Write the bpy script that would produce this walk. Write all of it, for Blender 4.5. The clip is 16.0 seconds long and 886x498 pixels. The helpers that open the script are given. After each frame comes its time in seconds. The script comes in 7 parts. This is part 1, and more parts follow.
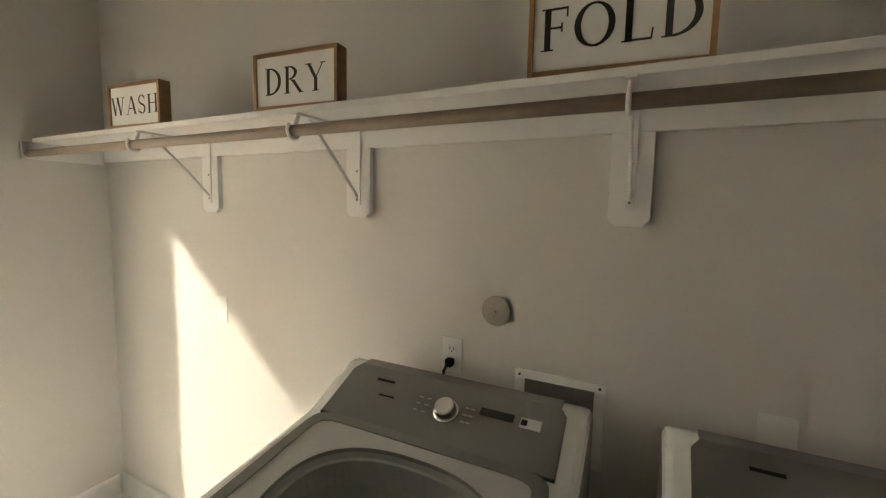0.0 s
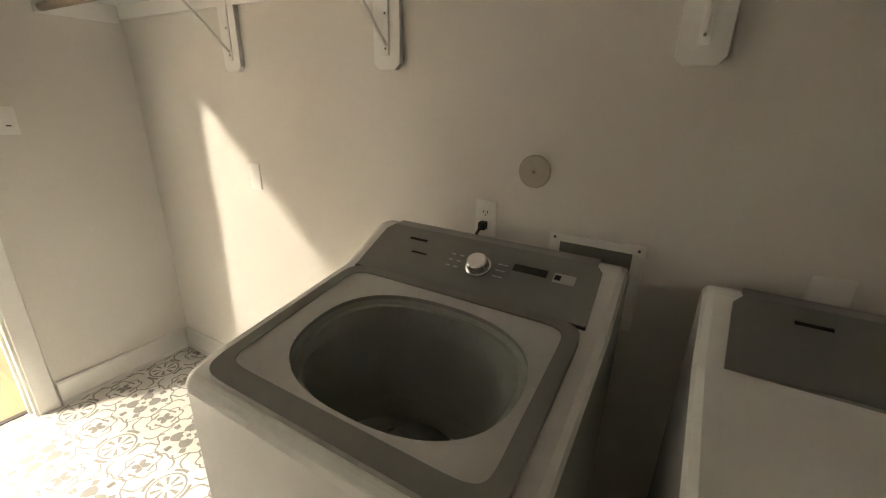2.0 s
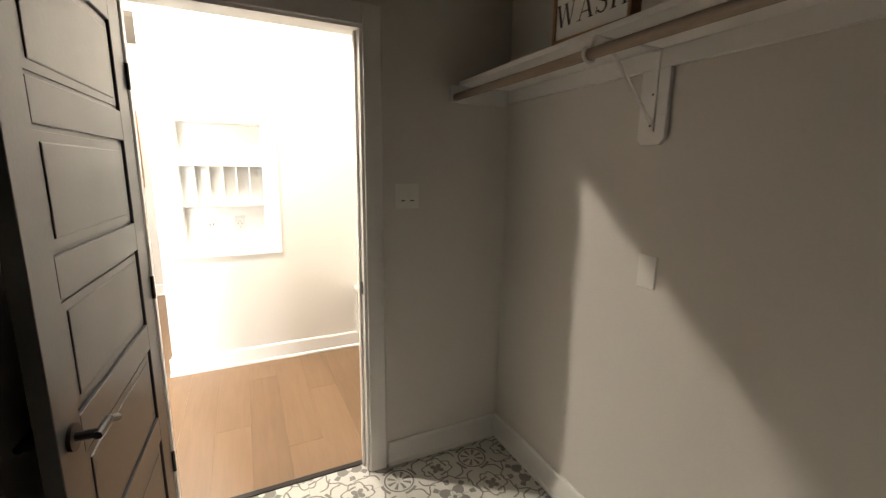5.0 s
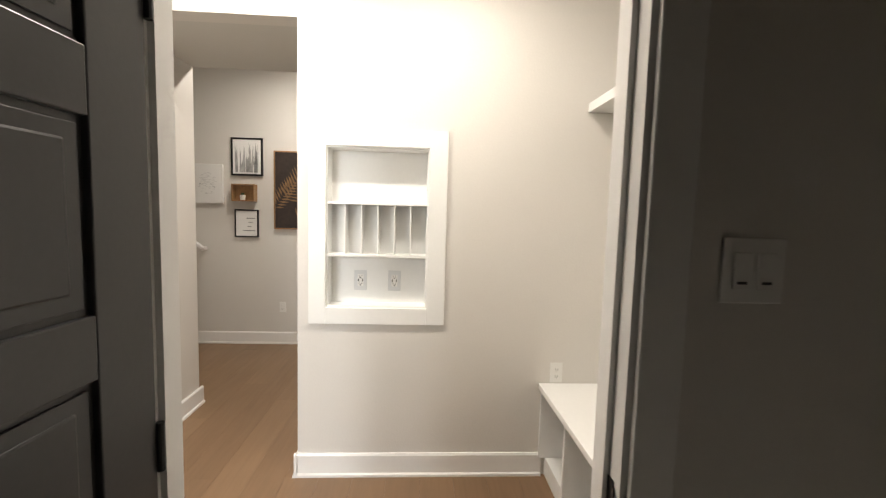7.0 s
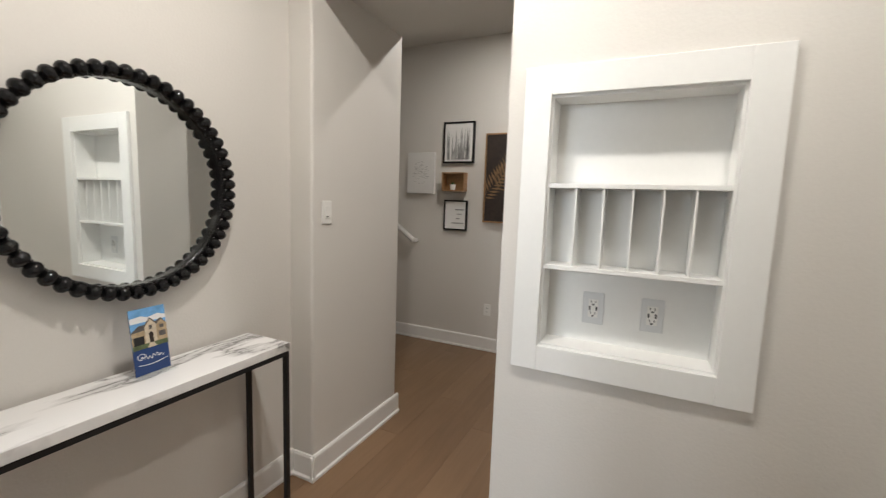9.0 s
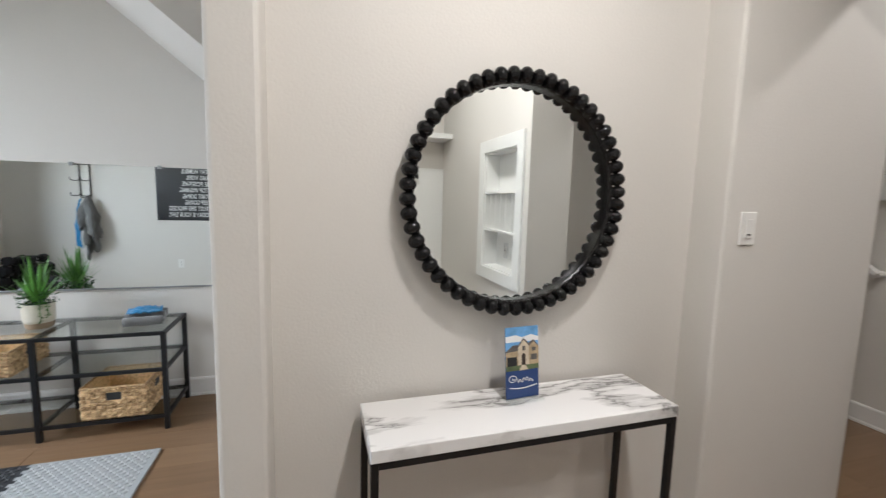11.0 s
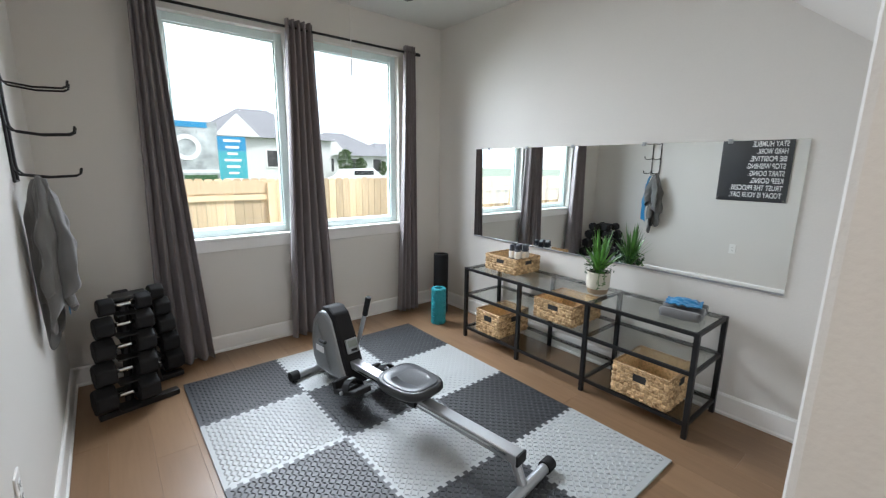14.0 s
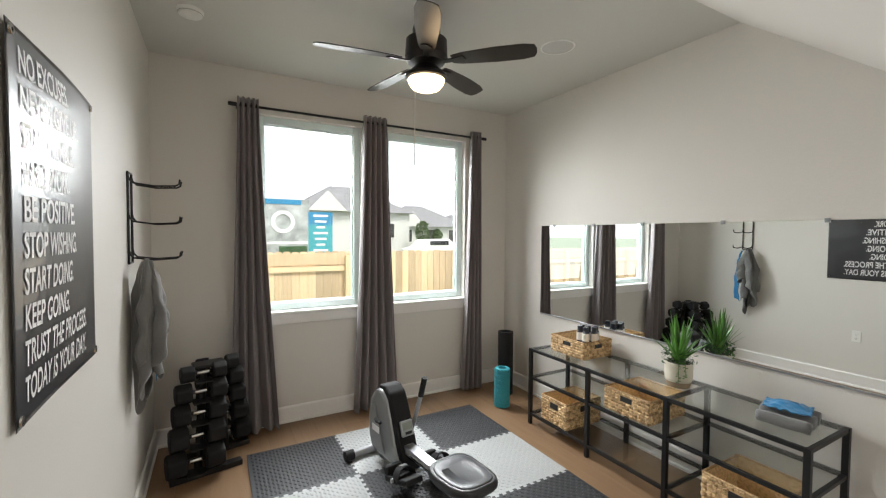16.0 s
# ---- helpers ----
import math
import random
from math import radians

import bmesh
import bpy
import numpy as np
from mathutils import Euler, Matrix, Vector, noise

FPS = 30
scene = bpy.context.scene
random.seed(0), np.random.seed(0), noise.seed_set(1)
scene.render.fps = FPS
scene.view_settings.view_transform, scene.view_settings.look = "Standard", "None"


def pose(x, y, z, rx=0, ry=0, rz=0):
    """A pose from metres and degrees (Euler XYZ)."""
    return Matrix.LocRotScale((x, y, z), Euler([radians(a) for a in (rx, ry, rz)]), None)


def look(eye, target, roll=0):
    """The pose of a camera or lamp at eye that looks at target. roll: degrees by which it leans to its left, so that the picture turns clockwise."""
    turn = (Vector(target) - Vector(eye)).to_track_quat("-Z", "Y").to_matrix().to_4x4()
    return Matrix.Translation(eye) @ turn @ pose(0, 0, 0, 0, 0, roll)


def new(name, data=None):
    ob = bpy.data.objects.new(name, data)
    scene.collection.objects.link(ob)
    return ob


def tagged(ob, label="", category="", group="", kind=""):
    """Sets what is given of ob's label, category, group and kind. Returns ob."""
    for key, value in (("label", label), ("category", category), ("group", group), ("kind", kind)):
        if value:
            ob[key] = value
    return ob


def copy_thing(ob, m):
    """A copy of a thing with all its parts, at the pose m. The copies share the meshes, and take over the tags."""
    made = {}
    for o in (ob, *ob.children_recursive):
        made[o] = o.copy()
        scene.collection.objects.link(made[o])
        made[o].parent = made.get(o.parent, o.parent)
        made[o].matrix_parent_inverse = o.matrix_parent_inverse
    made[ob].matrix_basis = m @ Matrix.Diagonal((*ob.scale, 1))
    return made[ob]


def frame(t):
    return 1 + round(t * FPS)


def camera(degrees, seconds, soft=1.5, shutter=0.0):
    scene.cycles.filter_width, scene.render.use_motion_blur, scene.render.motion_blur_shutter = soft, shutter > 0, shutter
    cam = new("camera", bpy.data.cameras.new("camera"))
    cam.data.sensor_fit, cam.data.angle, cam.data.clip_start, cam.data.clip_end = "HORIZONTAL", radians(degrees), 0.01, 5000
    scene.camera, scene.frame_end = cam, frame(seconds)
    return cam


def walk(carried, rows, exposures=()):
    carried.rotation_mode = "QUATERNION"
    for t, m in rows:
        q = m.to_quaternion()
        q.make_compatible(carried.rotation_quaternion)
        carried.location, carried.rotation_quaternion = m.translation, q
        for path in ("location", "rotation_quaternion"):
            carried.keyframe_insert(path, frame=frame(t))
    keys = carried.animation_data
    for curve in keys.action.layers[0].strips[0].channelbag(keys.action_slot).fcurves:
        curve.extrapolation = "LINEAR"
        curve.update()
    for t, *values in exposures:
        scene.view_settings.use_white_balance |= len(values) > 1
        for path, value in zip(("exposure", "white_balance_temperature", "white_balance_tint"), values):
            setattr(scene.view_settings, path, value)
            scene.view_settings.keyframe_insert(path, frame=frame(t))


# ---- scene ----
cam = camera(93.8, 16.0, soft=1.2, shutter=0.2)
PATH = [
    (0, (1.789, -3.373, 1.675), (3.574, -2.493, 1.481), 1.2),
    (0.5, (1.797, -3.362, 1.646), (3.559, -2.492, 1.276), 1.2),
    (1, (1.823, -3.359, 1.602), (3.548, -2.483, 1.094), 1.2),
    (1.5, (1.826, -3.357, 1.576), (3.505, -2.465, 0.953), 1.1),
    (2, (1.816, -3.353, 1.559), (3.437, -2.406, 0.871), 1.4),
    (2.5, (1.801, -3.331, 1.561), (3.341, -2.278, 0.841), 1.3),
    (3, (1.799, -3.294, 1.56), (3.236, -2.1, 0.847), 1.1),
    (3.5, (1.764, -3.217, 1.565), (3.088, -1.872, 0.903), 0.8),
    (4, (1.704, -3.058, 1.573), (2.904, -1.569, 0.986), 0.7),
    (4.5, (1.693, -2.859, 1.562), (2.73, -1.216, 1.086), 0.8),
    (4.7, (1.706, -2.78, 1.555), (2.674, -1.084, 1.121), 0.8),
    (5.4, (1.76, -2.42, 1.535), (2.455, -0.545, 1.225), 1),
    (6.1, (1.83, -2, 1.52), (2.22, -0.05, 1.3), 1.3),
    (6.8, (1.853, -1.592, 1.508), (2.02, 0.395, 1.343), 1.5),
    (7, (1.844, -1.475, 1.505), (1.955, 0.516, 1.34), 1.6),
    (7.5, (1.782, -1.187, 1.501), (1.792, 0.806, 1.333), 1.9),
    (8, (1.738, -0.956, 1.488), (1.609, 1.032, 1.309), 2.1),
    (8.2, (1.723, -0.88, 1.487), (1.494, 1.098, 1.298), 2),
    (9.2, (1.61, -0.63, 1.487), (0.61, 1.09, 1.26), 2),
    (10.3, (1.422, -0.473, 1.491), (-0.175, 0.714, 1.282), 2),
    (10.5, (1.373, -0.465, 1.496), (-0.317, 0.574, 1.256), 1.7),
    (11, (1.28, -0.466, 1.478), (-0.621, 0.115, 1.25), 1.5),
    (11.5, (1.207, -0.474, 1.475), (-0.776, -0.373, 1.23), 1.3),
    (12, (1.107, -0.472, 1.494), (-0.841, -0.831, 1.216), 1),
    (12.5, (1.036, -0.525, 1.505), (-0.789, -1.28, 1.194), 1.1),
    (13, (0.918, -0.582, 1.504), (-0.722, -1.67, 1.151), 1.1),
    (13.5, (0.841, -0.618, 1.494), (-0.59, -1.963, 1.111), 0.9),
    (14, (0.791, -0.636, 1.502), (-0.453, -2.152, 1.108), 0.7),
    (14.5, (0.74, -0.608, 1.507), (-0.362, -2.241, 1.16), 0.5),
    (15, (0.713, -0.6, 1.543), (-0.309, -2.299, 1.274), 0.5),
    (15.5, (0.701, -0.596, 1.558), (-0.295, -2.322, 1.396), 0.4),
    (16, (0.696, -0.59, 1.573), (-0.271, -2.339, 1.503), 0.4),
]
EXPO = [(0, 3.79, 6750, 4), (2.0, 3.54, 7050, 6), (3.0, 3.2, 7350, 9), (3.5, 2.85, 7300, 10), (4.5, 2.1, 7000, 10), (7.0, 0.6, 6650, 10), (8.2, -0.06, 6450, 9), (10.5, 0.14, 5950, 10), (11.5, 0.0, 5950, 10), (13.0, -0.12, 5900, 10), (14.5, 0.08, 6100, 10), (16.0, -0.03, 6650, 10)]
walk(cam, [(t, look(eye, target, roll)) for t, eye, target, roll in PATH], EXPO)

# ---- world and lights ----
world = bpy.data.worlds.new("world")
scene.world = world
world.use_nodes = True
wn = world.node_tree
sky = wn.nodes.new("ShaderNodeTexSky")
sky.sky_type = "NISHITA"
sky.sun_disc = False
sky.sun_elevation, sky.sun_rotation = radians(50), radians(35)
sky.air_density, sky.dust_density, sky.ozone_density = 1.0, 4.0, 1.0
soften = wn.nodes.new("ShaderNodeMix")
soften.data_type = "RGBA"
soften.inputs[0].default_value = 0.75
soften.inputs[7].default_value = (14.0, 14.3, 15.0, 1)
wn.links.new(sky.outputs[0], soften.inputs[6])
wn.links.new(soften.outputs[2], wn.nodes["Background"].inputs[0])
wn.nodes["Background"].inputs[1].default_value = 0.15


def lamp(name, kind, m, energy, color, **more):
    data = bpy.data.lights.new(name, kind)
    data.energy, data.color = energy, color
    for key in more:
        if key == "size":
            data.shadow_soft_size = more[key]
        if key == "angle":
            data.angle = more[key]
        if key == "disc":
            data.shape, data.size = "DISK", more[key]
        if key == "spread":
            data.spread = radians(more[key])
        if key == "area":
            data.shape, data.size, data.size_y = "RECTANGLE", *more[key]
    data.cycles.use_multiple_importance_sampling = True
    ob = new(name, data)
    ob.matrix_world = m
    return ob


SUN_DIR = Vector((0.35, -0.5, -0.8))
sun = lamp("sun", "SUN", SUN_DIR.to_track_quat("-Z", "Y").to_matrix().to_4x4(), 4.4, (1, 0.96, 0.9), angle=radians(15))
# sky light through the two gym windows
for wx in (-0.045, -1.135):
    lamp("window_light", "AREA", look((wx, -4.28, 1.75), (wx, 0, 1.2)), 2.5, (0.93, 0.97, 1.0), area=(0.8, 1.45))
    lamp("window_light", "AREA", look((wx, -4.55, 2.25), (wx, -2.7, 0.45)), 70, (0.93, 0.97, 1.0), area=(0.9, 0.9), spread=135)
# recessed ceiling lamps of the hall
lamp("hall_lamp", "AREA", look((0.95, 0.14, 2.838), (0.95, 0.14, 0)), 22.5, (1.0, 0.91, 0.81), disc=0.09)
lamp("mudroom_lamp", "AREA", look((1.98, 0.12, 2.838), (1.98, 0.12, 0)), 12, (1.0, 0.92, 0.83), disc=0.09)
lamp("far_hall_lamp", "AREA", look((0.7, 2.27, 3.038), (0.7, 2.27, 0)), 20, (1.0, 0.92, 0.83), disc=0.09)

# ---- materials ----
def nodes_of(name):
    m = bpy.data.materials.new(name)
    m.use_nodes = True
    t = m.node_tree
    return m, t, t.nodes["Principled BSDF"]


def add(t, kind, **values):
    n = t.nodes.new(kind)
    for key, v in values.items():
        n.inputs[int(key[1:]) if key[0] == "i" and key[1:].isdigit() else key].default_value = v
    return n


def surface(name, color, rough=0.5, metal=0.0, vary=0.06, scale=3.0, fine=60.0, bump=0.1, depth=0.002, random_tint=0.0, coat=0.0, spec=0.5, stretch=(1, 1, 1), sheen=0.0):
    """A painted, metal, plastic or cloth surface: colour with broad and fine variation, uneven gloss and fine relief."""
    m, t, b = nodes_of(name)
    co = t.nodes.new("ShaderNodeTexCoord")
    mp = t.nodes.new("ShaderNodeMapping")
    mp.inputs["Scale"].default_value = stretch
    t.links.new(co.outputs["Object"], mp.inputs[0])
    broad, small = add(t, "ShaderNodeTexNoise", Scale=scale, Detail=3.0), add(t, "ShaderNodeTexNoise", Scale=fine, Detail=4.0)
    for n in (broad, small):
        t.links.new(mp.outputs[0], n.inputs["Vector"])
    add1 = t.nodes.new("ShaderNodeMath")
    add1.operation = "MULTIPLY_ADD"
    t.links.new(broad.outputs["Fac"], add1.inputs[0])
    add1.inputs[1].default_value = 0.6
    half = t.nodes.new("ShaderNodeMath")
    half.operation = "MULTIPLY"
    t.links.new(small.outputs["Fac"], half.inputs[0])
    half.inputs[1].default_value = 0.4
    t.links.new(half.outputs[0], add1.inputs[2])
    last = add1.outputs[0]
    if random_tint:
        info = t.nodes.new("ShaderNodeObjectInfo")
        ma = t.nodes.new("ShaderNodeMath")
        ma.operation = "MULTIPLY_ADD"
        t.links.new(info.outputs["Random"], ma.inputs[0])
        ma.inputs[1].default_value = random_tint
        t.links.new(last, ma.inputs[2])
        sub = t.nodes.new("ShaderNodeMath")
        sub.operation = "SUBTRACT"
        t.links.new(ma.outputs[0], sub.inputs[0])
        sub.inputs[1].default_value = random_tint / 2
        last = sub.outputs[0]
    ramp = t.nodes.new("ShaderNodeValToRGB")
    ramp.color_ramp.elements[0].position, ramp.color_ramp.elements[1].position = 0.2, 0.8
    ramp.color_ramp.elements[0].color = (*[c * (1 - vary * 1.6) for c in color], 1)
    ramp.color_ramp.elements[1].color = (*[min(1, c * (1 + vary * 1.6)) for c in color], 1)
    t.links.new(last, ramp.inputs[0])
    t.links.new(ramp.outputs[0], b.inputs["Base Color"])
    rr = t.nodes.new("ShaderNodeMapRange")
    t.links.new(broad.outputs["Fac"], rr.inputs[0])
    rr.inputs[3].default_value, rr.inputs[4].default_value = max(0.02, rough - 0.08), min(1, rough + 0.08)
    t.links.new(rr.outputs[0], b.inputs["Roughness"])
    b.inputs["Metallic"].default_value = metal
    b.inputs["Specular IOR Level"].default_value = spec
    b.inputs["Coat Weight"].default_value = coat
    b.inputs["Sheen Weight"].default_value = sheen
    if bump:
        bp = add(t, "ShaderNodeBump", Strength=bump, Distance=depth)
        t.links.new(small.outputs["Fac"], bp.inputs["Height"])
        t.links.new(bp.outputs[0], b.inputs["Normal"])
    return m


def glow(name, color, strength):
    m, t, b = nodes_of(name)
    b.inputs["Base Color"].default_value = (*color, 1)
    b.inputs["Emission Color"].default_value = (*color, 1)
    b.inputs["Emission Strength"].default_value = strength
    return m


def glassy(name, tint, rough=0.0, alpha=0.9):
    """Thin clear glass: mostly see-through, with a sharp gloss."""
    m, t, b = nodes_of(name)
    clear = add(t, "ShaderNodeBsdfTransparent", Color=(*tint, 1))
    gloss = add(t, "ShaderNodeBsdfGlossy", Roughness=rough)
    lw = add(t, "ShaderNodeLayerWeight", Blend=0.5)
    po = t.nodes.new("ShaderNodeMath")
    po.operation = "POWER"
    t.links.new(lw.outputs["Facing"], po.inputs[0])
    po.inputs[1].default_value = 4.0
    fr = t.nodes.new("ShaderNodeMath")
    fr.operation = "MULTIPLY_ADD"
    t.links.new(po.outputs[0], fr.inputs[0])
    fr.inputs[1].default_value, fr.inputs[2].default_value = 0.6, 0.035
    mx = t.nodes.new("ShaderNodeMixShader")
    t.links.new(fr.outputs[0], mx.inputs[0])
    t.links.new(clear.outputs[0], mx.inputs[1])
    t.links.new(gloss.outputs[0], mx.inputs[2])
    t.links.new(mx.outputs[0], t.nodes["Material Output"].inputs[0])
    return m


def plank_mat(name, dark, light, along=1):
    m, t, b = nodes_of(name)
    co = t.nodes.new("ShaderNodeTexCoord")
    info = t.nodes.new("ShaderNodeObjectInfo")
    shift = t.nodes.new("ShaderNodeVectorMath")
    shift.operation = "MULTIPLY_ADD"
    t.links.new(info.outputs["Random"], shift.inputs[0])
    shift.inputs[1].default_value = (13, 7, 5)
    t.links.new(co.outputs["Object"], shift.inputs[2])
    mp = t.nodes.new("ShaderNodeMapping")
    mp.inputs["Scale"].default_value = (16, 1.3, 8) if along else (1.3, 16, 8)
    t.links.new(shift.outputs[0], mp.inputs[0])
    grain = add(t, "ShaderNodeTexNoise", Scale=1.6, Detail=6.0, Roughness=0.65, Distortion=0.5)
    t.links.new(mp.outputs[0], grain.inputs["Vector"])
    broad = add(t, "ShaderNodeTexNoise", Scale=1.8, Detail=2.0)
    t.links.new(shift.outputs[0], broad.inputs["Vector"])
    mix = t.nodes.new("ShaderNodeMath")
    mix.operation = "MULTIPLY_ADD"
    t.links.new(info.outputs["Random"], mix.inputs[0])
    mix.inputs[1].default_value = 0.24
    mix2 = t.nodes.new("ShaderNodeMath")
    mix2.operation = "MULTIPLY_ADD"
    t.links.new(grain.outputs["Fac"], mix2.inputs[0])
    mix2.inputs[1].default_value = 0.45
    mix3 = t.nodes.new("ShaderNodeMath")
    mix3.operation = "MULTIPLY"
    t.links.new(broad.outputs["Fac"], mix3.inputs[0])
    mix3.inputs[1].default_value = 0.3
    t.links.new(mix3.outputs[0], mix2.inputs[2])
    t.links.new(mix2.outputs[0], mix.inputs[2])
    ramp = t.nodes.new("ShaderNodeValToRGB")
    ramp.color_ramp.elements[0].position, ramp.color_ramp.elements[1].position = 0.25, 0.8
    ramp.color_ramp.elements[0].color, ramp.color_ramp.elements[1].color = (*dark, 1), (*light, 1)
    t.links.new(mix.outputs[0], ramp.inputs[0])
    t.links.new(ramp.outputs[0], b.inputs["Base Color"])
    rr = t.nodes.new("ShaderNodeMapRange")
    t.links.new(grain.outputs["Fac"], rr.inputs[0])
    rr.inputs[3].default_value, rr.inputs[4].default_value = 0.42, 0.3
    t.links.new(rr.outputs[0], b.inputs["Roughness"])
    bp = add(t, "ShaderNodeBump", Strength=0.12, Distance=0.001)
    t.links.new(grain.outputs["Fac"], bp.inputs["Height"])
    t.links.new(bp.outputs[0], b.inputs["Normal"])
    return m


M_WALL = surface("wall_paint", (0.67, 0.645, 0.605), 0.62, vary=0.02, scale=1.2, fine=110, bump=0.22, depth=0.0035)
M_CEIL = surface("ceiling_paint", (0.60, 0.59, 0.555), 0.8, vary=0.02, scale=1.5, fine=130, bump=0.2, depth=0.003)
M_TRIM = surface("white_trim_paint", (0.80, 0.79, 0.77), 0.35, vary=0.02, scale=2, fine=40, bump=0.04)
M_CAB = surface("white_cabinet_paint", (0.80, 0.80, 0.78), 0.38, vary=0.02, scale=2, fine=50, bump=0.04)
M_DOOR = surface("dark_door_paint", (0.042, 0.042, 0.044), 0.33, vary=0.1, scale=3, fine=90, bump=0.08)
M_PLANK = plank_mat("oak_planks", (0.17, 0.10, 0.053), (0.27, 0.168, 0.094))
M_SUB = surface("floor_gap", (0.05, 0.035, 0.025), 0.8)
M_BLACK = surface("black_metal", (0.012, 0.012, 0.013), 0.42, metal=0.3, vary=0.12, fine=140, bump=0.06)
M_GLASS = glassy("clear_glass", (0.97, 0.985, 0.98))
M_SMOKE = glassy("smoked_glass", (0.60, 0.62, 0.61))
M_SHELFGLASS = glassy("shelf_glass", (0.93, 0.955, 0.945))
M_MIRROR, _t, _b = nodes_of("mirror_silver")
_b.inputs["Base Color"].default_value = (0.86, 0.89, 0.88, 1)
_b.inputs["Metallic"].default_value, _b.inputs["Roughness"].default_value = 1.0, 0.01
M_WHITE_ENAMEL = surface("white_enamel", (0.74, 0.74, 0.72), 0.22, vary=0.02, scale=2, fine=30, bump=0.02, coat=0.3)
M_GREY_ENAMEL = surface("dark_grey_enamel", (0.165, 0.165, 0.155), 0.36, vary=0.06, scale=3, fine=60, bump=0.03, coat=0.2)
M_LID_FRAME = surface("pale_grey_plastic", (0.44, 0.44, 0.425), 0.3, vary=0.06, scale=5, fine=50, bump=0.03)
M_DRUM = surface("stainless_drum", (0.58, 0.58, 0.55), 0.45, metal=0.2, vary=0.1, fine=80, bump=0.08)
M_CHROME = surface("chrome", (0.62, 0.62, 0.61), 0.18, metal=1.0, vary=0.04, bump=0.02)
M_SCREEN = surface("black_screen", (0.008, 0.008, 0.009), 0.12, vary=0.05, bump=0.0)
M_PLATE = surface("white_plate_plastic", (0.78, 0.77, 0.74), 0.35, vary=0.02, bump=0.02)
M_GREYPLATE = surface("pale_grey_plate_plastic", (0.66, 0.67, 0.67), 0.35, vary=0.02, bump=0.02)
M_SLOT = surface("dark_slot", (0.03, 0.03, 0.03), 0.6)
M_ROD = surface("wooden_rod", (0.26, 0.20, 0.15), 0.5, vary=0.2, scale=6, fine=30, bump=0.1, stretch=(6, 1, 6))
M_FRAMEWOOD = surface("honey_wood", (0.34, 0.19, 0.085), 0.5, vary=0.22, scale=7, fine=40, bump=0.1, stretch=(5, 1, 5))
M_SIGN = surface("sign_white", (0.80, 0.79, 0.76), 0.55, vary=0.02)
M_INK = surface("black_ink", (0.015, 0.015, 0.016), 0.6)
M_INKWHITE = surface("white_ink", (0.8, 0.8, 0.8), 0.55)
M_BEAD = surface("black_lacquer_beads", (0.006, 0.006, 0.0065), 0.16, vary=0.1, scale=4, fine=40, bump=0.02, spec=0.35)
M_BEADWHITE = surface("cord", (0.7, 0.68, 0.64), 0.7)
M_CURTAIN = surface("grey_curtain_cloth", (0.185, 0.16, 0.165), 0.85, vary=0.08, scale=8, fine=420, bump=0.3, depth=0.001, sheen=0.3)
M_TOWEL = surface("grey_towel", (0.145, 0.145, 0.143), 0.95, vary=0.12, scale=12, fine=320, bump=0.8, depth=0.003, sheen=0.4)
M_TOWELBLUE = surface("blue_towel", (0.02, 0.20, 0.42), 0.9, vary=0.12, scale=12, fine=320, bump=0.8, depth=0.003, sheen=0.3)
M_RUBBER = surface("black_rubber", (0.011, 0.011, 0.012), 0.72, spec=0.3, vary=0.15, fine=90, bump=0.2)
M_STEELGREY = surface("silver_painted_steel", (0.36, 0.37, 0.38), 0.3, metal=0.6, vary=0.06, bump=0.03)
M_SHELL = surface("silver_grey_plastic", (0.27, 0.285, 0.29), 0.30, metal=0.3, vary=0.06, fine=60, bump=0.04)
M_SEAT = surface("black_vinyl", (0.02, 0.021, 0.023), 0.34, vary=0.1, fine=160, bump=0.12)
M_TEAL = surface("teal_foam", (0.03, 0.30, 0.36), 0.6, vary=0.06, fine=120, bump=0.1)
M_LEAF = surface("aloe_leaf", (0.085, 0.23, 0.035), 0.42, vary=0.35, scale=14, fine=60, bump=0.08, random_tint=0.4)
M_LEAFDARK = surface("dark_leaf", (0.03, 0.085, 0.025), 0.5, vary=0.3, scale=14, fine=60, bump=0.08)
M_POT = surface("cream_ceramic", (0.62, 0.58, 0.48), 0.4, vary=0.04, bump=0.04)
M_POTBASE = surface("raw_clay", (0.30, 0.22, 0.14), 0.75, vary=0.12)
M_SOIL = surface("soil", (0.035, 0.025, 0.018), 0.95, vary=0.3, fine=90, bump=0.8, depth=0.006)
M_FANBLADE = surface("dark_walnut_blade", (0.022, 0.017, 0.014), 0.36, vary=0.25, scale=5, fine=50, bump=0.05, stretch=(1, 6, 1))
M_BRONZE = surface("dark_bronze", (0.022, 0.019, 0.018), 0.38, metal=0.4, vary=0.1, bump=0.04)
# cyan in the frame colour stands for sky light on white vinyl
M_VINYLFRAME = surface("sky_tinted_window_vinyl", (0.68, 0.79, 0.78), 0.38, vary=0.02, bump=0.02)
M_FENCE = surface("new_cedar_fence", (0.62, 0.46, 0.29), 0.8, vary=0.16, scale=3, fine=40, bump=0.3, random_tint=0.8, stretch=(8, 8, 1))
M_GRASS = surface("lawn", (0.10, 0.14, 0.05), 0.95, vary=0.3, scale=0.6, fine=30, bump=0.6, depth=0.02)
M_HOUSEWALL = surface("pale_siding", (0.62, 0.62, 0.60), 0.8, vary=0.04, fine=10)
M_ROOF = surface("grey_shingle_roof", (0.20, 0.20, 0.21), 0.9, vary=0.2, scale=2, fine=14, bump=0.4, depth=0.02)
M_SIGNBLUE = surface("blue_sign", (0.02, 0.22, 0.42), 0.6, vary=0.04)
M_SIGNTEAL = surface("teal_sign", (0.05, 0.34, 0.40), 0.6, vary=0.04)
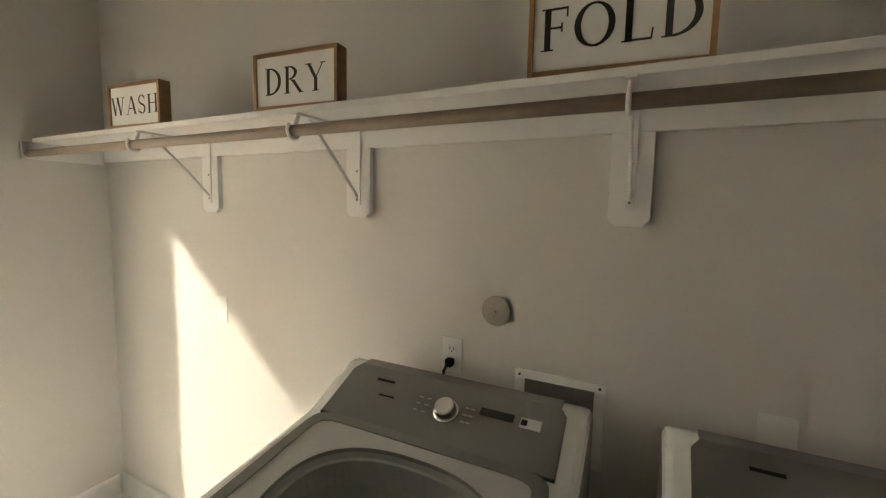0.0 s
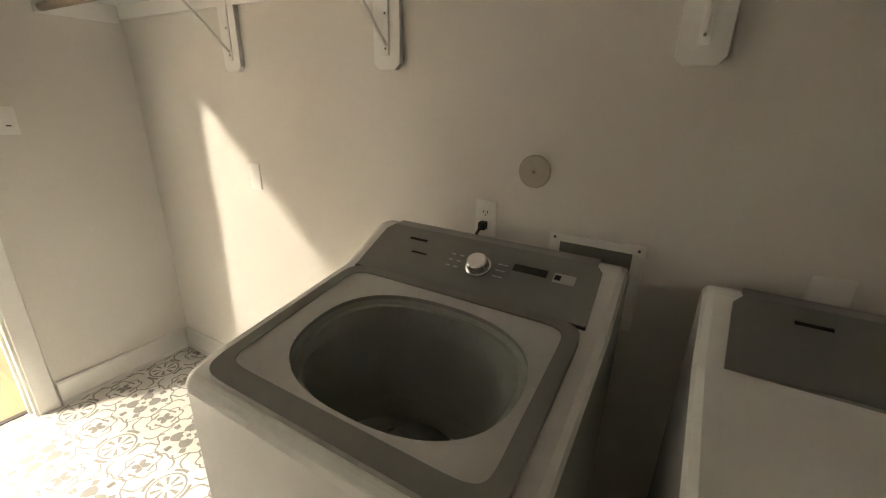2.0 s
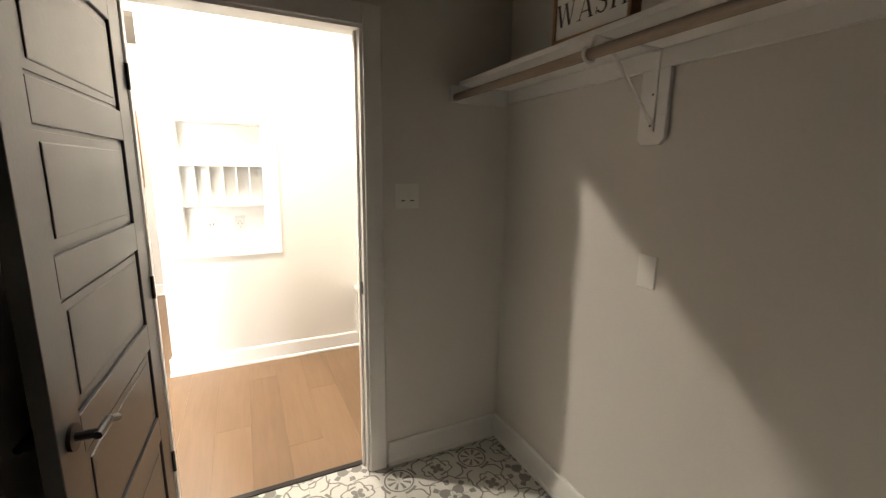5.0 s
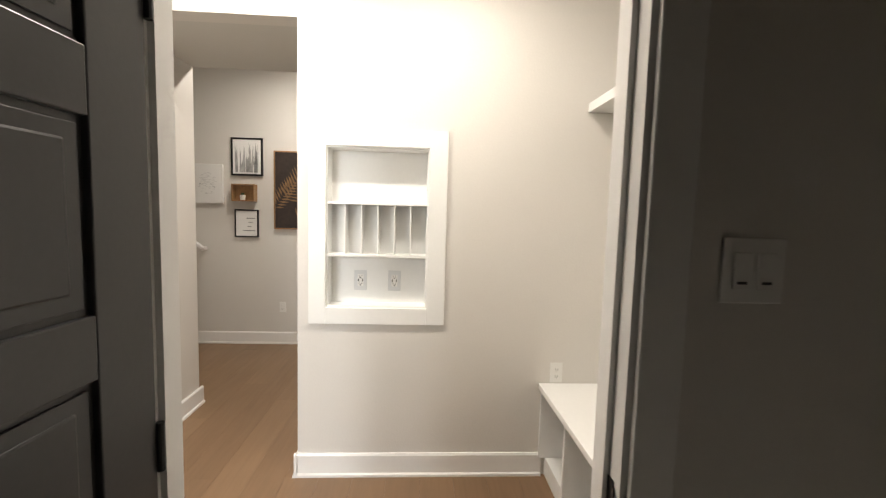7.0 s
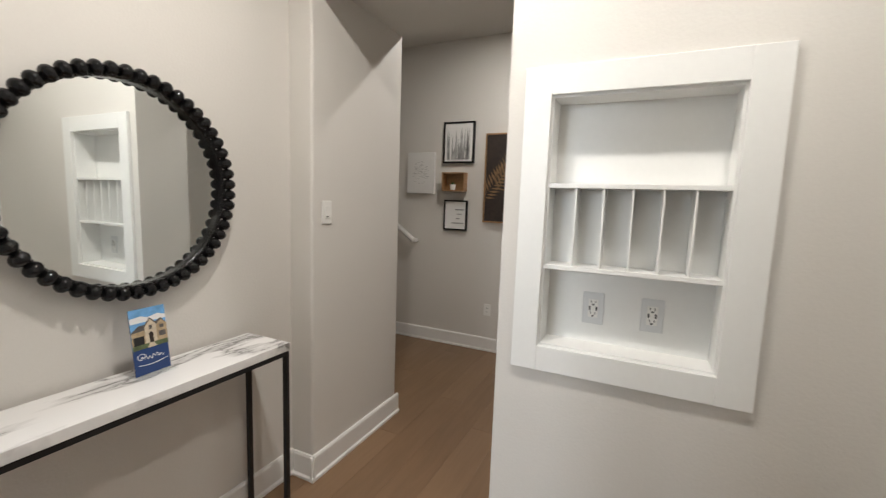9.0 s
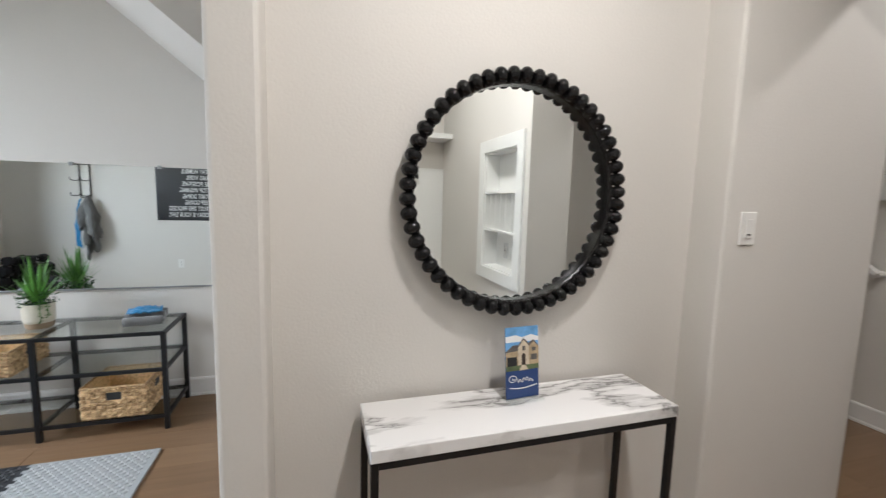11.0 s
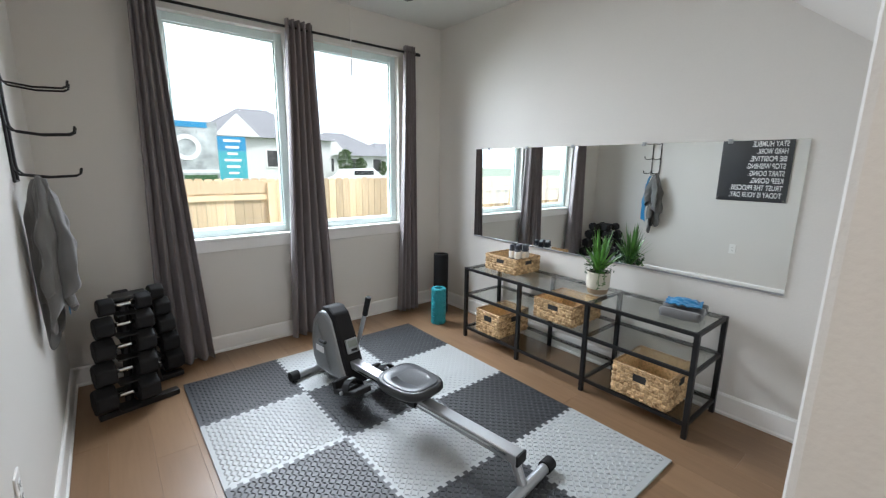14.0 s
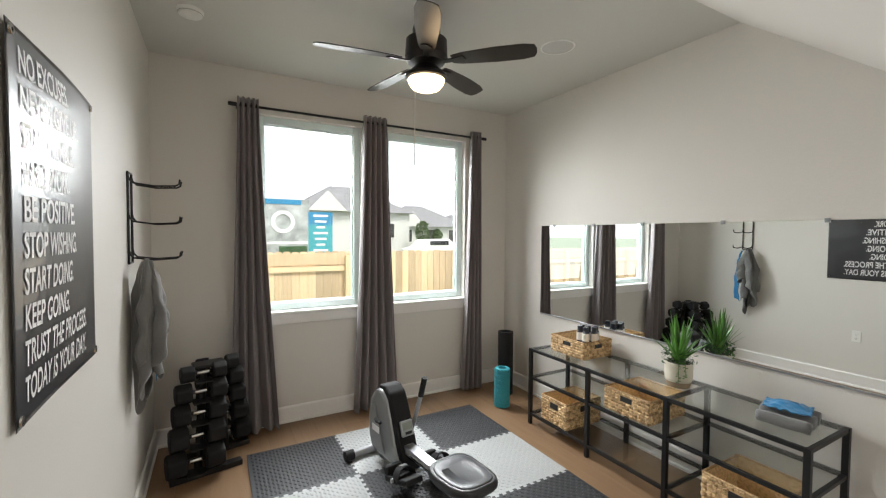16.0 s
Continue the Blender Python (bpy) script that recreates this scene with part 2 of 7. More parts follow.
M_PHOTO = surface("faded_billboard_print", (0.40, 0.42, 0.42), 0.7, vary=0.5, scale=1.6, fine=5, bump=0.0)
M_TREELEAF = surface("tree_leaf", (0.10, 0.17, 0.05), 0.7, vary=0.35, scale=3, fine=10)
M_BARK = surface("bark", (0.12, 0.09, 0.06), 0.9, vary=0.3, fine=40, bump=0.5)
M_NAVY = surface("navy_card", (0.018, 0.05, 0.17), 0.4, vary=0.06)
M_SKYPRINT = surface("sky_print", (0.16, 0.38, 0.72), 0.4, vary=0.3, scale=20, fine=50, bump=0.0)
M_STONEPRINT = surface("stone_house_print", (0.42, 0.32, 0.20), 0.45, vary=0.35, scale=60, fine=140, bump=0.0)
M_CANVAS = surface("white_canvas", (0.78, 0.77, 0.75), 0.85, vary=0.03, fine=260, bump=0.2)
M_GREYPRINT = surface("grey_print", (0.36, 0.36, 0.35), 0.7, vary=0.5, scale=9, fine=24, bump=0.0)
M_PALMDARK = surface("dark_brown_canvas", (0.028, 0.018, 0.013), 0.6, vary=0.5, scale=5, fine=30, bump=0.05)
M_PALMLEAF = surface("bronze_leaf_print", (0.20, 0.115, 0.05), 0.55, vary=0.3, scale=12, fine=40)
M_FROST = glow("frosted_lamp_glass", (1.0, 0.72, 0.42), 9.0)
M_LENS = glow("downlight_lens", (1.0, 0.92, 0.82), 3.0)
M_BOTTLE = surface("dark_bottle", (0.03, 0.035, 0.05), 0.3, vary=0.1)
M_GREYMAT = surface("light_grey_foam", (0.36, 0.375, 0.375), 0.5, vary=0.05, scale=3, fine=200, bump=0.1)
M_DARKMAT = surface("dark_grey_foam", (0.027, 0.029, 0.033), 0.48, vary=0.08, scale=3, fine=200, bump=0.1)


def weave_mat(name):
    m, t, b = nodes_of(name)
    co = t.nodes.new("ShaderNodeTexCoord")
    no = add(t, "ShaderNodeTexNoise", Scale=70.0, Detail=3.0)
    t.links.new(co.outputs["Object"], no.inputs["Vector"])
    geo = t.nodes.new("ShaderNodeNewGeometry")
    tone = t.nodes.new("ShaderNodeMath")
    tone.operation = "MULTIPLY_ADD"
    t.links.new(geo.outputs["Random Per Island"], tone.inputs[0])
    tone.inputs[1].default_value = 0.45
    t.links.new(no.outputs["Fac"], tone.inputs[2])
    ramp = t.nodes.new("ShaderNodeValToRGB")
    ramp.color_ramp.elements[0].position, ramp.color_ramp.elements[1].position = 0.42, 1.0
    ramp.color_ramp.elements[0].color, ramp.color_ramp.elements[1].color = (0.29, 0.175, 0.08, 1), (0.78, 0.56, 0.31, 1)
    t.links.new(tone.outputs[0], ramp.inputs[0])
    t.links.new(ramp.outputs[0], b.inputs["Base Color"])
    b.inputs["Roughness"].default_value = 0.75
    bp = add(t, "ShaderNodeBump", Strength=0.4, Distance=0.002)
    t.links.new(no.outputs["Fac"], bp.inputs["Height"])
    t.links.new(bp.outputs[0], b.inputs["Normal"])
    return m


M_WEAVE = weave_mat("woven_water_hyacinth")


def marble_mat(name):
    m, t, b = nodes_of(name)
    co = t.nodes.new("ShaderNodeTexCoord")
    mp = t.nodes.new("ShaderNodeMapping")
    mp.inputs["Rotation"].default_value = (0, 0, 0.75)
    mp.inputs["Scale"].default_value = (3.2, 0.75, 1.0)
    t.links.new(co.outputs["Object"], mp.inputs[0])
    warp = add(t, "ShaderNodeTexNoise", Scale=3.0, Detail=6.0, Roughness=0.6)
    t.links.new(mp.outputs[0], warp.inputs["Vector"])
    mixv = t.nodes.new("ShaderNodeVectorMath")
    mixv.operation = "MULTIPLY_ADD"
    t.links.new(warp.outputs["Color"], mixv.inputs[0])
    mixv.inputs[1].default_value = (0.42, 0.42, 0.42)
    t.links.new(mp.outputs[0], mixv.inputs[2])
    vein = add(t, "ShaderNodeTexNoise", Scale=2.0, Detail=4.0)
    t.links.new(mixv.outputs[0], vein.inputs["Vector"])
    sub = t.nodes.new("ShaderNodeMath")
    sub.operation = "SUBTRACT"
    t.links.new(vein.outputs["Fac"], sub.inputs[0])
    sub.inputs[1].default_value = 0.5
    ab = t.nodes.new("ShaderNodeMath")
    ab.operation = "ABSOLUTE"
    t.links.new(sub.outputs[0], ab.inputs[0])
    ramp = t.nodes.new("ShaderNodeValToRGB")
    e = ramp.color_ramp.elements
    e[0].position, e[1].position = 0.0, 0.06
    e[0].color, e[1].color = (0.22, 0.21, 0.205, 1), (0.80, 0.79, 0.78, 1)
    mid = e.new(0.011)
    mid.color = (0.56, 0.55, 0.54, 1)
    t.links.new(ab.outputs[0], ramp.inputs[0])
    t.links.new(ramp.outputs[0], b.inputs["Base Color"])
    b.inputs["Roughness"].default_value = 0.25
    return m


M_MARBLE = marble_mat("white_veined_marble")


def pattern_tile_mat(name):
    """Grey-on-white encaustic print: rings at one corner of the tile, a star at the opposite one, scrolls between."""
    m, t, b = nodes_of(name)
    co = t.nodes.new("ShaderNodeTexCoord")
    sep = t.nodes.new("ShaderNodeSeparateXYZ")
    t.links.new(co.outputs["Object"], sep.inputs[0])

    def ma(op, a, c=None, d=None):
        n = t.nodes.new("ShaderNodeMath")
        n.operation = op
        for k, v in enumerate((a, c, d)):
            if v is None:
                continue
            if isinstance(v, (int, float)):
                n.inputs[k].default_value = v
            else:
                t.links.new(v, n.inputs[k])
        return n.outputs[0]

    P = 0.21
    # u, v from 0 at the ring corner to 1 at the star corner
    u = ma("MULTIPLY_ADD", sep.outputs[0], 1 / P, 0.5)
    v = ma("MULTIPLY_ADD", sep.outputs[1], 1 / P, 0.5)

    def polar(a, c):
        x, y = ma("SUBTRACT", u, a), ma("SUBTRACT", v, c)
        return ma("POWER", ma("ADD", ma("MULTIPLY", x, x), ma("MULTIPLY", y, y)), 0.5), ma("ARCTAN2", y, x)

    def band(value, centre, half):
        return ma("LESS_THAN", ma("ABSOLUTE", ma("SUBTRACT", value, centre)), half)

    def either(*vals):
        r = vals[0]
        for w in vals[1:]:
            r = ma("MAXIMUM", r, w)
        return r

    r0, a0 = polar(0, 0)
    petals = ma("MULTIPLY", ma("GREATER_THAN", ma("SINE", ma("MULTIPLY", a0, 8.0)), 0.35), band(r0, 0.19, 0.10))
    rings = either(band(r0, 0.345, 0.02), ma("MULTIPLY", band(r0, 0.43, 0.035), ma("GREATER_THAN", ma("SINE", ma("MULTIPLY", a0, 4.0)), 0.1)))
    r1, a1 = polar(1, 1)
    star = ma("LESS_THAN", r1, ma("MULTIPLY_ADD", ma("ABSOLUTE", ma("SINE", ma("MULTIPLY", a1, 2.0))), 0.20, 0.18))
    hole = ma("MULTIPLY", ma("LESS_THAN", r1, ma("MULTIPLY_ADD", ma("ABSOLUTE", ma("COSINE", ma("MULTIPLY", a1, 2.0))), 0.09, 0.09)), ma("GREATER_THAN", r1, 0.05))
    star = ma("MULTIPLY", star, ma("SUBTRACT", 1.0, hole))
    points = ma("MULTIPLY", band(r1, 0.46, 0.07), ma("GREATER_THAN", ma("SINE", ma("MULTIPLY_ADD", a1, 8.0, 1.57)), 0.45))
    rim = band(ma("MULTIPLY_ADD", ma("SINE", ma("MULTIPLY", a1, 8.0)), 0.045, r1), 0.62, 0.018)
    r2, a2 = polar(1, 0)
    r3, a3 = polar(0, 1)
    leafs = either(*[either(band(ma("MULTIPLY_ADD", ma("SINE", ma("MULTIPLY", a, 6.0)), 0.05, r), 0.33, 0.02), ma("LESS_THAN", r, ma("MULTIPLY_ADD", ma("ABSOLUTE", ma("SINE", ma("MULTIPLY", a, 2.0))), 0.11, 0.07)), ma("MULTIPLY", band(r, 0.24, 0.025), ma("GREATER_THAN", ma("SINE", ma("MULTIPLY", a, 4.0)), 0.0))) for r, a in ((r2, a2), (r3, a3))])
    d1 = ma("SUBTRACT", u, v)
    scroll = ma("MULTIPLY", band(ma("MULTIPLY_ADD", ma("SINE", ma("MULTIPLY", ma("ADD", u, v), 9.0)), 0.07, ma("ABSOLUTE", d1)), 0.16, 0.03), ma("MULTIPLY", ma("GREATER_THAN", r0, 0.47), ma("GREATER_THAN", r1, 0.56)))
    ink = either(petals, rings, star, points, rim, leafs, scroll)
    wear = add(t, "ShaderNodeTexNoise", Scale=45.0, Detail=4.0)
    t.links.new(co.outputs["Object"], wear.inputs["Vector"])
    info = t.nodes.new("ShaderNodeObjectInfo")
    tone = ma("MULTIPLY_ADD", info.outputs["Random"], 0.06, ma("MULTIPLY", wear.outputs["Fac"], 0.16))
    mix = t.nodes.new("ShaderNodeMix")
    mix.data_type = "RGBA"
    t.links.new(ink, mix.inputs[0])
    mix.inputs[6].default_value, mix.inputs[7].default_value = (0.66, 0.65, 0.61, 1), (0.235, 0.225, 0.21, 1)
    mul = t.nodes.new("ShaderNodeMix")
    mul.data_type, mul.blend_type = "RGBA", "MULTIPLY"
    mul.inputs[0].default_value = 1.0
    t.links.new(mix.outputs[2], mul.inputs[6])
    sh = ma("SUBTRACT", 1.08, tone)
    cmb = t.nodes.new("ShaderNodeCombineColor")
    for k in range(3):
        t.links.new(sh, cmb.inputs[k])
    t.links.new(cmb.outputs[0], mul.inputs[7])
    t.links.new(mul.outputs[2], b.inputs["Base Color"])
    b.inputs["Roughness"].default_value = 0.42
    bp = add(t, "ShaderNodeBump", Strength=0.08, Distance=0.001)
    t.links.new(wear.outputs["Fac"], bp.inputs["Height"])
    t.links.new(bp.outputs[0], b.inputs["Normal"])
    return m


M_PTILE = pattern_tile_mat("patterned_cement_tile")
M_GROUT = surface("pale_grout", (0.42, 0.41, 0.39), 0.9, vary=0.06, fine=120)

# ---- helpers for meshes ----
def mesh_ob(name, bm, mat, smooth=False):
    me = bpy.data.meshes.new(name)
    bm.normal_update()
    bm.to_mesh(me)
    bm.free()
    for m in (mat if isinstance(mat, (list, tuple)) else [mat]):
        me.materials.append(m)
    if smooth:
        for p in me.polygons:
            p.use_smooth = True
    return new(name, me)


def part(name, bm, mat, parent, label="", smooth=False):
    ob = mesh_ob(name, bm, mat, smooth)
    ob.parent = parent
    if label:
        ob["label"] = label
    return ob


def base_at(name, m, label, category, group="", kind=""):
    ob = new(name)
    ob.empty_display_size = 0.1
    ob.matrix_world = m
    return tagged(ob, label, category, group, kind)


def box(bm, x0, x1, y0, y1, z0, z1, bevel=0.0, m=None, seg=2):
    r = bmesh.ops.create_cube(bm, size=1.0)
    vs = r["verts"]
    bmesh.ops.scale(bm, vec=(abs(x1 - x0), abs(y1 - y0), abs(z1 - z0)), verts=vs)
    bmesh.ops.translate(bm, vec=((x0 + x1) / 2, (y0 + y1) / 2, (z0 + z1) / 2), verts=vs)
    if m is not None:
        bmesh.ops.transform(bm, matrix=m, verts=vs)
    if bevel:
        es = list({e for v in vs for e in v.link_edges})
        bmesh.ops.bevel(bm, geom=es, offset=bevel, segments=seg, affect="EDGES", profile=0.5)
    return bm


def boxes(*dims, bevel=0.0):
    bm = bmesh.new()
    for d in dims:
        box(bm, *d, bevel=bevel)
    return bm


def tube(bm, points, radius, sides=10, caps=True, radii=None):
    """A round bar swept along points."""
    pts = [Vector(p) for p in points]
    rings = []
    side = None
    for i, p in enumerate(pts):
        d = (pts[min(i + 1, len(pts) - 1)] - pts[max(i - 1, 0)]).normalized()
        if side is None:
            side = d.orthogonal().normalized()
        side = (side - d * side.dot(d)).normalized()
        up = d.cross(side)
        r = radii[i] if radii else radius
        rings.append([bm.verts.new(p + side * (r * math.cos(a)) + up * (r * math.sin(a))) for a in [2 * math.pi * k / sides for k in range(sides)]])
    for a, b in zip(rings, rings[1:]):
        for k in range(sides):
            bm.faces.new((a[k], a[(k + 1) % sides], b[(k + 1) % sides], b[k]))
    if caps:
        bm.faces.new(rings[0][::-1])
        bm.faces.new(rings[-1])
    return bm


def lathe(bm, profile, sides=32, m=None):
    """Turns (radius, height) pairs round the z axis."""
    rings = []
    for r, z in profile:
        if r < 1e-5:
            rings.append([bm.verts.new((0, 0, z))])
        else:
            rings.append([bm.verts.new((r * math.cos(2 * math.pi * k / sides), r * math.sin(2 * math.pi * k / sides), z)) for k in range(sides)])
    made = [v for ring in rings for v in ring]
    for a, b in zip(rings, rings[1:]):
        for k in range(sides):
            q = (k + 1) % sides
            if len(a) == 1 and len(b) > 1:
                bm.faces.new((a[0], b[q], b[k]))
            elif len(b) == 1 and len(a) > 1:
                bm.faces.new((a[k], a[q], b[0]))
            elif len(a) > 1:
                bm.faces.new((a[k], a[q], b[q], b[k]))
    if m is not None:
        bmesh.ops.transform(bm, matrix=m, verts=made)
    return bm


def prism(bm, outline, axis, a, b, bevel=0.0, m=None):
    """Extrudes a 2D outline along an axis from a to b; outline in the other two axes' order."""
    def at(p, w):
        q = list(p)
        q.insert("xyz".index(axis), w)
        return q
    lo = [bm.verts.new(at(p, a)) for p in outline]
    hi = [bm.verts.new(at(p, b)) for p in outline]
    n = len(outline)
    fs = [bm.faces.new(lo), bm.faces.new(hi)]
    for k in range(n):
        fs.append(bm.faces.new((lo[k], lo[(k + 1) % n], hi[(k + 1) % n], hi[k])))
    bmesh.ops.recalc_face_normals(bm, faces=fs)
    if m is not None:
        bmesh.ops.transform(bm, matrix=m, verts=lo + hi)
    if bevel:
        es = list({e for f in fs for e in f.edges})
        bmesh.ops.bevel(bm, geom=es, offset=bevel, segments=2, affect="EDGES", profile=0.5)
    return bm


def structure(name, bm, mat, label="", category=""):
    return tagged(mesh_ob(name, bm, mat), label, category, kind="structure")


# ---- plan ----
GX0, GX1, GY0, GY1 = -2.068, 1.09, -4.2, -0.712   # gym inside
CEIL = 2.85
LX0, LX1, LY0, LY1 = 1.21, 3.0, -4.75, -0.765      # laundry inside
HY0, NY = -0.655, 0.815                            # hall faces: laundry wall, niche wall
RX, SX = 0.035, 0.18                               # recessed mirror wall, switch wall
BX = 3.065                                         # mudroom back wall
FY, FCEIL = 3.207, 3.05                            # far hall wall and its ceiling
DX0, DX1, DH = 1.360, 2.240, 2.15                   # laundry door opening
T = 0.12

# ---- walls ----
W1 = (-0.47, 0.395, 0.93, 2.52)                     # gym windows: x0, x1, z0, z1
W2 = (-1.55, -0.685, 0.93, 2.52)
structure("wall_gym_window", boxes((GX0 - T, W2[0], GY0 - 0.16, GY0, 0, CEIL), (W2[1], W1[0], GY0 - 0.16, GY0, 0, CEIL), (W1[1], GX1 + T, GY0 - 0.16, GY0, 0, CEIL),
          (W2[0], W2[1], GY0 - 0.16, GY0, 0, W2[2]), (W2[0], W2[1], GY0 - 0.16, GY0, W2[3], CEIL), (W1[0], W1[1], GY0 - 0.16, GY0, 0, W1[2]), (W1[0], W1[1], GY0 - 0.16, GY0, W1[3], CEIL)), M_WALL, "warm grey painted wall with two window openings", "wall")
structure("wall_gym_mirror", boxes((GX0 - T, GX0, GY0, GY1 + T, 0, CEIL)), M_WALL, "warm grey painted wall behind the long mirror", "wall")
structure("wall_gym_poster", boxes((GX1, LX0, GY0, HY0, 0, CEIL)), M_WALL, "warm grey painted wall with a banner and a rack", "wall")
structure("wall_gym_back", boxes((GX0, RX - T, GY1, GY1 + T, 0, CEIL)), M_WALL, "warm grey painted wall under the stairs", "wall")
structure("wall_pier", boxes((RX - T, SX, GY1, -0.592, 0, CEIL), bevel=0.012), M_WALL, "painted wall end with rounded corners beside the gym opening", "wall")
structure("wall_hall_recess", boxes((RX - T, RX, -0.592, 0.9, 0, CEIL)), M_WALL, "warm grey painted recess wall behind the round mirror", "wall")
structure("wall_hall_switch", boxes((RX - T, SX, 0.9, 1.71, 0, FCEIL), bevel=0.012), M_WALL, "warm grey painted wall with a light switch", "wall")
structure("wall_far_hall", boxes((-2.0, 3.2, FY, FY + T, 0, FCEIL)), M_WALL, "painted far hall wall hung with pictures", "wall")
structure("wall_stair_side", boxes((-2.0, -2.0 + T, 1.75, FY, 0, FCEIL), (-2.0 + T, RX - T, 1.71 - T, 1.71, 0, FCEIL)), M_WALL, "painted wall closing the stair foot", "wall")
structure("wall_far_hall_end", boxes((3.08, 3.2, NY + 0.3, FY, 0, FCEIL)), M_WALL, "painted wall closing the far hall", "wall")
# niche wall with its recess
NI = (1.328, 1.89, 0.975, 1.862)
structure("wall_niche", boxes((1.178, NI[0], NY, NY + 0.3, 0, FCEIL), (NI[1], BX + T, NY, NY + 0.3, 0, FCEIL), (NI[0], NI[1], NY, NY + 0.3, 0, NI[2]), (NI[0], NI[1], NY, NY + 0.3, NI[3], FCEIL), (NI[0], NI[1], NY + 0.13, NY + 0.3, NI[2], NI[3])), M_WALL, "warm grey painted wall with a recessed mail niche", "wall")
structure("wall_header", boxes((SX, 1.178, NY, NY + T, 2.51, FCEIL)), M_WALL, "painted header over the hall opening", "wall")
structure("ceiling_passage", boxes((SX, 1.178, NY + T, NY + 0.3, 2.514, 2.60), (SX, 3.08, NY + 0.3, 1.705, 2.514, 2.60)), M_CEIL, "low pale painted ceiling over the passage", "ceiling")
structure("wall_mudroom", boxes((BX, BX + T, HY0, NY, 0, CEIL)), M_WALL, "warm grey painted wall behind the mudroom bench", "wall")
structure("wall_laundry_door", boxes((LX0, DX0, LY1, HY0, 0, CEIL), (DX1, LX1 + T, LY1, HY0, 0, CEIL), (DX0, DX1, LY1, HY0, DH, CEIL)), M_WALL, "warm grey painted wall with the laundry doorway", "wall")
structure("wall_laundry_shelf", boxes((LX1, LX1 + T, LY0, LY1, 0, CEIL)), M_WALL, "warm grey painted wall behind the washer and dryer", "wall")
structure("wall_laundry_back", boxes((LX0, LX1 + T, LY0 - T, LY0, 0, CEIL)), M_WALL, "warm grey painted wall at the end of the laundry", "wall")
structure("wall_laundry_side", boxes((LX0 - T, LX0, LY0 - T, GY0 - 0.16, 0, CEIL)), M_WALL, "warm grey painted laundry side wall", "wall")

# ---- ceilings ----
structure("ceiling_gym", boxes((GX0 - T, GX1 + T, GY0 - 0.16, GY1 + T, CEIL, CEIL + 0.1)), M_CEIL, "flat pale painted ceiling", "ceiling")
structure("ceiling_hall", boxes((RX - T, BX + T, HY0, NY, CEIL, CEIL + 0.1), (SX - 0.3, LX0, GY1 + T, HY0, CEIL, CEIL + 0.1)), M_CEIL, "flat pale painted hall ceiling", "ceiling")
structure("ceiling_laundry", boxes((LX0, LX1 + T, LY0 - T, HY0, CEIL, CEIL + 0.1)), M_CEIL, "flat pale painted laundry ceiling", "ceiling")
structure("ceiling_far_hall", boxes((-2.0, 3.2, NY, FY + T, FCEIL, FCEIL + 0.1)), M_CEIL, "flat pale painted far hall ceiling", "ceiling")
# sloped underside of the stairs in the gym
bm = bmesh.new()
prism(bm, [(-1.94, CEIL), (GY1, 1.87), (GY1, CEIL)], "x", GX0, -0.26)
structure("stair_soffit", bm, M_WALL, "sloped painted underside of the stairs", "soffit")

# ---- trim ----
def baseboard(a, b, n, z=0.135, name="baseboard"):
    """A board from a to b (x, y), standing off the wall along n, with a small shoe at its foot."""
    a, b, n = Vector(a), Vector(b), Vector(n)
    bm = bmesh.new()
    prof = [(0, 0), (0.024, 0), (0.024, 0.014), (0.015, 0.022), (0.015, z - 0.012), (0.009, z), (0, z)]
    lo = [bm.verts.new((*(a + n * d), h)) for d, h in prof]
    hi = [bm.verts.new((*(b + n * d), h)) for d, h in prof]
    fs = [bm.faces.new(lo), bm.faces.new(hi)]
    for k in range(len(prof)):
        q = (k + 1) % len(prof)
        fs.append(bm.faces.new((lo[k], lo[q], hi[q], hi[k])))
    bmesh.ops.recalc_face_normals(bm, faces=fs)
    return structure(name, bm, M_TRIM, "white painted baseboard along the wall", "baseboard")


G = 0.026
baseboard((GX0, GY0), (GX1, GY0), (0, 1))
baseboard((GX0, GY0 + G), (GX0, GY1), (1, 0))
baseboard((GX1, GY0 + G), (GX1, HY0), (-1, 0))
baseboard((GX0 + G, GY1), (RX - T, GY1), (0, -1))
baseboard((RX, -0.592), (RX, 0.9), (1, 0))
baseboard((SX, 0.9 - G), (SX, 1.735), (1, 0))
baseboard((RX + G, 0.9), (SX + 0.024, 0.9), (0, -1))
baseboard((SX, GY1), (SX, -0.592), (1, 0))
baseboard((-1.88, FY), (3.08, FY), (0, -1))
baseboard((1.16, NY), (2.575, NY), (0, -1))
baseboard((1.178, NY - G), (1.178, NY + 0.3), (-1, 0))
baseboard((LX1, LY0), (LX1, LY1), (-1, 0))
baseboard((DX1 + 0.09, LY1), (LX1 - G, LY1), (0, -1))
baseboard((LX0, LY0), (LX0, LY1 - 0.02), (1, 0))
baseboard((LX0 + G, LY0), (LX1 - G, LY0), (0, 1))
# laundry doorway: jamb lining, stop and casing both sides
bm = boxes((DX0 - 0.001, DX0 + 0.018, LY1 - 0.004, HY0 + 0.004, 0, DH), (DX1 - 0.018, DX1 + 0.001, LY1 - 0.004, HY0 + 0.004, 0, DH), (DX0 + 0.018, DX1 - 0.018, LY1 - 0.004, HY0 + 0.004, DH - 0.018, DH + 0.001),
           (DX0 + 0.018, DX0 + 0.03, LY1 + 0.04, LY1 + 0.075, 0, DH - 0.018), (DX1 - 0.03, DX1 - 0.018, LY1 + 0.04, LY1 + 0.075, 0, DH - 0.018))
structure("door_jamb", bm, M_TRIM, "white painted door jamb with a stop", "door frame")
bm = bmesh.new()
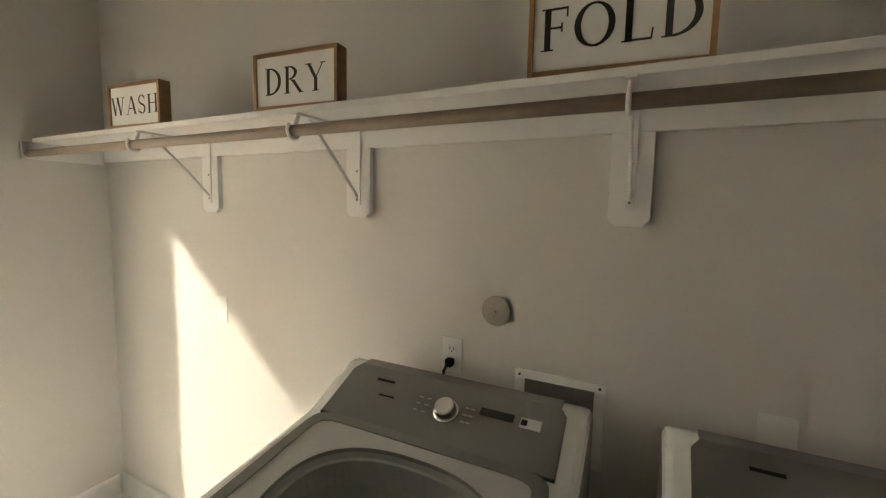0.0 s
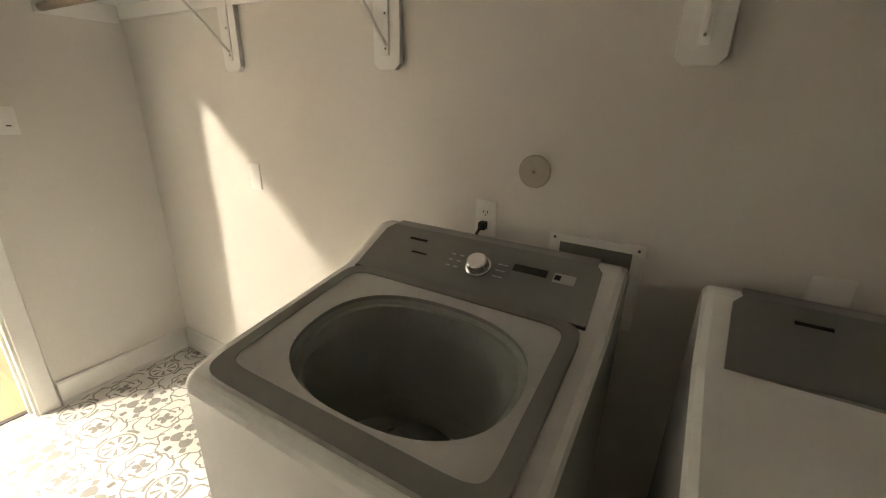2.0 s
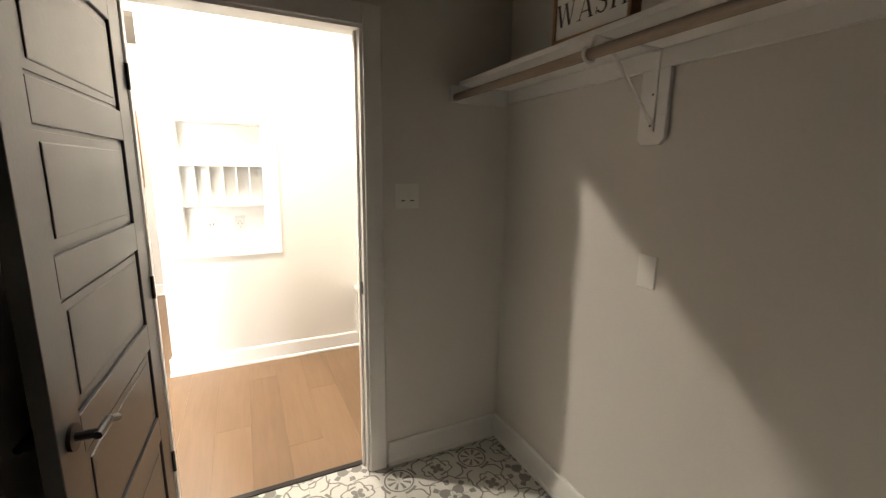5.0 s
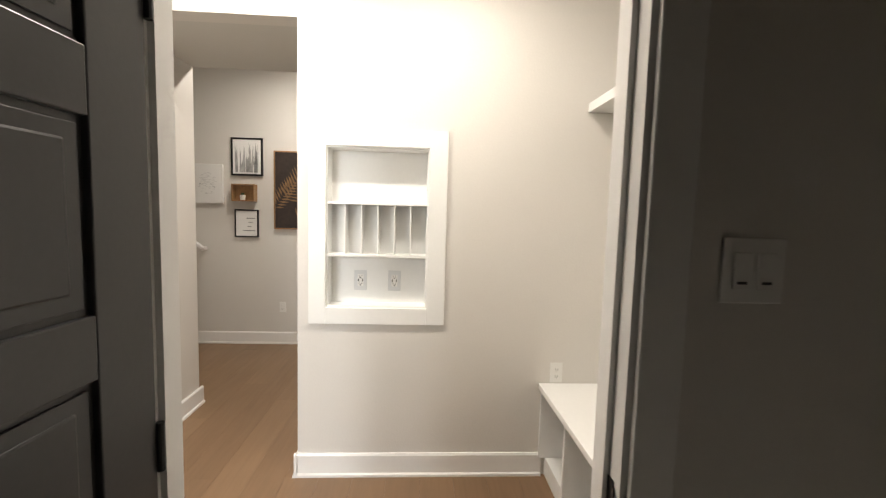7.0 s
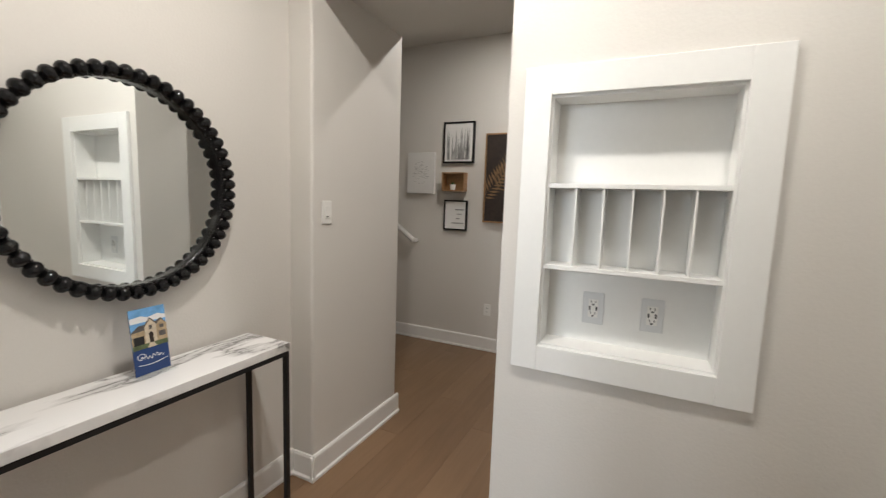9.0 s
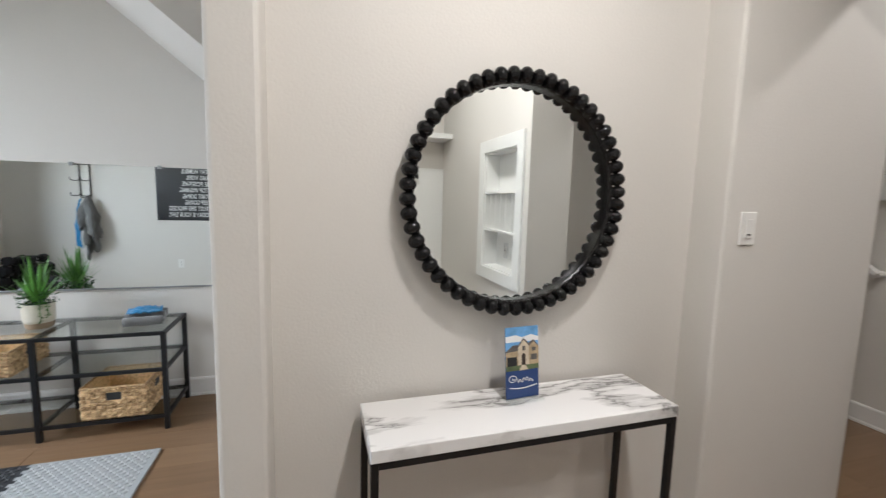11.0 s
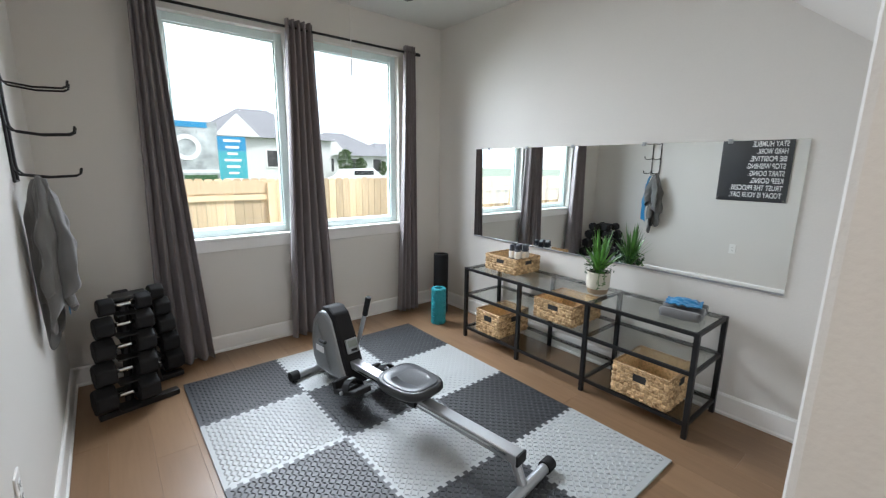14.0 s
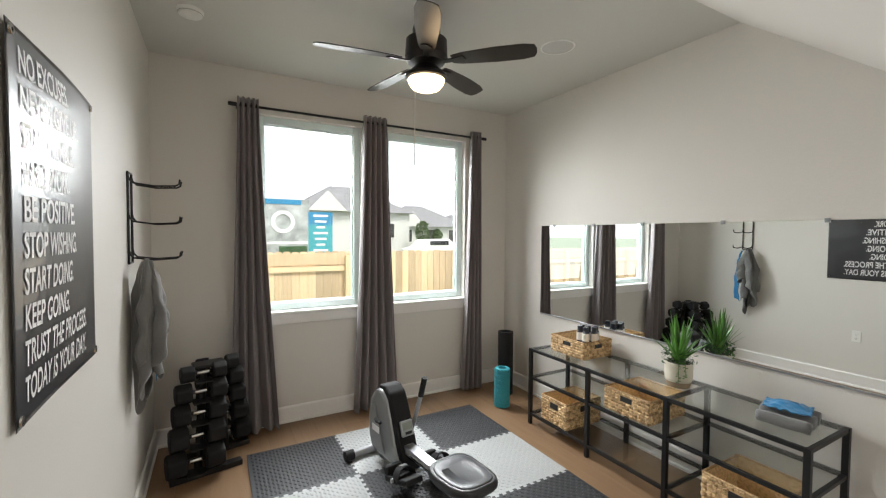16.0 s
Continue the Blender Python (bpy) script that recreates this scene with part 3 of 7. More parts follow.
for face, s in ((LY1, -1), (HY0, 1)):
    for d in ((max(LX0 + 0.001, DX0 - 0.063), DX0 + 0.006, 0, DH + 0.08), (DX1 - 0.006, DX1 + 0.078, 0, DH + 0.08), (DX0 + 0.006, DX1 - 0.006, DH - 0.006, DH + 0.08)):
        box(bm, d[0], d[1], *sorted((face + s * 0.004, face + s * 0.017)), d[2], d[3], bevel=0.004)
structure("door_casing", bm, M_TRIM, "white painted casing round the laundry doorway", "door frame")
plate = base_at("strike_plate", pose(DX1 - 0.0185, LY1 + 0.03, 0.98), "dark metal strike plate on the door jamb", "strike plate")
part("plate", boxes((-0.002, 0, -0.012, 0.014, -0.03, 0.03)), M_BLACK, plate)
part("lip", boxes((-0.004, -0.002, -0.02, -0.010, -0.02, 0.02)), M_BLACK, plate)

# ---- laundry door, standing open ----
def panel_door():
    w, h, th = 0.86, 2.11, 0.036
    door = base_at("door_1", pose(DX0 + 0.024, LY1 + 0.024, 0.012, 0, 0, -92.5), "dark charcoal five-panel door standing open into the laundry", "door", kind="structure")
    st = 0.118
    zs = [0.20 + 0.378 * k for k in range(5)]
    ph = 0.282
    bars = [(0, st, -th, 0, 0, h), (w - st, w, -th, 0, 0, h), (st, w - st, -th, 0, 0, zs[0]), (st, w - st, -th, 0, zs[4] + ph, h)]
    for k in range(4):
        bars.append((st, w - st, -th, 0, zs[k] + ph, zs[k + 1]))
    part("door_frame", boxes(*bars, bevel=0.0025), M_DOOR, door)
    for z in zs:
        bm = boxes((st, w - st, -th + 0.011, -0.011, z, z + ph))
        for side in (-0.0085, -th + 0.0085):
            box(bm, st + 0.034, w - st - 0.034, side - 0.005, side + 0.005, z + 0.034, z + ph - 0.034, bevel=0.0045)
            for k in (0.012, 0.024):
                box(bm, st + k, w - st - k, side - 0.0022, side + 0.0022 - k * 0.02, z + k, z + ph - k, bevel=0.0012)
        part("door_panel", bm, M_DOOR, door)
    bm = bmesh.new()
    for s, y in ((1, 0), (-1, -th)):
        bmesh.ops.create_cone(bm, cap_ends=True, segments=24, radius1=0.031, radius2=0.031, depth=0.008, matrix=pose(w - 0.062, y + s * 0.004, 0.935, 90))
        tube(bm, [(w - 0.062, y, 0.935), (w - 0.062, y + s * 0.05, 0.935)], 0.011)
        tube(bm, [(w - 0.05, y + s * 0.05, 0.935), (w - 0.12, y + s * 0.052, 0.935), (w - 0.18, y + s * 0.05, 0.903)], 0.0095)
    part("door_handle", bm, M_BLACK, door, "matt black lever handle")
    for z in (0.25, 1.02, 1.8):
        part("hinge", tube(bmesh.new(), [(-0.004, 0.004, z), (-0.004, 0.004, z + 0.09)], 0.007), M_BLACK, door)


panel_door()


def outlet(name, m, label, kind="duplex", w=0.072, h=0.118):
    """A wall plate; local x along the wall, z up, y out of the wall."""
    ob = base_at(name, m, label, "wall plate")
    part("plate", boxes((-w / 2, w / 2, 0, 0.006, -h / 2, h / 2), bevel=0.0025), M_GREYPLATE if kind == "usb" else M_PLATE, ob)
    if kind == "duplex":
        for z in (-0.02, 0.02):
            face = part("socket", boxes((-0.017, 0.017, 0.006, 0.0085, z - 0.014, z + 0.014), bevel=0.001), M_PLATE, ob)
            part("slot", boxes((-0.008, -0.0055, 0.0085, 0.0092, z - 0.003, z + 0.006), (0.0055, 0.008, 0.0085, 0.0092, z - 0.003, z + 0.006), (-0.002, 0.002, 0.0085, 0.0092, z - 0.010, z - 0.006)), M_SLOT, face)
    elif kind == "usb":
        face = part("socket", boxes((-0.0168, 0.0168, 0.006, 0.0085, -0.0335, 0.0335), bevel=0.001), M_PLATE, ob)
        for z in (-0.021, 0.021):
            part("slot", boxes((-0.0085, -0.006, 0.0085, 0.0092, z - 0.001, z + 0.008), (0.006, 0.0085, 0.0085, 0.0092, z - 0.001, z + 0.008), (-0.004, 0.004, 0.0085, 0.0092, z - 0.010, z - 0.004)), M_SLOT, face)
        for x in (-0.0115, 0.0115):
            part("usb_port", boxes((x - 0.003, x + 0.003, 0.0085, 0.0093, -0.0075, 0.0075)), M_SLOT, face, "dark charging port")
    elif kind == "rocker":
        n = max(1, round(w / 0.075))
        for k in range(n):
            x = (k - (n - 1) / 2) * 0.046
            part("rocker", boxes((x - 0.0165, x + 0.0165, 0.006, 0.010, -0.033, 0.033), bevel=0.002), M_PLATE, ob)
            part("led", boxes((x - 0.009, x + 0.009, 0.010, 0.0108, -0.024, -0.019)), M_SLOT, ob)
    return ob


# turns for walls: faces -Y, +X, -X, +Y
N_WALL, W_WALL, E_WALL, S_WALL = 180, -90, 90, 0
outlet("light_switch", pose(SX, 1.0, 1.41, 0, 0, W_WALL), "white rocker light switch on the hall wall", "rocker")
outlet("power_outlet", pose(2.645, NY, 0.615, 0, 0, N_WALL), "white duplex outlet above the mudroom bench")
outlet("light_switch", pose(2.44, LY1, 1.42, 0, 0, N_WALL), "white double rocker switch beside the laundry door", "rocker", w=0.118)
outlet("power_outlet", pose(LX1, -2.82, 1.197, 0, 0, E_WALL), "white duplex outlet with a plug behind the washer")
outlet("light_switch", pose(LX1, -1.672, 1.203, 0, 0, E_WALL), "white blank wall plate on the laundry wall", "blank")
outlet("power_outlet", pose(LX1, -3.68, 1.15, 0, 0, E_WALL), "white outlet plate behind the dryer", "blank", w=0.08, h=0.1)
outlet("power_outlet", pose(GX1, -2.27, 0.53, 0, 0, E_WALL), "white duplex outlet low on the gym wall")
outlet("power_outlet", pose(0.32, FY, 0.42, 0, 0, N_WALL), "white duplex outlet low on the far hall wall")

# ---- laundry ----
def text_mesh(name, body, size, mat, parent, m, align="CENTER", depth=0.0006, width=None, label="", bold=0.0):
    """Letters as a flat mesh lying in local x and y."""
    cu = bpy.data.curves.new(name, "FONT")
    cu.body, cu.size, cu.align_x, cu.align_y, cu.extrude = body, size, align, "CENTER", depth
    cu.offset = bold
    tmp = bpy.data.objects.new(name, cu)
    scene.collection.objects.link(tmp)
    bpy.context.view_layer.update()
    me = bpy.data.meshes.new_from_object(tmp.evaluated_get(bpy.context.evaluated_depsgraph_get()))
    me.name = name
    bpy.data.objects.remove(tmp)
    me.materials.clear()
    me.materials.append(mat)
    if width:
        xs = [v.co.x for v in me.vertices]
        f = width / max(1e-6, max(xs) - min(xs))
        for v in me.vertices:
            v.co.x *= f
    ob = new(name, me)
    ob.parent = parent
    ob.matrix_basis = m
    if label:
        ob["label"] = label
    return ob


def round_rect(x0, x1, y0, y1, r, n=6):
    pts = []
    for cx, cy, a in ((x1 - r, y1 - r, 0), (x0 + r, y1 - r, 90), (x0 + r, y0 + r, 180), (x1 - r, y0 + r, 270)):
        for k in range(n + 1):
            q = radians(a + 90 * k / n)
            pts.append((cx + r * math.cos(q), cy + r * math.sin(q)))
    return pts


def super_ellipse(rx, ry, p, n):
    out = []
    for k in range(n):
        a = 2 * math.pi * k / n
        c, s = math.cos(a), math.sin(a)
        out.append((rx * math.copysign(abs(c) ** (2 / p), c), ry * math.copysign(abs(s) ** (2 / p), s)))
    return out


def cabinet_body(parent):
    """White steel cabinet of a washer or dryer: side profile with a sloped back console, run across the width."""
    prof = [(-0.36, 0.02), (0.355, 0.02), (0.355, 1.225), (0.33, 1.25), (0.275, 1.25), (0.255, 1.236), (0.12, 1.158), (-0.30, 1.083), (-0.345, 1.068), (-0.36, 1.045)]
    bm = bmesh.new()
    prism(bm, [(x, z) for x, z in prof], "y", -0.382, 0.382, bevel=0.02)
    part("body", bm, M_WHITE_ENAMEL, parent, "white enamelled cabinet")
    for x in (-0.3, 0.3):
        for y in (-0.3, 0.3):
            bm = bmesh.new()
            bmesh.ops.create_cone(bm, cap_ends=True, segments=12, radius1=0.02, radius2=0.025, depth=0.024, matrix=pose(x, y, 0.012))
            part("foot", bm, M_RUBBER, parent)


def console(parent):
    """Dark grey sloping control panel with bevelled ends."""
    bm = bmesh.new()
    pts = [(0.117, 1.162), (0.256, 1.242), (0.275, 1.2545), (0.318, 1.2545)]
    rows = []
    for x, z in pts:
        w = 0.332 if z < 1.2 else 0.328 if z < 1.25 else 0.31
        rows.append([bm.verts.new((x, -w, z + 0.004)), bm.verts.new((x, w, z + 0.004))])
    for a, b in zip(rows, rows[1:]):
        bm.faces.new((a[0], a[1], b[1], b[0]))
    r = bmesh.ops.extrude_face_region(bm, geom=bm.faces[:])
    bmesh.ops.translate(bm, vec=(0, 0, -0.012), verts=[v for v in r["geom"] if isinstance(v, bmesh.types.BMVert)])
    bmesh.ops.recalc_face_normals(bm, faces=bm.faces[:])
    return part("control_panel", bm, M_GREY_ENAMEL, parent, "dark grey sloping control panel")


def knob_on(parent, y):
    tilt = pose(0.19, y, 1.216, 0, -31, 0)
    k = part("dial", lathe(bmesh.new(), [(0.0, 0.034), (0.024, 0.034), (0.0275, 0.030), (0.030, 0.006), (0.0, 0.006)], 36, tilt), M_CHROME, parent, "brushed chrome dial", smooth=False)
    part("dial_ring", lathe(bmesh.new(), [(0.035, 0.0), (0.035, 0.007), (0.032, 0.009), (0.0, 0.009)], 36, tilt), M_CHROME, k)


def bar_on(parent, name, y0, y1, s0, s1, mat, lift=0.0048):
    """A flat mark on the sloping panel; s runs up the slope."""
    def at(s, y, d):
        x, z = 0.12 + 0.139 * s, 1.164 + 0.080 * s
        return (x - 0.5 * d, y, z + 0.86 * d)
    bm = bmesh.new()
    vs = [bm.verts.new(at(s, y, lift)) for s, y in ((s0, y0), (s0, y1), (s1, y1), (s1, y0))]
    lo = [bm.verts.new(at(s, y, 0.001)) for s, y in ((s0, y0), (s0, y1), (s1, y1), (s1, y0))]
    bm.faces.new(vs)
    for k in range(4):
        bm.faces.new((vs[k], lo[k], lo[(k + 1) % 4], vs[(k + 1) % 4]))
    bmesh.ops.recalc_face_normals(bm, faces=bm.faces[:])
    return part(name, bm, mat, parent)


def deck_z(x):
    return 1.083 + (x + 0.30) * (1.158 - 1.083) / 0.42


APPLIANCE = Matrix.Diagonal((1.05, 1.0, 0.936, 1))


def washer():
    ob = base_at("washing_machine", pose(2.543, -2.893, 0) @ APPLIANCE, "white top-load washing machine with a dark grey deck and glass lid", "washing machine")
    cabinet_body(ob)
    # cut the deck open: dark lid with a pale frame and an oval glass window over the drum
    n = 64
    oval = super_ellipse(0.172, 0.258, 2.4, n)
    cx = -0.120
    cy = -0.020
    inner = [(cx + a, cy + b) for a, b in oval]

    def ring_between(outer, inner_pts, lift, name, mat, drop):
        bm = bmesh.new()
        o = [bm.verts.new((x, y, deck_z(x) + lift)) for x, y in outer]
        i = [bm.verts.new((x, y, deck_z(x) + lift)) for x, y in inner_pts]
        o2 = [bm.verts.new((x, y, deck_z(x) + lift - drop)) for x, y in outer]
        i2 = [bm.verts.new((x, y, deck_z(x) + lift - drop)) for x, y in inner_pts]
        m = len(outer)
        for k in range(m):
            q = (k + 1) % m
            bm.faces.new((o[k], o[q], i[q], i[k]))
            bm.faces.new((i[k], i[q], i2[q], i2[k]))
            bm.faces.new((o[k], o2[k], o2[q], o[q]))
        bmesh.ops.recalc_face_normals(bm, faces=bm.faces[:])
        return part(name, bm, mat, ob)

    def rect_loop(x0, x1, y0, y1, p=14):
        return [((x0 + x1) / 2 + a * (x1 - x0) / 2, (y0 + y1) / 2 + b * (y1 - y0) / 2) for a, b in super_ellipse(1, 1, p, n)]

    lid = ring_between(rect_loop(-0.345, 0.112, -0.332, 0.332, 12), rect_loop(-0.302, 0.085, -0.298, 0.300, 14), 0.016, "lid", M_GREY_ENAMEL, 0.016)
    lid["label"] = "dark grey lid"
    fr = ring_between(rect_loop(-0.302, 0.085, -0.298, 0.300, 14), inner, 0.013, "lid_frame", M_LID_FRAME, 0.012)
    bm = bmesh.new()
    top = [bm.verts.new((x, y, deck_z(x) + 0.012)) for x, y in inner]
    bm.faces.new(top)
    part("lid_glass", bm, M_SMOKE, fr, "tinted glass window")
    bm = bmesh.new()
    loops = []
    for f, d in ((0.995, 0.0), (0.97, -0.012), (0.93, -0.014), (0.9, -0.05), (0.9, -0.28), (0.82, -0.34)):
        loops.append([bm.verts.new((cx + (x - cx) * f, cy + (y - cy) * f, deck_z(cx) - 0.02 * (1 - f) + 0.002 + d + (x - cx) * 0.178 * (1 if d > -0.02 else 0))) for x, y in inner])
    for a, b in zip(loops, loops[1:]):
        for k in range(n):
            bm.faces.new((a[k], a[(k + 1) % n], b[(k + 1) % n], b[k]))
    bm.faces.new(loops[-1])
    part("drum", bm, M_DRUM, ob, "dim steel drum", smooth=False)
    part("agitator", lathe(bmesh.new(), [(0.0, 0.10), (0.03, 0.095), (0.05, 0.06), (0.11, 0.02), (0.125, 0.0)], 24, pose(cx, cy, 0.80)), M_LID_FRAME, ob, smooth=True)
    seam = bmesh.new()
    box(seam, 0.112, 0.116, -0.332, 0.332, deck_z(0.114) + 0.002, deck_z(0.114) + 0.010)
    part("seam", seam, M_SLOT, ob)
    con = console(ob)
    knob_on(ob, -0.03)
    bar_on(con, "display", -0.205, -0.115, 0.66, 0.80, M_SCREEN)
    bar_on(con, "button", -0.275, -0.222, 0.62, 0.80, M_LID_FRAME)
    bar_on(con, "button_mark", -0.24, -0.225, 0.66, 0.76, M_SCREEN, 0.0054)
    bar_on(con, "brand_bar", 0.165, 0.225, 0.84, 0.89, M_SCREEN)
    for k, y in enumerate((0.03, 0.055, -0.085, -0.1)):
        bar_on(con, "mark", y, y + 0.012, 0.45, 0.47, M_LID_FRAME)
        bar_on(con, "mark", y, y + 0.012, 0.58, 0.60, M_LID_FRAME)
        bar_on(con, "mark", y, y + 0.012, 0.71, 0.73, M_LID_FRAME)
    bar_on(con, "mark", 0.14, 0.19, 0.55, 0.575, M_SCREEN)
    # cut a well through the cabinet top under the window
    cut = bmesh.new()
    loop0 = [cut.verts.new((cx + (x - cx) * 0.99, cy + (y - cy) * 0.99, 0.7)) for x, y in inner]
    loop1 = [cut.verts.new((cx + (x - cx) * 0.99, cy + (y - cy) * 0.99, 1.3)) for x, y in inner]
    cut.faces.new(loop0[::-1])
    cut.faces.new(loop1)
    for k in range(n):
        cut.faces.new((loop0[k], loop0[(k + 1) % n], loop1[(k + 1) % n], loop1[k]))
    bmesh.ops.recalc_face_normals(cut, faces=cut.faces[:])
    body = [c for c in ob.children if c.name.startswith("body")][0]
    cutter = mesh_ob("cutter", cut, M_DRUM)
    cutter.parent = ob
    bpy.context.view_layer.update()
    mod = body.modifiers.new("well", "BOOLEAN")
    mod.operation, mod.object, mod.solver = "DIFFERENCE", cutter, "EXACT"
    bpy.context.view_layer.update()
    me = bpy.data.meshes.new_from_object(body.evaluated_get(bpy.context.evaluated_depsgraph_get()))
    body.modifiers.clear()
    body.data = me
    bpy.data.objects.remove(cutter)


washer()


def dryer():
    ob = base_at("dryer", pose(2.543, -3.815, 0) @ APPLIANCE, "white front-load dryer with a dark grey control panel", "dryer")
    cabinet_body(ob)
    con = console(ob)
    knob_on(ob, 0.0)
    bar_on(con, "display", -0.205, -0.115, 0.66, 0.80, M_SCREEN)
    bar_on(con, "brand_bar", 0.165, 0.225, 0.84, 0.89, M_SCREEN)
    d = part("door", boxes((-0.372, -0.358, -0.26, 0.26, 0.4, 0.95), bevel=0.006), M_WHITE_ENAMEL, ob)
    part("handle", boxes((-0.385, -0.372, 0.2, 0.24, 0.6, 0.76), bevel=0.004), M_LID_FRAME, d)


dryer()

# shelf with its ledger, rod and brackets
shelf = base_at("wall_shelf", pose(LX1, 0, 0), "white painted closet shelf along the laundry wall", "shelf")
part("board", boxes((-0.30, 0, LY0 + 0.01, LY1 - 0.02, 1.941, 1.960), bevel=0.002), M_TRIM, shelf)
part("ledger", boxes((-0.019, 0, LY0 + 0.01, LY1 - 0.02, 1.880, 1.941), bevel=0.002), M_TRIM, shelf)
part("end_cleat", boxes((-0.34, -0.019, LY1 - 0.019, LY1, 1.865, 1.941), bevel=0.002), M_TRIM, shelf)
rod = base_at("closet_rod", pose(LX1 - 0.315, 0, 1.888), "brown wooden closet rod under the shelf edge", "closet rod")
part("pole", tube(bmesh.new(), [(0, LY0 + 0.02, 0), (0, LY1 - 0.019, 0)], 0.0165, 16), M_ROD, rod, smooth=True)


def bracket():
    ob = base_at("shelf_bracket", pose(LX1, -1.64, 0), "white shelf bracket with a diagonal brace and rod hook", "bracket", "shelf brackets on the laundry wall")
    bm = bmesh.new()
    prism(bm, [(-0.052, 1.880), (0.052, 1.880), (0.052, 1.656), (0.034, 1.638), (-0.034, 1.638), (-0.052, 1.656)], "x", -0.019, 0, bevel=0.002)
    part("backboard", bm, M_TRIM, ob)
    part("upright", boxes((-0.024, -0.019, -0.012, 0.012, 1.68, 1.941), bevel=0.001), M_TRIM, ob)
    part("arm", boxes((-0.312, -0.02, -0.012, 0.012, 1.934, 1.941), bevel=0.001), M_TRIM, ob)
    part("brace", tube(bmesh.new(), [(-0.024, 0, 1.71), (-0.12, 0, 1.81), (-0.25, 0, 1.931)], 0.0055, 8), M_TRIM, ob)
    for z in (1.70, 1.80):
        part("screw", lathe(bmesh.new(), [(0.004, 0), (0.004, 0.002), (0, 0.003)], 10, pose(-0.024, 0, z, 0, -90, 0)), M_CHROME, ob)
    hook = [(-0.315 + 0.022 * math.cos(a), 0, 1.888 + 0.022 * math.sin(a)) for a in [radians(60 - 24 * k) for k in range(13)]]
    part("rod_hook", tube(bmesh.new(), [(-0.295, 0, 1.934)] + hook, 0.0055, 8), M_TRIM, ob)
    return ob


b0 = bracket()
for y in (-2.445, -3.325, -4.20):
    copy_thing(b0, pose(LX1, y, 0))


def serif_letter(bm, ch, x0, h, lift):
    """One roman capital in local x and z, its foot at z 0; thick and thin strokes with slab serifs. Gives its width."""
    thick, thin = 0.15, 0.055
    step = [0]

    def poly(pts):
        step[0] += 1
        y = -lift - 0.00015 * step[0]
        bm.faces.new([bm.verts.new((x0 + px * h, y, pz * h)) for px, pz in pts])

    def stroke(xa, za, xb, zb, wd):
        poly([(xa - wd / 2, za), (xa + wd / 2, za), (xb + wd / 2, zb), (xb - wd / 2, zb)])

    def serif(x, z, half=0.15):
        s = 0.035 if z == 0 else -0.035
        poly([(x - half, z), (x + half, z), (x + half, z + s), (x - half, z + s)])

    def bar(xa, xb, z, wd=thin):
        poly([(xa, z - wd / 2), (xb, z - wd / 2), (xb, z + wd / 2), (xa, z + wd / 2)])

    def bowl(cx, cz, rx, rz, a0, a1, side=thick, flat=thin):
        n = 22
        for k in range(n):
            q = []
            for a, inner in ((k, 0), (k + 1, 0), (k + 1, 1), (k, 1)):
                t = radians(a0 + (a1 - a0) * a / n)
                ex, ez = (rx - side, rz - flat) if inner else (rx, rz)
                q.append((cx + ex * math.cos(t), cz + ez * math.sin(t)))
            step[0] = 6
            poly(q)

    if ch in "HDRFL":
        stroke(0.16, 0, 0.16, 1, thick)
        serif(0.16, 0)
        serif(0.16, 1)
    if ch == "H":
        stroke(0.72, 0, 0.72, 1, thick)
        serif(0.72, 0)
        serif(0.72, 1)
        bar(0.2, 0.7, 0.52)
        return 0.88 * h
    if ch == "D":
        bowl(0.24, 0.5, 0.56, 0.5, -90, 90)
        return 0.80 * h
    if ch == "R":
        bowl(0.26, 0.75, 0.38, 0.25, -90, 90)
        stroke(0.82, 0, 0.42, 0.5, 0.16)
        serif(0.83, 0, 0.11)
        return 0.92 * h
    if ch == "F":
        bar(0.1, 0.64, 0.972)
        stroke(0.62, 0.76, 0.62, 1, 0.04)
        bar(0.2, 0.5, 0.53)
        stroke(0.5, 0.42, 0.5, 0.64, 0.04)
        return 0.66 * h
    if ch == "L":
        bar(0.1, 0.64, 0.028)
        stroke(0.64, 0, 0.66, 0.26, 0.04)
        return 0.70 * h
    if ch == "O":
        bowl(0.46, 0.5, 0.46, 0.515, 0, 360)
        return 0.92 * h
    if ch == "S":
        bowl(0.31, 0.745, 0.27, 0.265, 25, 250, 0.11)
        bowl(0.33, 0.265, 0.29, 0.275, -155, 75, 0.12)
        stroke(0.46, 0.42, 0.17, 0.60, 0.17)
        stroke(0.545, 0.72, 0.555, 0.98, 0.04)
        stroke(0.05, 0.02, 0.06, 0.3, 0.04)
        return 0.64 * h
    if ch == "A":
        stroke(0.10, 0, 0.44, 1, thin)
        stroke(0.78, 0, 0.46, 1, 0.16)
        bar(0.22, 0.66, 0.33)
        serif(0.10, 0, 0.13)
        serif(0.78, 0, 0.15)
        return 0.90 * h
    if ch == "W":
        stroke(0.33, 0, 0.10, 1, 0.15)
        stroke(0.34, 0, 0.56, 1, thin)
        stroke(0.82, 0, 0.56, 1, 0.15)
        stroke(0.83, 0, 1.05, 1, thin)
        for x in (0.10, 0.56, 1.05):
            serif(x, 1, 0.14)
        return 1.18 * h
    stroke(0.44, 0.45, 0.12, 1, 0.15)
    stroke(0.44, 0.45, 0.76, 1, thin)
    stroke(0.44, 0, 0.44, 0.48, thick)
    serif(0.44, 0)
    serif(0.12, 1)
    serif(0.76, 1, 0.12)
    return 0.90 * h


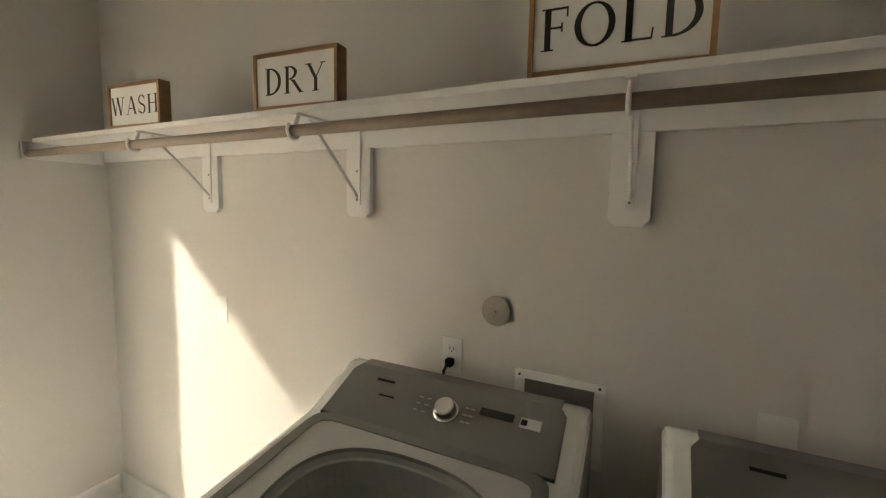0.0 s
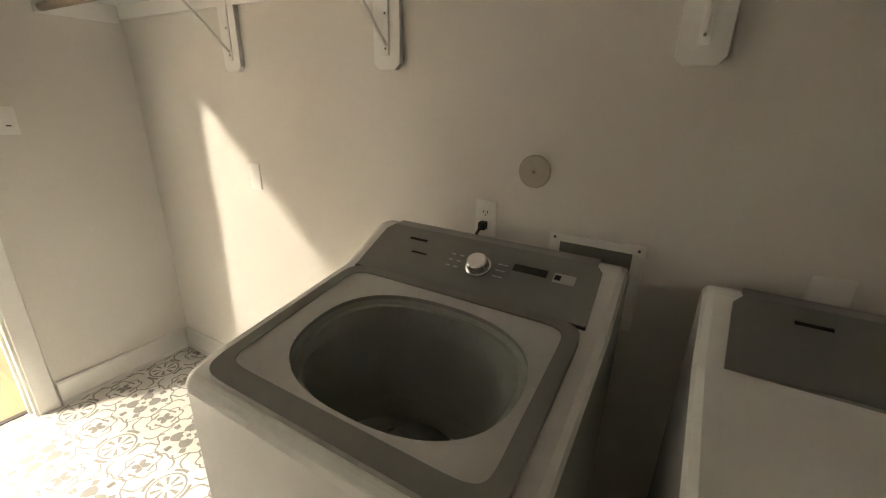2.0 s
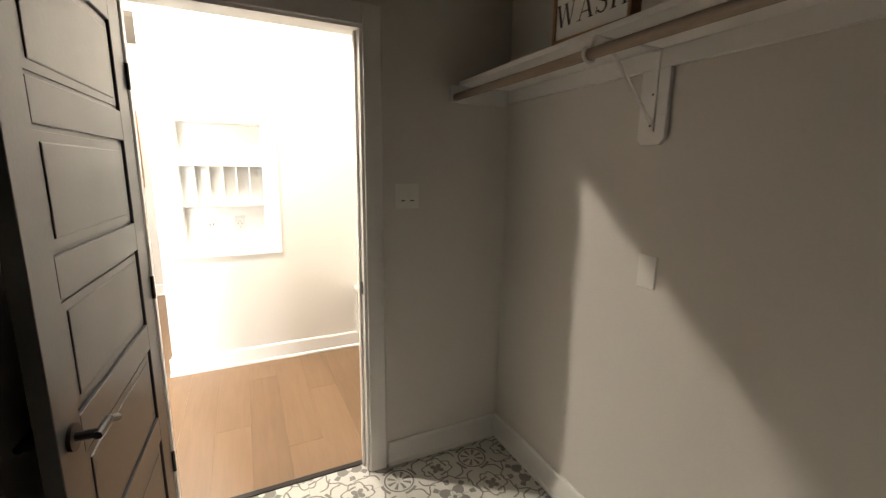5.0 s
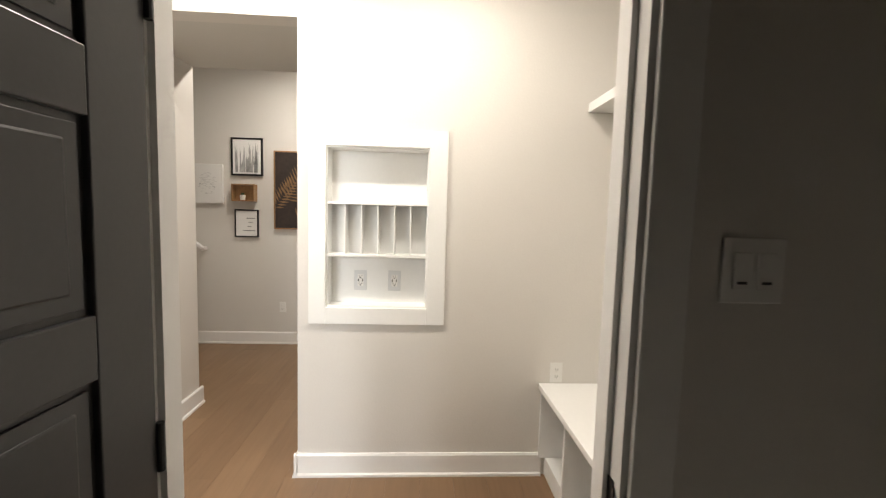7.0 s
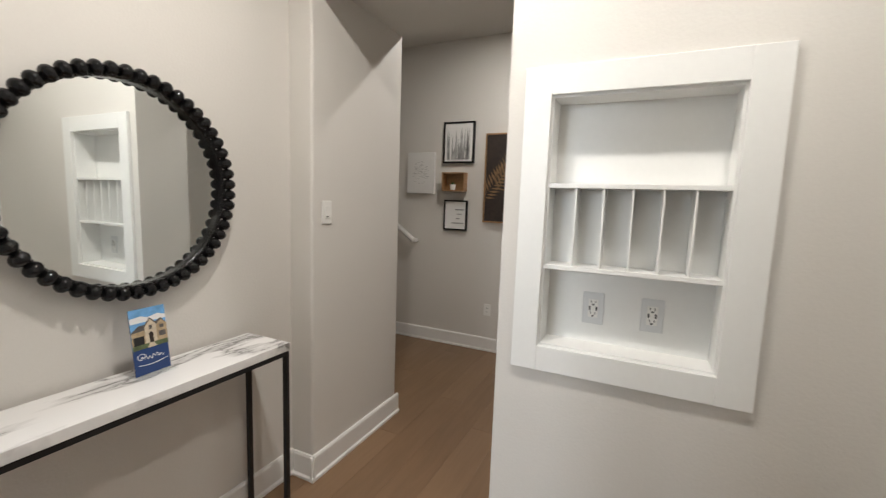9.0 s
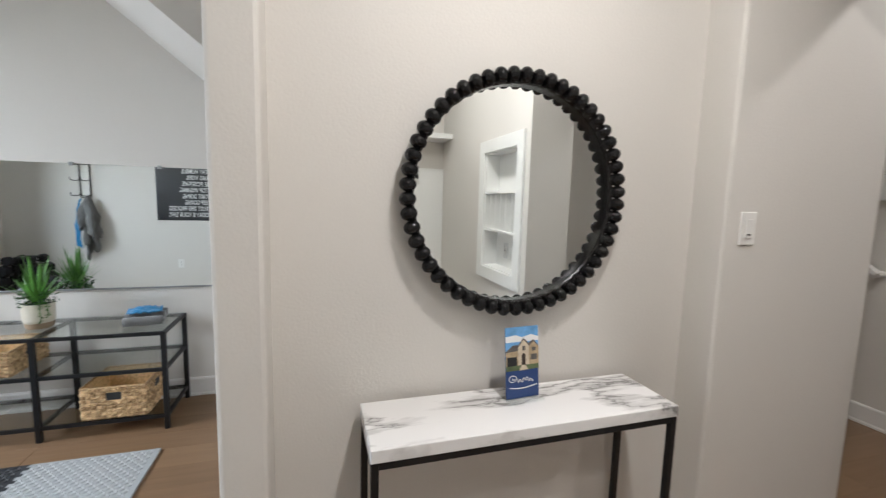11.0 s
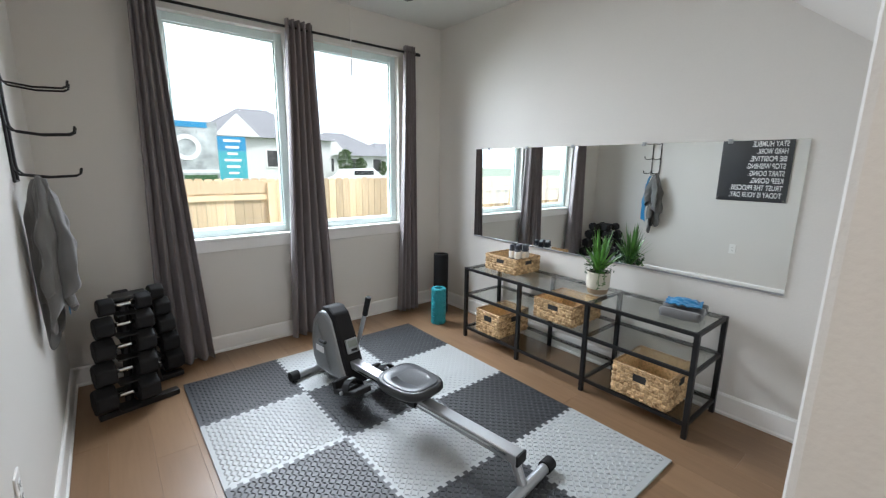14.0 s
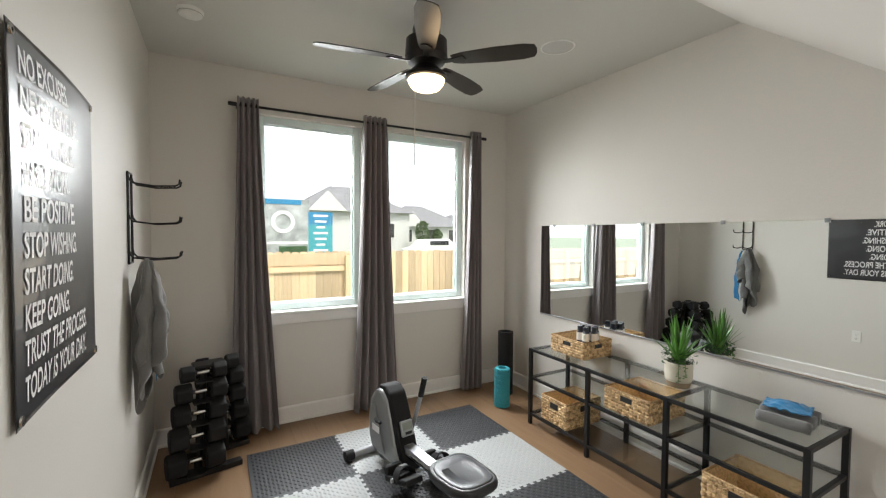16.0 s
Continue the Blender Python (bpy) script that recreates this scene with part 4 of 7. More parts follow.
def box_sign(word, y, w, h, letter, turn=4):
    ob = base_at("box_sign", pose(LX1 - 0.288, y, 1.960, 0, 0, -90 + turn), "wood-framed white box sign reading " + word + " on the shelf", "sign", "laundry signs on the shelf")
    d = 0.045
    t = 0.011
    for nm, dim in (("frame_side", (-w / 2, -w / 2 + t, 0, d, 0, h)), ("frame_side", (w / 2 - t, w / 2, 0, d, 0, h)), ("frame_rail", (-w / 2 + t, w / 2 - t, 0, d, 0, t)), ("frame_rail", (-w / 2 + t, w / 2 - t, 0, d, h - t, h))):
        part(nm, boxes(dim, bevel=0.001), M_FRAMEWOOD, ob, "honey-brown wood")
    face = part("panel", boxes((-w / 2 + t, w / 2 - t, 0.006, d, t, h - t)), M_SIGN, ob)
    letters = []
    x = 0.0
    for ch in word:
        bm = bmesh.new()
        wd = serif_letter(bm, ch, 0.0, letter, 0.0)
        letters.append((part("letter", bm, M_INK, face), x))
        x += wd + letter * 0.13
    total = x - letter * 0.13
    for ob2, lx in letters:
        ob2.matrix_basis = pose(lx - total / 2, 0.0055, h / 2 - letter / 2)


box_sign("WASH", -1.594, 0.30, 0.165, 0.068)
box_sign("DRY", -2.42, 0.309, 0.165, 0.078)
box_sign("FOLD", -3.292, 0.350, 0.19, 0.086)

# round cover, washer box, plug
cover = base_at("round_cover_plate", pose(LX1, -2.966, 1.361, 0, -90, 0), "round pale metal cover plate with a centre screw", "cover plate")
part("disc", lathe(bmesh.new(), [(0.048, 0), (0.048, 0.004), (0.045, 0.007), (0, 0.008)], 40), surface("beige_cover_metal", (0.44, 0.40, 0.34), 0.4, metal=0.2, vary=0.06, bump=0.03), cover)
part("screw", lathe(bmesh.new(), [(0.005, 0.008), (0.005, 0.010), (0, 0.011)], 12), M_CHROME, cover)
wb = base_at("washer_outlet_box", pose(LX1, -3.165, 1.068), "white recessed washer outlet box behind the machine", "outlet box")
part("flange", boxes((-0.01, 0, -0.13, 0.13, 0.10, 0.125), (-0.01, 0, -0.13, 0.13, -0.13, -0.1), (-0.01, 0, -0.13, -0.1, -0.1, 0.1), (-0.01, 0, 0.1, 0.13, -0.1, 0.1), bevel=0.002), M_PLATE, wb)
# flat dark plate for the shade inside the white box; nothing is hollowed
part("recess", boxes((-0.004, -0.001, -0.1, 0.1, -0.1, 0.1)), M_GREY_ENAMEL, wb)
part("screw", lathe(bmesh.new(), [(0.004, 0), (0.004, 0.002), (0, 0.003)], 10, pose(-0.01, 0.115, 0.112, 0, -90, 0)), M_SLOT, wb)
part("screw", lathe(bmesh.new(), [(0.004, 0), (0.004, 0.002), (0, 0.003)], 10, pose(-0.01, -0.115, 0.112, 0, -90, 0)), M_SLOT, wb)
plug = base_at("power_plug", pose(LX1 - 0.0095, -2.82, 1.177), "black power plug with a cord in the outlet", "plug")
part("plug_body", boxes((-0.03, 0, -0.012, 0.012, -0.013, 0.013), bevel=0.005), M_RUBBER, plug)
part("cord", tube(bmesh.new(), [(-0.028, 0, 0), (-0.045, 0.006, -0.02), (-0.04, 0.012, -0.08), (-0.03, 0.02, -0.2)], 0.005, 8), M_RUBBER, plug)

# ---- hall and mudroom ----
def niche():
    ob = base_at("mail_niche", pose(0, NY, 0), "white built-in mail niche with shelves and six upright slots", "built-in shelf")
    x0, x1, z0, z1 = NI
    o = (1.24, 1.985, 0.888, 1.952)
    part("frame", boxes((o[0], x0 + 0.004, -0.018, 0, o[2], o[3]), (x1 - 0.004, o[1], -0.018, 0, o[2], o[3]), (x0 + 0.004, x1 - 0.004, -0.018, 0, o[2], z0 + 0.004), (x0 + 0.004, x1 - 0.004, -0.018, 0, z1 - 0.004, o[3]), bevel=0.002), M_CAB, ob)
    for nm, d in (("side_board", (x0, x0 + 0.012, 0, 0.125, z0, z1)), ("side_board", (x1 - 0.012, x1, 0, 0.125, z0, z1)), ("bottom_board", (x0 + 0.012, x1 - 0.012, 0, 0.125, z0, z0 + 0.012)), ("top_board", (x0 + 0.012, x1 - 0.012, 0, 0.125, z1 - 0.012, z1)), ("back_board", (x0 + 0.012, x1 - 0.012, 0.113, 0.125, z0 + 0.012, z1 - 0.012))):
        part(nm, boxes(d), M_CAB, ob)
    for z in (1.268, 1.555):
        part("shelf", boxes((x0 + 0.012, x1 - 0.012, 0.002, 0.113, z - 0.008, z + 0.008), bevel=0.001), M_CAB, ob)
    for k in range(1, 6):
        x = x0 + 0.012 + (x1 - x0 - 0.024) * k / 6
        part("divider", boxes((x - 0.0035, x + 0.0035, 0.006, 0.113, 1.276, 1.547)), M_CAB, ob)


niche()
for x in (1.505, 1.70):
    outlet("power_outlet", pose(x, NY + 0.113, 1.115, 0, 0, N_WALL), "pale grey outlet with two charging ports inside the niche", "usb")

bench = base_at("mudroom_bench", pose(0, 0, 0), "white built-in mudroom bench with open cubbies", "bench")
part("seat_board", boxes((2.545, BX, HY0 + 0.004, NY - 0.002, 0.52, 0.552), bevel=0.003), M_CAB, bench)
part("toe_board", boxes((2.60, BX, HY0 + 0.004, NY - 0.002, 0.0, 0.11), bevel=0.002), M_CAB, bench)
part("back_board", boxes((BX - 0.012, BX, HY0 + 0.004, NY - 0.002, 0.11, 0.52)), M_CAB, bench)
for y in (NY - 0.022, 0.40, 0.0, -0.40, HY0 + 0.006):
    part("partition", boxes((2.56, BX - 0.012, y, y + 0.019, 0.11, 0.52), bevel=0.001), M_CAB, bench)
board = base_at("wainscot_panel", pose(BX, 0, 0), "white painted panel on the wall above the bench", "wall panel")
part("panel", boxes((-0.018, 0, HY0 + 0.004, NY - 0.002, 0.552, 1.80), bevel=0.002), M_CAB, board)
part("cap", boxes((-0.024, 0, HY0 + 0.004, NY - 0.002, 1.80, 1.815), bevel=0.002), M_CAB, board)
part("foot_bead", tube(bmesh.new(), [(-0.02, HY0 + 0.004, 0.558), (-0.02, NY - 0.002, 0.558)], 0.007, 8), M_CAB, board)
top = base_at("mudroom_shelf", pose(BX, 0, 0), "thick white floating shelf above the mudroom bench", "shelf")
part("board", boxes((-0.297, 0, HY0 + 0.004, NY - 0.002, 2.087, 2.133), bevel=0.002), M_CAB, top)
part("nosing", boxes((-0.315, -0.297, HY0 + 0.004, NY - 0.002, 2.085, 2.135), bevel=0.003), M_CAB, top)


def coat_hook(y):
    ob = base_at("coat_hook", pose(BX - 0.018, y, 1.735), "black double coat hook on a white backing block", "hook", "mudroom coat hooks")
    part("block", boxes((-0.016, 0, -0.05, 0.05, -0.075, 0.075), bevel=0.003), M_CAB, ob)
    part("rosette", boxes((-0.022, -0.016, -0.016, 0.016, -0.025, 0.025), bevel=0.002), M_BLACK, ob)
    part("upper_arm", tube(bmesh.new(), [(-0.02, 0, 0.01), (-0.045, 0, 0.025), (-0.065, 0, 0.06), (-0.08, 0, 0.085)], 0.006, 8, radii=[0.007, 0.006, 0.006, 0.009]), M_BLACK, ob)
    part("lower_arm", tube(bmesh.new(), [(-0.02, 0, -0.01), (-0.04, 0, -0.03), (-0.065, 0, -0.03), (-0.08, 0, -0.012), (-0.082, 0, 0.004)], 0.006, 8, radii=[0.007, 0.006, 0.006, 0.006, 0.008]), M_BLACK, ob)
    return ob


h0 = coat_hook(0.52)
copy_thing(h0, pose(BX - 0.018, 0.10, 1.735))
jar = base_at("glass_jar", pose(BX - 0.16, 0.40, 2.135), "pale blue glass jar standing on the shelf", "jar")
part("glass", lathe(bmesh.new(), [(0.0, 0.003), (0.05, 0.003), (0.058, 0.02), (0.058, 0.12), (0.04, 0.15), (0.042, 0.165)], 28), glassy("blue_glass", (0.6, 0.75, 0.85)), jar, smooth=True)


def bead_mirror():
    ob = base_at("round_mirror", pose(RX, 0.155, 1.504, 0, 90, 0), "round wall mirror framed with glossy black wooden beads", "mirror")
    R, n = 0.368, 54
    part("glass", lathe(bmesh.new(), [(0.352, 0.0), (0.352, 0.008), (0.0, 0.008)], 96), M_MIRROR, ob)
    part("frame_ring", lathe(bmesh.new(), [(0.344, 0.0), (0.344, 0.026), (0.350, 0.030), (0.362, 0.026), (0.362, 0.0)], 96), M_BEAD, ob, smooth=False)
    me = None
    for k in range(n):
        a = 2 * math.pi * k / n
        if me is None:
            bm = bmesh.new()
            bmesh.ops.create_uvsphere(bm, u_segments=16, v_segments=10, radius=1.0)
            bmesh.ops.scale(bm, vec=(0.0262, 0.0222, 0.0262), verts=bm.verts)
            bead = part("bead", bm, M_BEAD, ob, smooth=True)
            me = bead.data
        else:
            bead = new("bead", me)
            bead.parent = ob
        bead.matrix_basis = Matrix.Rotation(a, 4, "Z") @ Matrix.Translation((R - 0.001, 0, 0.043))


bead_mirror()


def console_table():
    ob = base_at("console_table", pose(0.0, 0, 0), "narrow console table with a veined white marble top and black frame", "table")
    x0, x1, y0, y1 = RX + 0.028, 0.318, -0.345, 0.615
    part("top", boxes((x0, x1, y0, y1, 0.826, 0.862), bevel=0.003), M_MARBLE, ob, "white marble top with dark veins")
    q = 0.02
    for x in (x0 + 0.002, x1 - q - 0.002):
        for y in (y0 + 0.002, y1 - q - 0.002):
            part("leg", boxes((x, x + q, y, y + q, 0, 0.826), bevel=0.0015), M_BLACK, ob)
    for x in (x0 + 0.002, x1 - q - 0.002):
        part("rail", boxes((x, x + q, y0 + 0.022, y1 - 0.022, 0.806, 0.826), bevel=0.0015), M_BLACK, ob)
    for y in (y0 + 0.002, y1 - q - 0.002):
        part("rail", boxes((x0 + 0.022, x1 - 0.022, y, y + q, 0.806, 0.826), bevel=0.0015), M_BLACK, ob)


console_table()

# brochure in a clear stand: sky, house and dark blue foot, drawn in plain shapes
br = base_at("brochure_stand", pose(0.155, 0.155, 0.862, 0, 0, -86) @ Matrix.Diagonal((1.15, 1, 1, 1)), "upright blue brochure with a house picture on the table", "brochure")
lean = pose(0, 0, 0.004, -7, 0, 180)
def card(name, x0, x1, z0, z1, mat, lift, par):
    bm = boxes((x0, x1, -lift - 0.0015, -lift, z0, z1))
    ob = part(name, bm, mat, par)
    ob.matrix_basis = lean if par is br else Matrix()
    return ob
cardb = card("card", -0.052, 0.052, 0, 0.225, M_NAVY, 0.0, br)
card("picture_sky", -0.052, 0.052, 0.09, 0.225, M_SKYPRINT, 0.0016, cardb)


def print_shape(name, pts, mat, lift):
    bm = bmesh.new()
    prism(bm, pts, "y", -lift - 0.0004, -lift)
    return part(name, bm, mat, cardb)


M_CREAM = surface("cream_facade_print", (0.58, 0.50, 0.38), 0.45, vary=0.2, scale=50, fine=120, bump=0.0)
M_ROOFPRINT = surface("roof_print", (0.11, 0.10, 0.095), 0.45, vary=0.25, scale=60, fine=140, bump=0.0)
M_LAWNPRINT = surface("lawn_print", (0.10, 0.13, 0.06), 0.45, vary=0.4, scale=60, fine=140, bump=0.0)
print_shape("picture_cloud", [(-0.052, 0.196), (-0.02, 0.200), (0.0, 0.192), (0.03, 0.199), (0.052, 0.190), (0.052, 0.178), (-0.052, 0.178)], M_INKWHITE, 0.0032)
print_shape("picture_lawn", [(-0.052, 0.088), (0.052, 0.088), (0.052, 0.108), (-0.052, 0.108)], M_LAWNPRINT, 0.0034)
print_shape("picture_roof", [(-0.052, 0.150), (-0.030, 0.168), (-0.012, 0.168), (0.004, 0.190), (0.020, 0.172), (0.036, 0.182), (0.052, 0.160), (0.052, 0.145), (-0.052, 0.140)], M_ROOFPRINT, 0.0038)
print_shape("picture_wing", [(-0.052, 0.104), (-0.012, 0.104), (-0.012, 0.150), (-0.052, 0.147)], M_STONEPRINT, 0.0044)
print_shape("picture_gable", [(-0.014, 0.104), (0.020, 0.104), (0.020, 0.164), (0.004, 0.184), (-0.014, 0.160)], M_CREAM, 0.0050)
print_shape("picture_gable", [(0.020, 0.104), (0.052, 0.104), (0.052, 0.158), (0.036, 0.175), (0.020, 0.160)], M_STONEPRINT, 0.0046)
print_shape("picture_garage", [(-0.048, 0.104), (-0.018, 0.104), (-0.018, 0.132), (-0.048, 0.132)], M_INK, 0.0056)
print_shape("picture_door", [(-0.003, 0.104), (0.009, 0.104), (0.009, 0.136), (0.003, 0.142), (-0.003, 0.136)], M_PALMDARK, 0.0056)
print_shape("picture_window", [(-0.001, 0.150), (0.008, 0.150), (0.008, 0.164), (-0.001, 0.164)], M_ROOFPRINT, 0.0056)
print_shape("picture_window", [(0.026, 0.118), (0.046, 0.118), (0.046, 0.136), (0.026, 0.136)], M_ROOFPRINT, 0.0056)
print_shape("picture_window", [(0.030, 0.146), (0.042, 0.146), (0.042, 0.158), (0.030, 0.158)], M_ROOFPRINT, 0.0056)
print_shape("picture_path", [(-0.010, 0.088), (0.018, 0.088), (0.008, 0.105), (-0.002, 0.105)], M_CREAM, 0.0042)
script = [(-0.032 + 0.066 * k / 30, -0.0022, 0.056 + 0.006 * math.sin(k * 1.25) + 0.003 * math.sin(k * 0.4)) for k in range(31)]
part("script_mark", tube(bmesh.new(), script, 0.0011, 6), M_INKWHITE, cardb)
part("script_mark", tube(bmesh.new(), [(-0.030 + 0.012 * math.cos(q), -0.0022, 0.062 + 0.010 * math.sin(q)) for q in [k * 0.45 for k in range(12)]], 0.0011, 6), M_INKWHITE, cardb)
swash = [(-0.040 + 0.085 * k / 16, -0.0022, 0.036 + 0.006 * math.sin(k / 16 * 3.14 + 3.4)) for k in range(17)]
part("swash", tube(bmesh.new(), swash, 0.0014, 6), M_INKWHITE, cardb)
pl = part("stand", boxes((-0.055, 0.055, -0.035, 0.035, 0, 0.003)), M_GLASS, br)

# ---- far hall pictures ----
def framed(name, x0, x1, z0, z1, label, frame_mat, face_mat, border=0.018, depth=0.03, mount=None):
    ob = base_at(name, pose((x0 + x1) / 2, FY, (z0 + z1) / 2), label, "picture")
    w, h = (x1 - x0) / 2, (z1 - z0) / 2
    b = border
    if b:
        part("frame", boxes((-w, -w + b, -depth, 0, -h, h), (w - b, w, -depth, 0, -h, h), (-w + b, w - b, -depth, 0, -h, -h + b), (-w + b, w - b, -depth, 0, h - b, h), bevel=0.002), frame_mat, ob)
    face = part("print", boxes((-w + b, w - b, -depth + (0.008 if b else 0), -0.001, -h + b, h - b), bevel=0 if b else 0.003), face_mat, ob)
    return ob, face, w - b, h - b


def blades(face, w, h, y, count, mat, seed, lean=0.25, width=0.02):
    """Upright pointed grass strokes on a print."""
    rnd = random.Random(seed)
    bm = bmesh.new()
    for k in range(count):
        x = rnd.uniform(-w * 0.8, w * 0.8)
        top = rnd.uniform(0.0, h * 0.85)
        dx = rnd.uniform(-lean, lean) * w
        q = width * rnd.uniform(0.5, 1.2)
        yy = y - 0.0006 * (k % 6)
        a = [bm.verts.new(p) for p in ((x - q / 2, yy, -h * 0.9), (x + q / 2, yy, -h * 0.9), (x + dx * 0.5 + q / 2.5, yy, (top - h) / 2), (x + dx, yy, top), (x + dx * 0.5 - q / 2.5, yy, (top - h) / 2))]
        bm.faces.new(a)
    return part("brush_stroke", bm, mat, face)


p, f, w, h = framed("framed_print", -0.215, 0.118, 1.868, 2.272, "black-framed print of pale grey grass blades", M_BLACK, M_CANVAS)
blades(f, w, h, -0.0235, 34, M_GREYPRINT, 3)
p, f, w, h = framed("canvas_print", -0.62, -0.305, 1.56, 1.98, "white canvas with a faint grey drawing", M_CANVAS, M_CANVAS, border=0, depth=0.035)
bm = bmesh.new()
rnd = random.Random(8)
for k in range(70):
    a, r = rnd.uniform(0, 6.28), 0.09 * math.sqrt(rnd.random())
    c = (r * math.cos(a), r * 1.35 * math.sin(a))
    b = rnd.uniform(0, 3.14)
    d = (0.022 * math.cos(b), 0.022 * math.sin(b))
    box(bm, c[0] - 0.012, c[0] + 0.012, -0.0362, -0.0352, c[1] - 0.0012, c[1] + 0.0012, m=pose(0, 0, 0, 0, 0, 0))
part("drawing", bm, surface("pale_grey_ink", (0.42, 0.41, 0.40), 0.8), f)
p, f, w, h = framed("framed_print", -0.185, 0.068, 1.20, 1.502, "small black-framed white card with grey lines of writing", M_BLACK, M_CANVAS, border=0.014)
for k, (a, b) in enumerate(((0.0, 0.09), (0.02, 0.07), (0.01, 0.05), (-0.04, 0.09))):
    part("writing", boxes((a, b, -0.0236, -0.0222, 0.05 - 0.045 * k, 0.062 - 0.045 * k)), M_GREYPRINT, f)
bx = base_at("box_shelf", pose(-0.07, FY, 1.682), "small honey-wood box shelf on the far hall wall", "shelf")
part("frame", boxes((-0.12, 0.12, -0.09, 0, -0.092, -0.08), (-0.12, 0.12, -0.09, 0, 0.08, 0.092), (-0.12, -0.108, -0.09, 0, -0.08, 0.08), (0.108, 0.12, -0.09, 0, -0.08, 0.08), (-0.108, 0.108, -0.008, 0, -0.08, 0.08)), M_FRAMEWOOD, bx)
pt = base_at("plant_pot", pose(-0.085, FY - 0.05, 1.602), "small white pot with a green sprig in the box shelf", "plant")
part("pot", lathe(bmesh.new(), [(0, 0), (0.024, 0), (0.029, 0.055), (0.025, 0.055), (0.023, 0.045), (0, 0.045)], 20), M_PLATE, pt)
bm = bmesh.new()
rnd = random.Random(4)
for k in range(26):
    a, r = rnd.uniform(0, 6.28), rnd.uniform(0.005, 0.022)
    tube(bm, [(0, 0, 0.045), (r * math.cos(a) * 0.6, r * math.sin(a) * 0.6, 0.06), (r * math.cos(a), r * math.sin(a), 0.06 + rnd.uniform(0.005, 0.025))], 0.002, 5, radii=[0.002, 0.003, 0.0006])
part("sprig", bm, M_LEAFDARK, pt)
p, f, w, h = framed("palm_canvas", 0.24, 0.725, 1.297, 2.145, "large dark canvas of bronze palm leaves in wood frame", M_FRAMEWOOD, M_PALMDARK, border=0.014, depth=0.04)


def frond(face, start, end, count, length, seed):
    bm = bmesh.new()
    a, b = Vector(start), Vector(end)
    d = (b - a).normalized()
    for k in range(count):
        s = (k + 0.5) / count
        root = a.lerp(b, s)
        size = length * (0.55 + 0.45 * math.sin(math.pi * (0.15 + 0.8 * s)))
        for side in (1, -1):
            turn = Matrix.Rotation(radians(side * 58), 2)
            dd = turn @ d
            nn = Vector((-dd.y, dd.x))
            tip = root + dd * size
            mid = root + dd * size * 0.45
            yy = -0.0335 - 0.0004 * (k % 3)
            pts = [root, mid + nn * 0.011, tip, mid - nn * 0.011]
            pts = [(max(-w, min(w, q.x)), yy, max(-h, min(h, q.y))) for q in pts]
            bm.faces.new([bm.verts.new(q) for q in pts])
    return part("palm_leaf", bm, M_PALMLEAF, face)


frond(f, (-0.10, -0.12), (0.24, 0.36), 15, 0.20, 1)
frond(f, (-0.24, -0.20), (-0.04, 0.10), 10, 0.12, 2)
frond(f, (0.0, -0.30), (0.24, -0.05), 9, 0.14, 3)
# stair handrail seen past the switch wall
hr = base_at("stair_handrail", pose(-0.66, FY - 0.075, 1.16), "white painted end of a stair handrail", "handrail")
part("rail", tube(bmesh.new(), [(0.16, 0, -0.10), (-0.55, 0, 0.42)], 0.03, 8), M_TRIM, hr)
part("return", tube(bmesh.new(), [(0.15, 0, -0.095), (0.15, 0.075, -0.095)], 0.022, 8), M_TRIM, hr)
part("bracket", tube(bmesh.new(), [(-0.2, 0.075, 0.06), (-0.2, 0.0, 0.08), (-0.2, 0, 0.16)], 0.01, 8), M_TRIM, hr)
# recessed ceiling lamps
for x, y, z in ((0.95, 0.14, CEIL), (1.98, 0.12, CEIL), (0.7, 2.27, FCEIL)):
    dl = base_at("recessed_light", pose(x, y, z), "round white recessed ceiling downlight", "ceiling light", "recessed ceiling lights")
    part("trim_ring", lathe(bmesh.new(), [(0.055, -0.002), (0.058, -0.008), (0.085, -0.006), (0.09, 0.0)], 32), M_TRIM, dl)
    part("lens", lathe(bmesh.new(), [(0.056, -0.004), (0.0, -0.005)], 32), M_LENS, dl, "glowing white lens")

# ---- gym: windows, curtains, mirror ----
def window(name, x0, x1, z0, z1):
    ob = base_at(name, pose(0, GY0, 0), "white vinyl picture window with a painted sill", "window", kind="structure")
    f = 0.058
    part("window_frame", boxes((x0, x0 + f, -0.13, -0.06, z0, z1), (x1 - f, x1, -0.13, -0.06, z0, z1), (x0 + f, x1 - f, -0.13, -0.06, z0, z0 + f), (x0 + f, x1 - f, -0.13, -0.06, z1 - f, z1), bevel=0.004), M_VINYLFRAME, ob)
    part("glazing_bead", boxes((x0 + f, x0 + f + 0.012, -0.11, -0.08, z0 + f, z1 - f), (x1 - f - 0.012, x1 - f, -0.11, -0.08, z0 + f, z1 - f), (x0 + f, x1 - f, -0.11, -0.08, z0 + f, z0 + f + 0.012), (x0 + f, x1 - f, -0.11, -0.08, z1 - f - 0.012, z1 - f)), M_VINYLFRAME, ob)
    pane = part("pane", boxes((x0 + f + 0.004, x1 - f - 0.004, -0.098, -0.094, z0 + f + 0.004, z1 - f - 0.004)), M_GLASS, ob)
    pane.visible_shadow = False
    part("window_sill", boxes((x0 - 0.05, x1 + 0.05, -0.06, 0.035, z0 - 0.022, z0 + 0.001), bevel=0.004), M_TRIM, ob)
    part("apron", boxes((x0 - 0.035, x1 + 0.035, 0.001, 0.016, z0 - 0.105, z0 - 0.022), bevel=0.003), M_TRIM, ob)


window("window_1", *W1)
window("window_2", *W2)

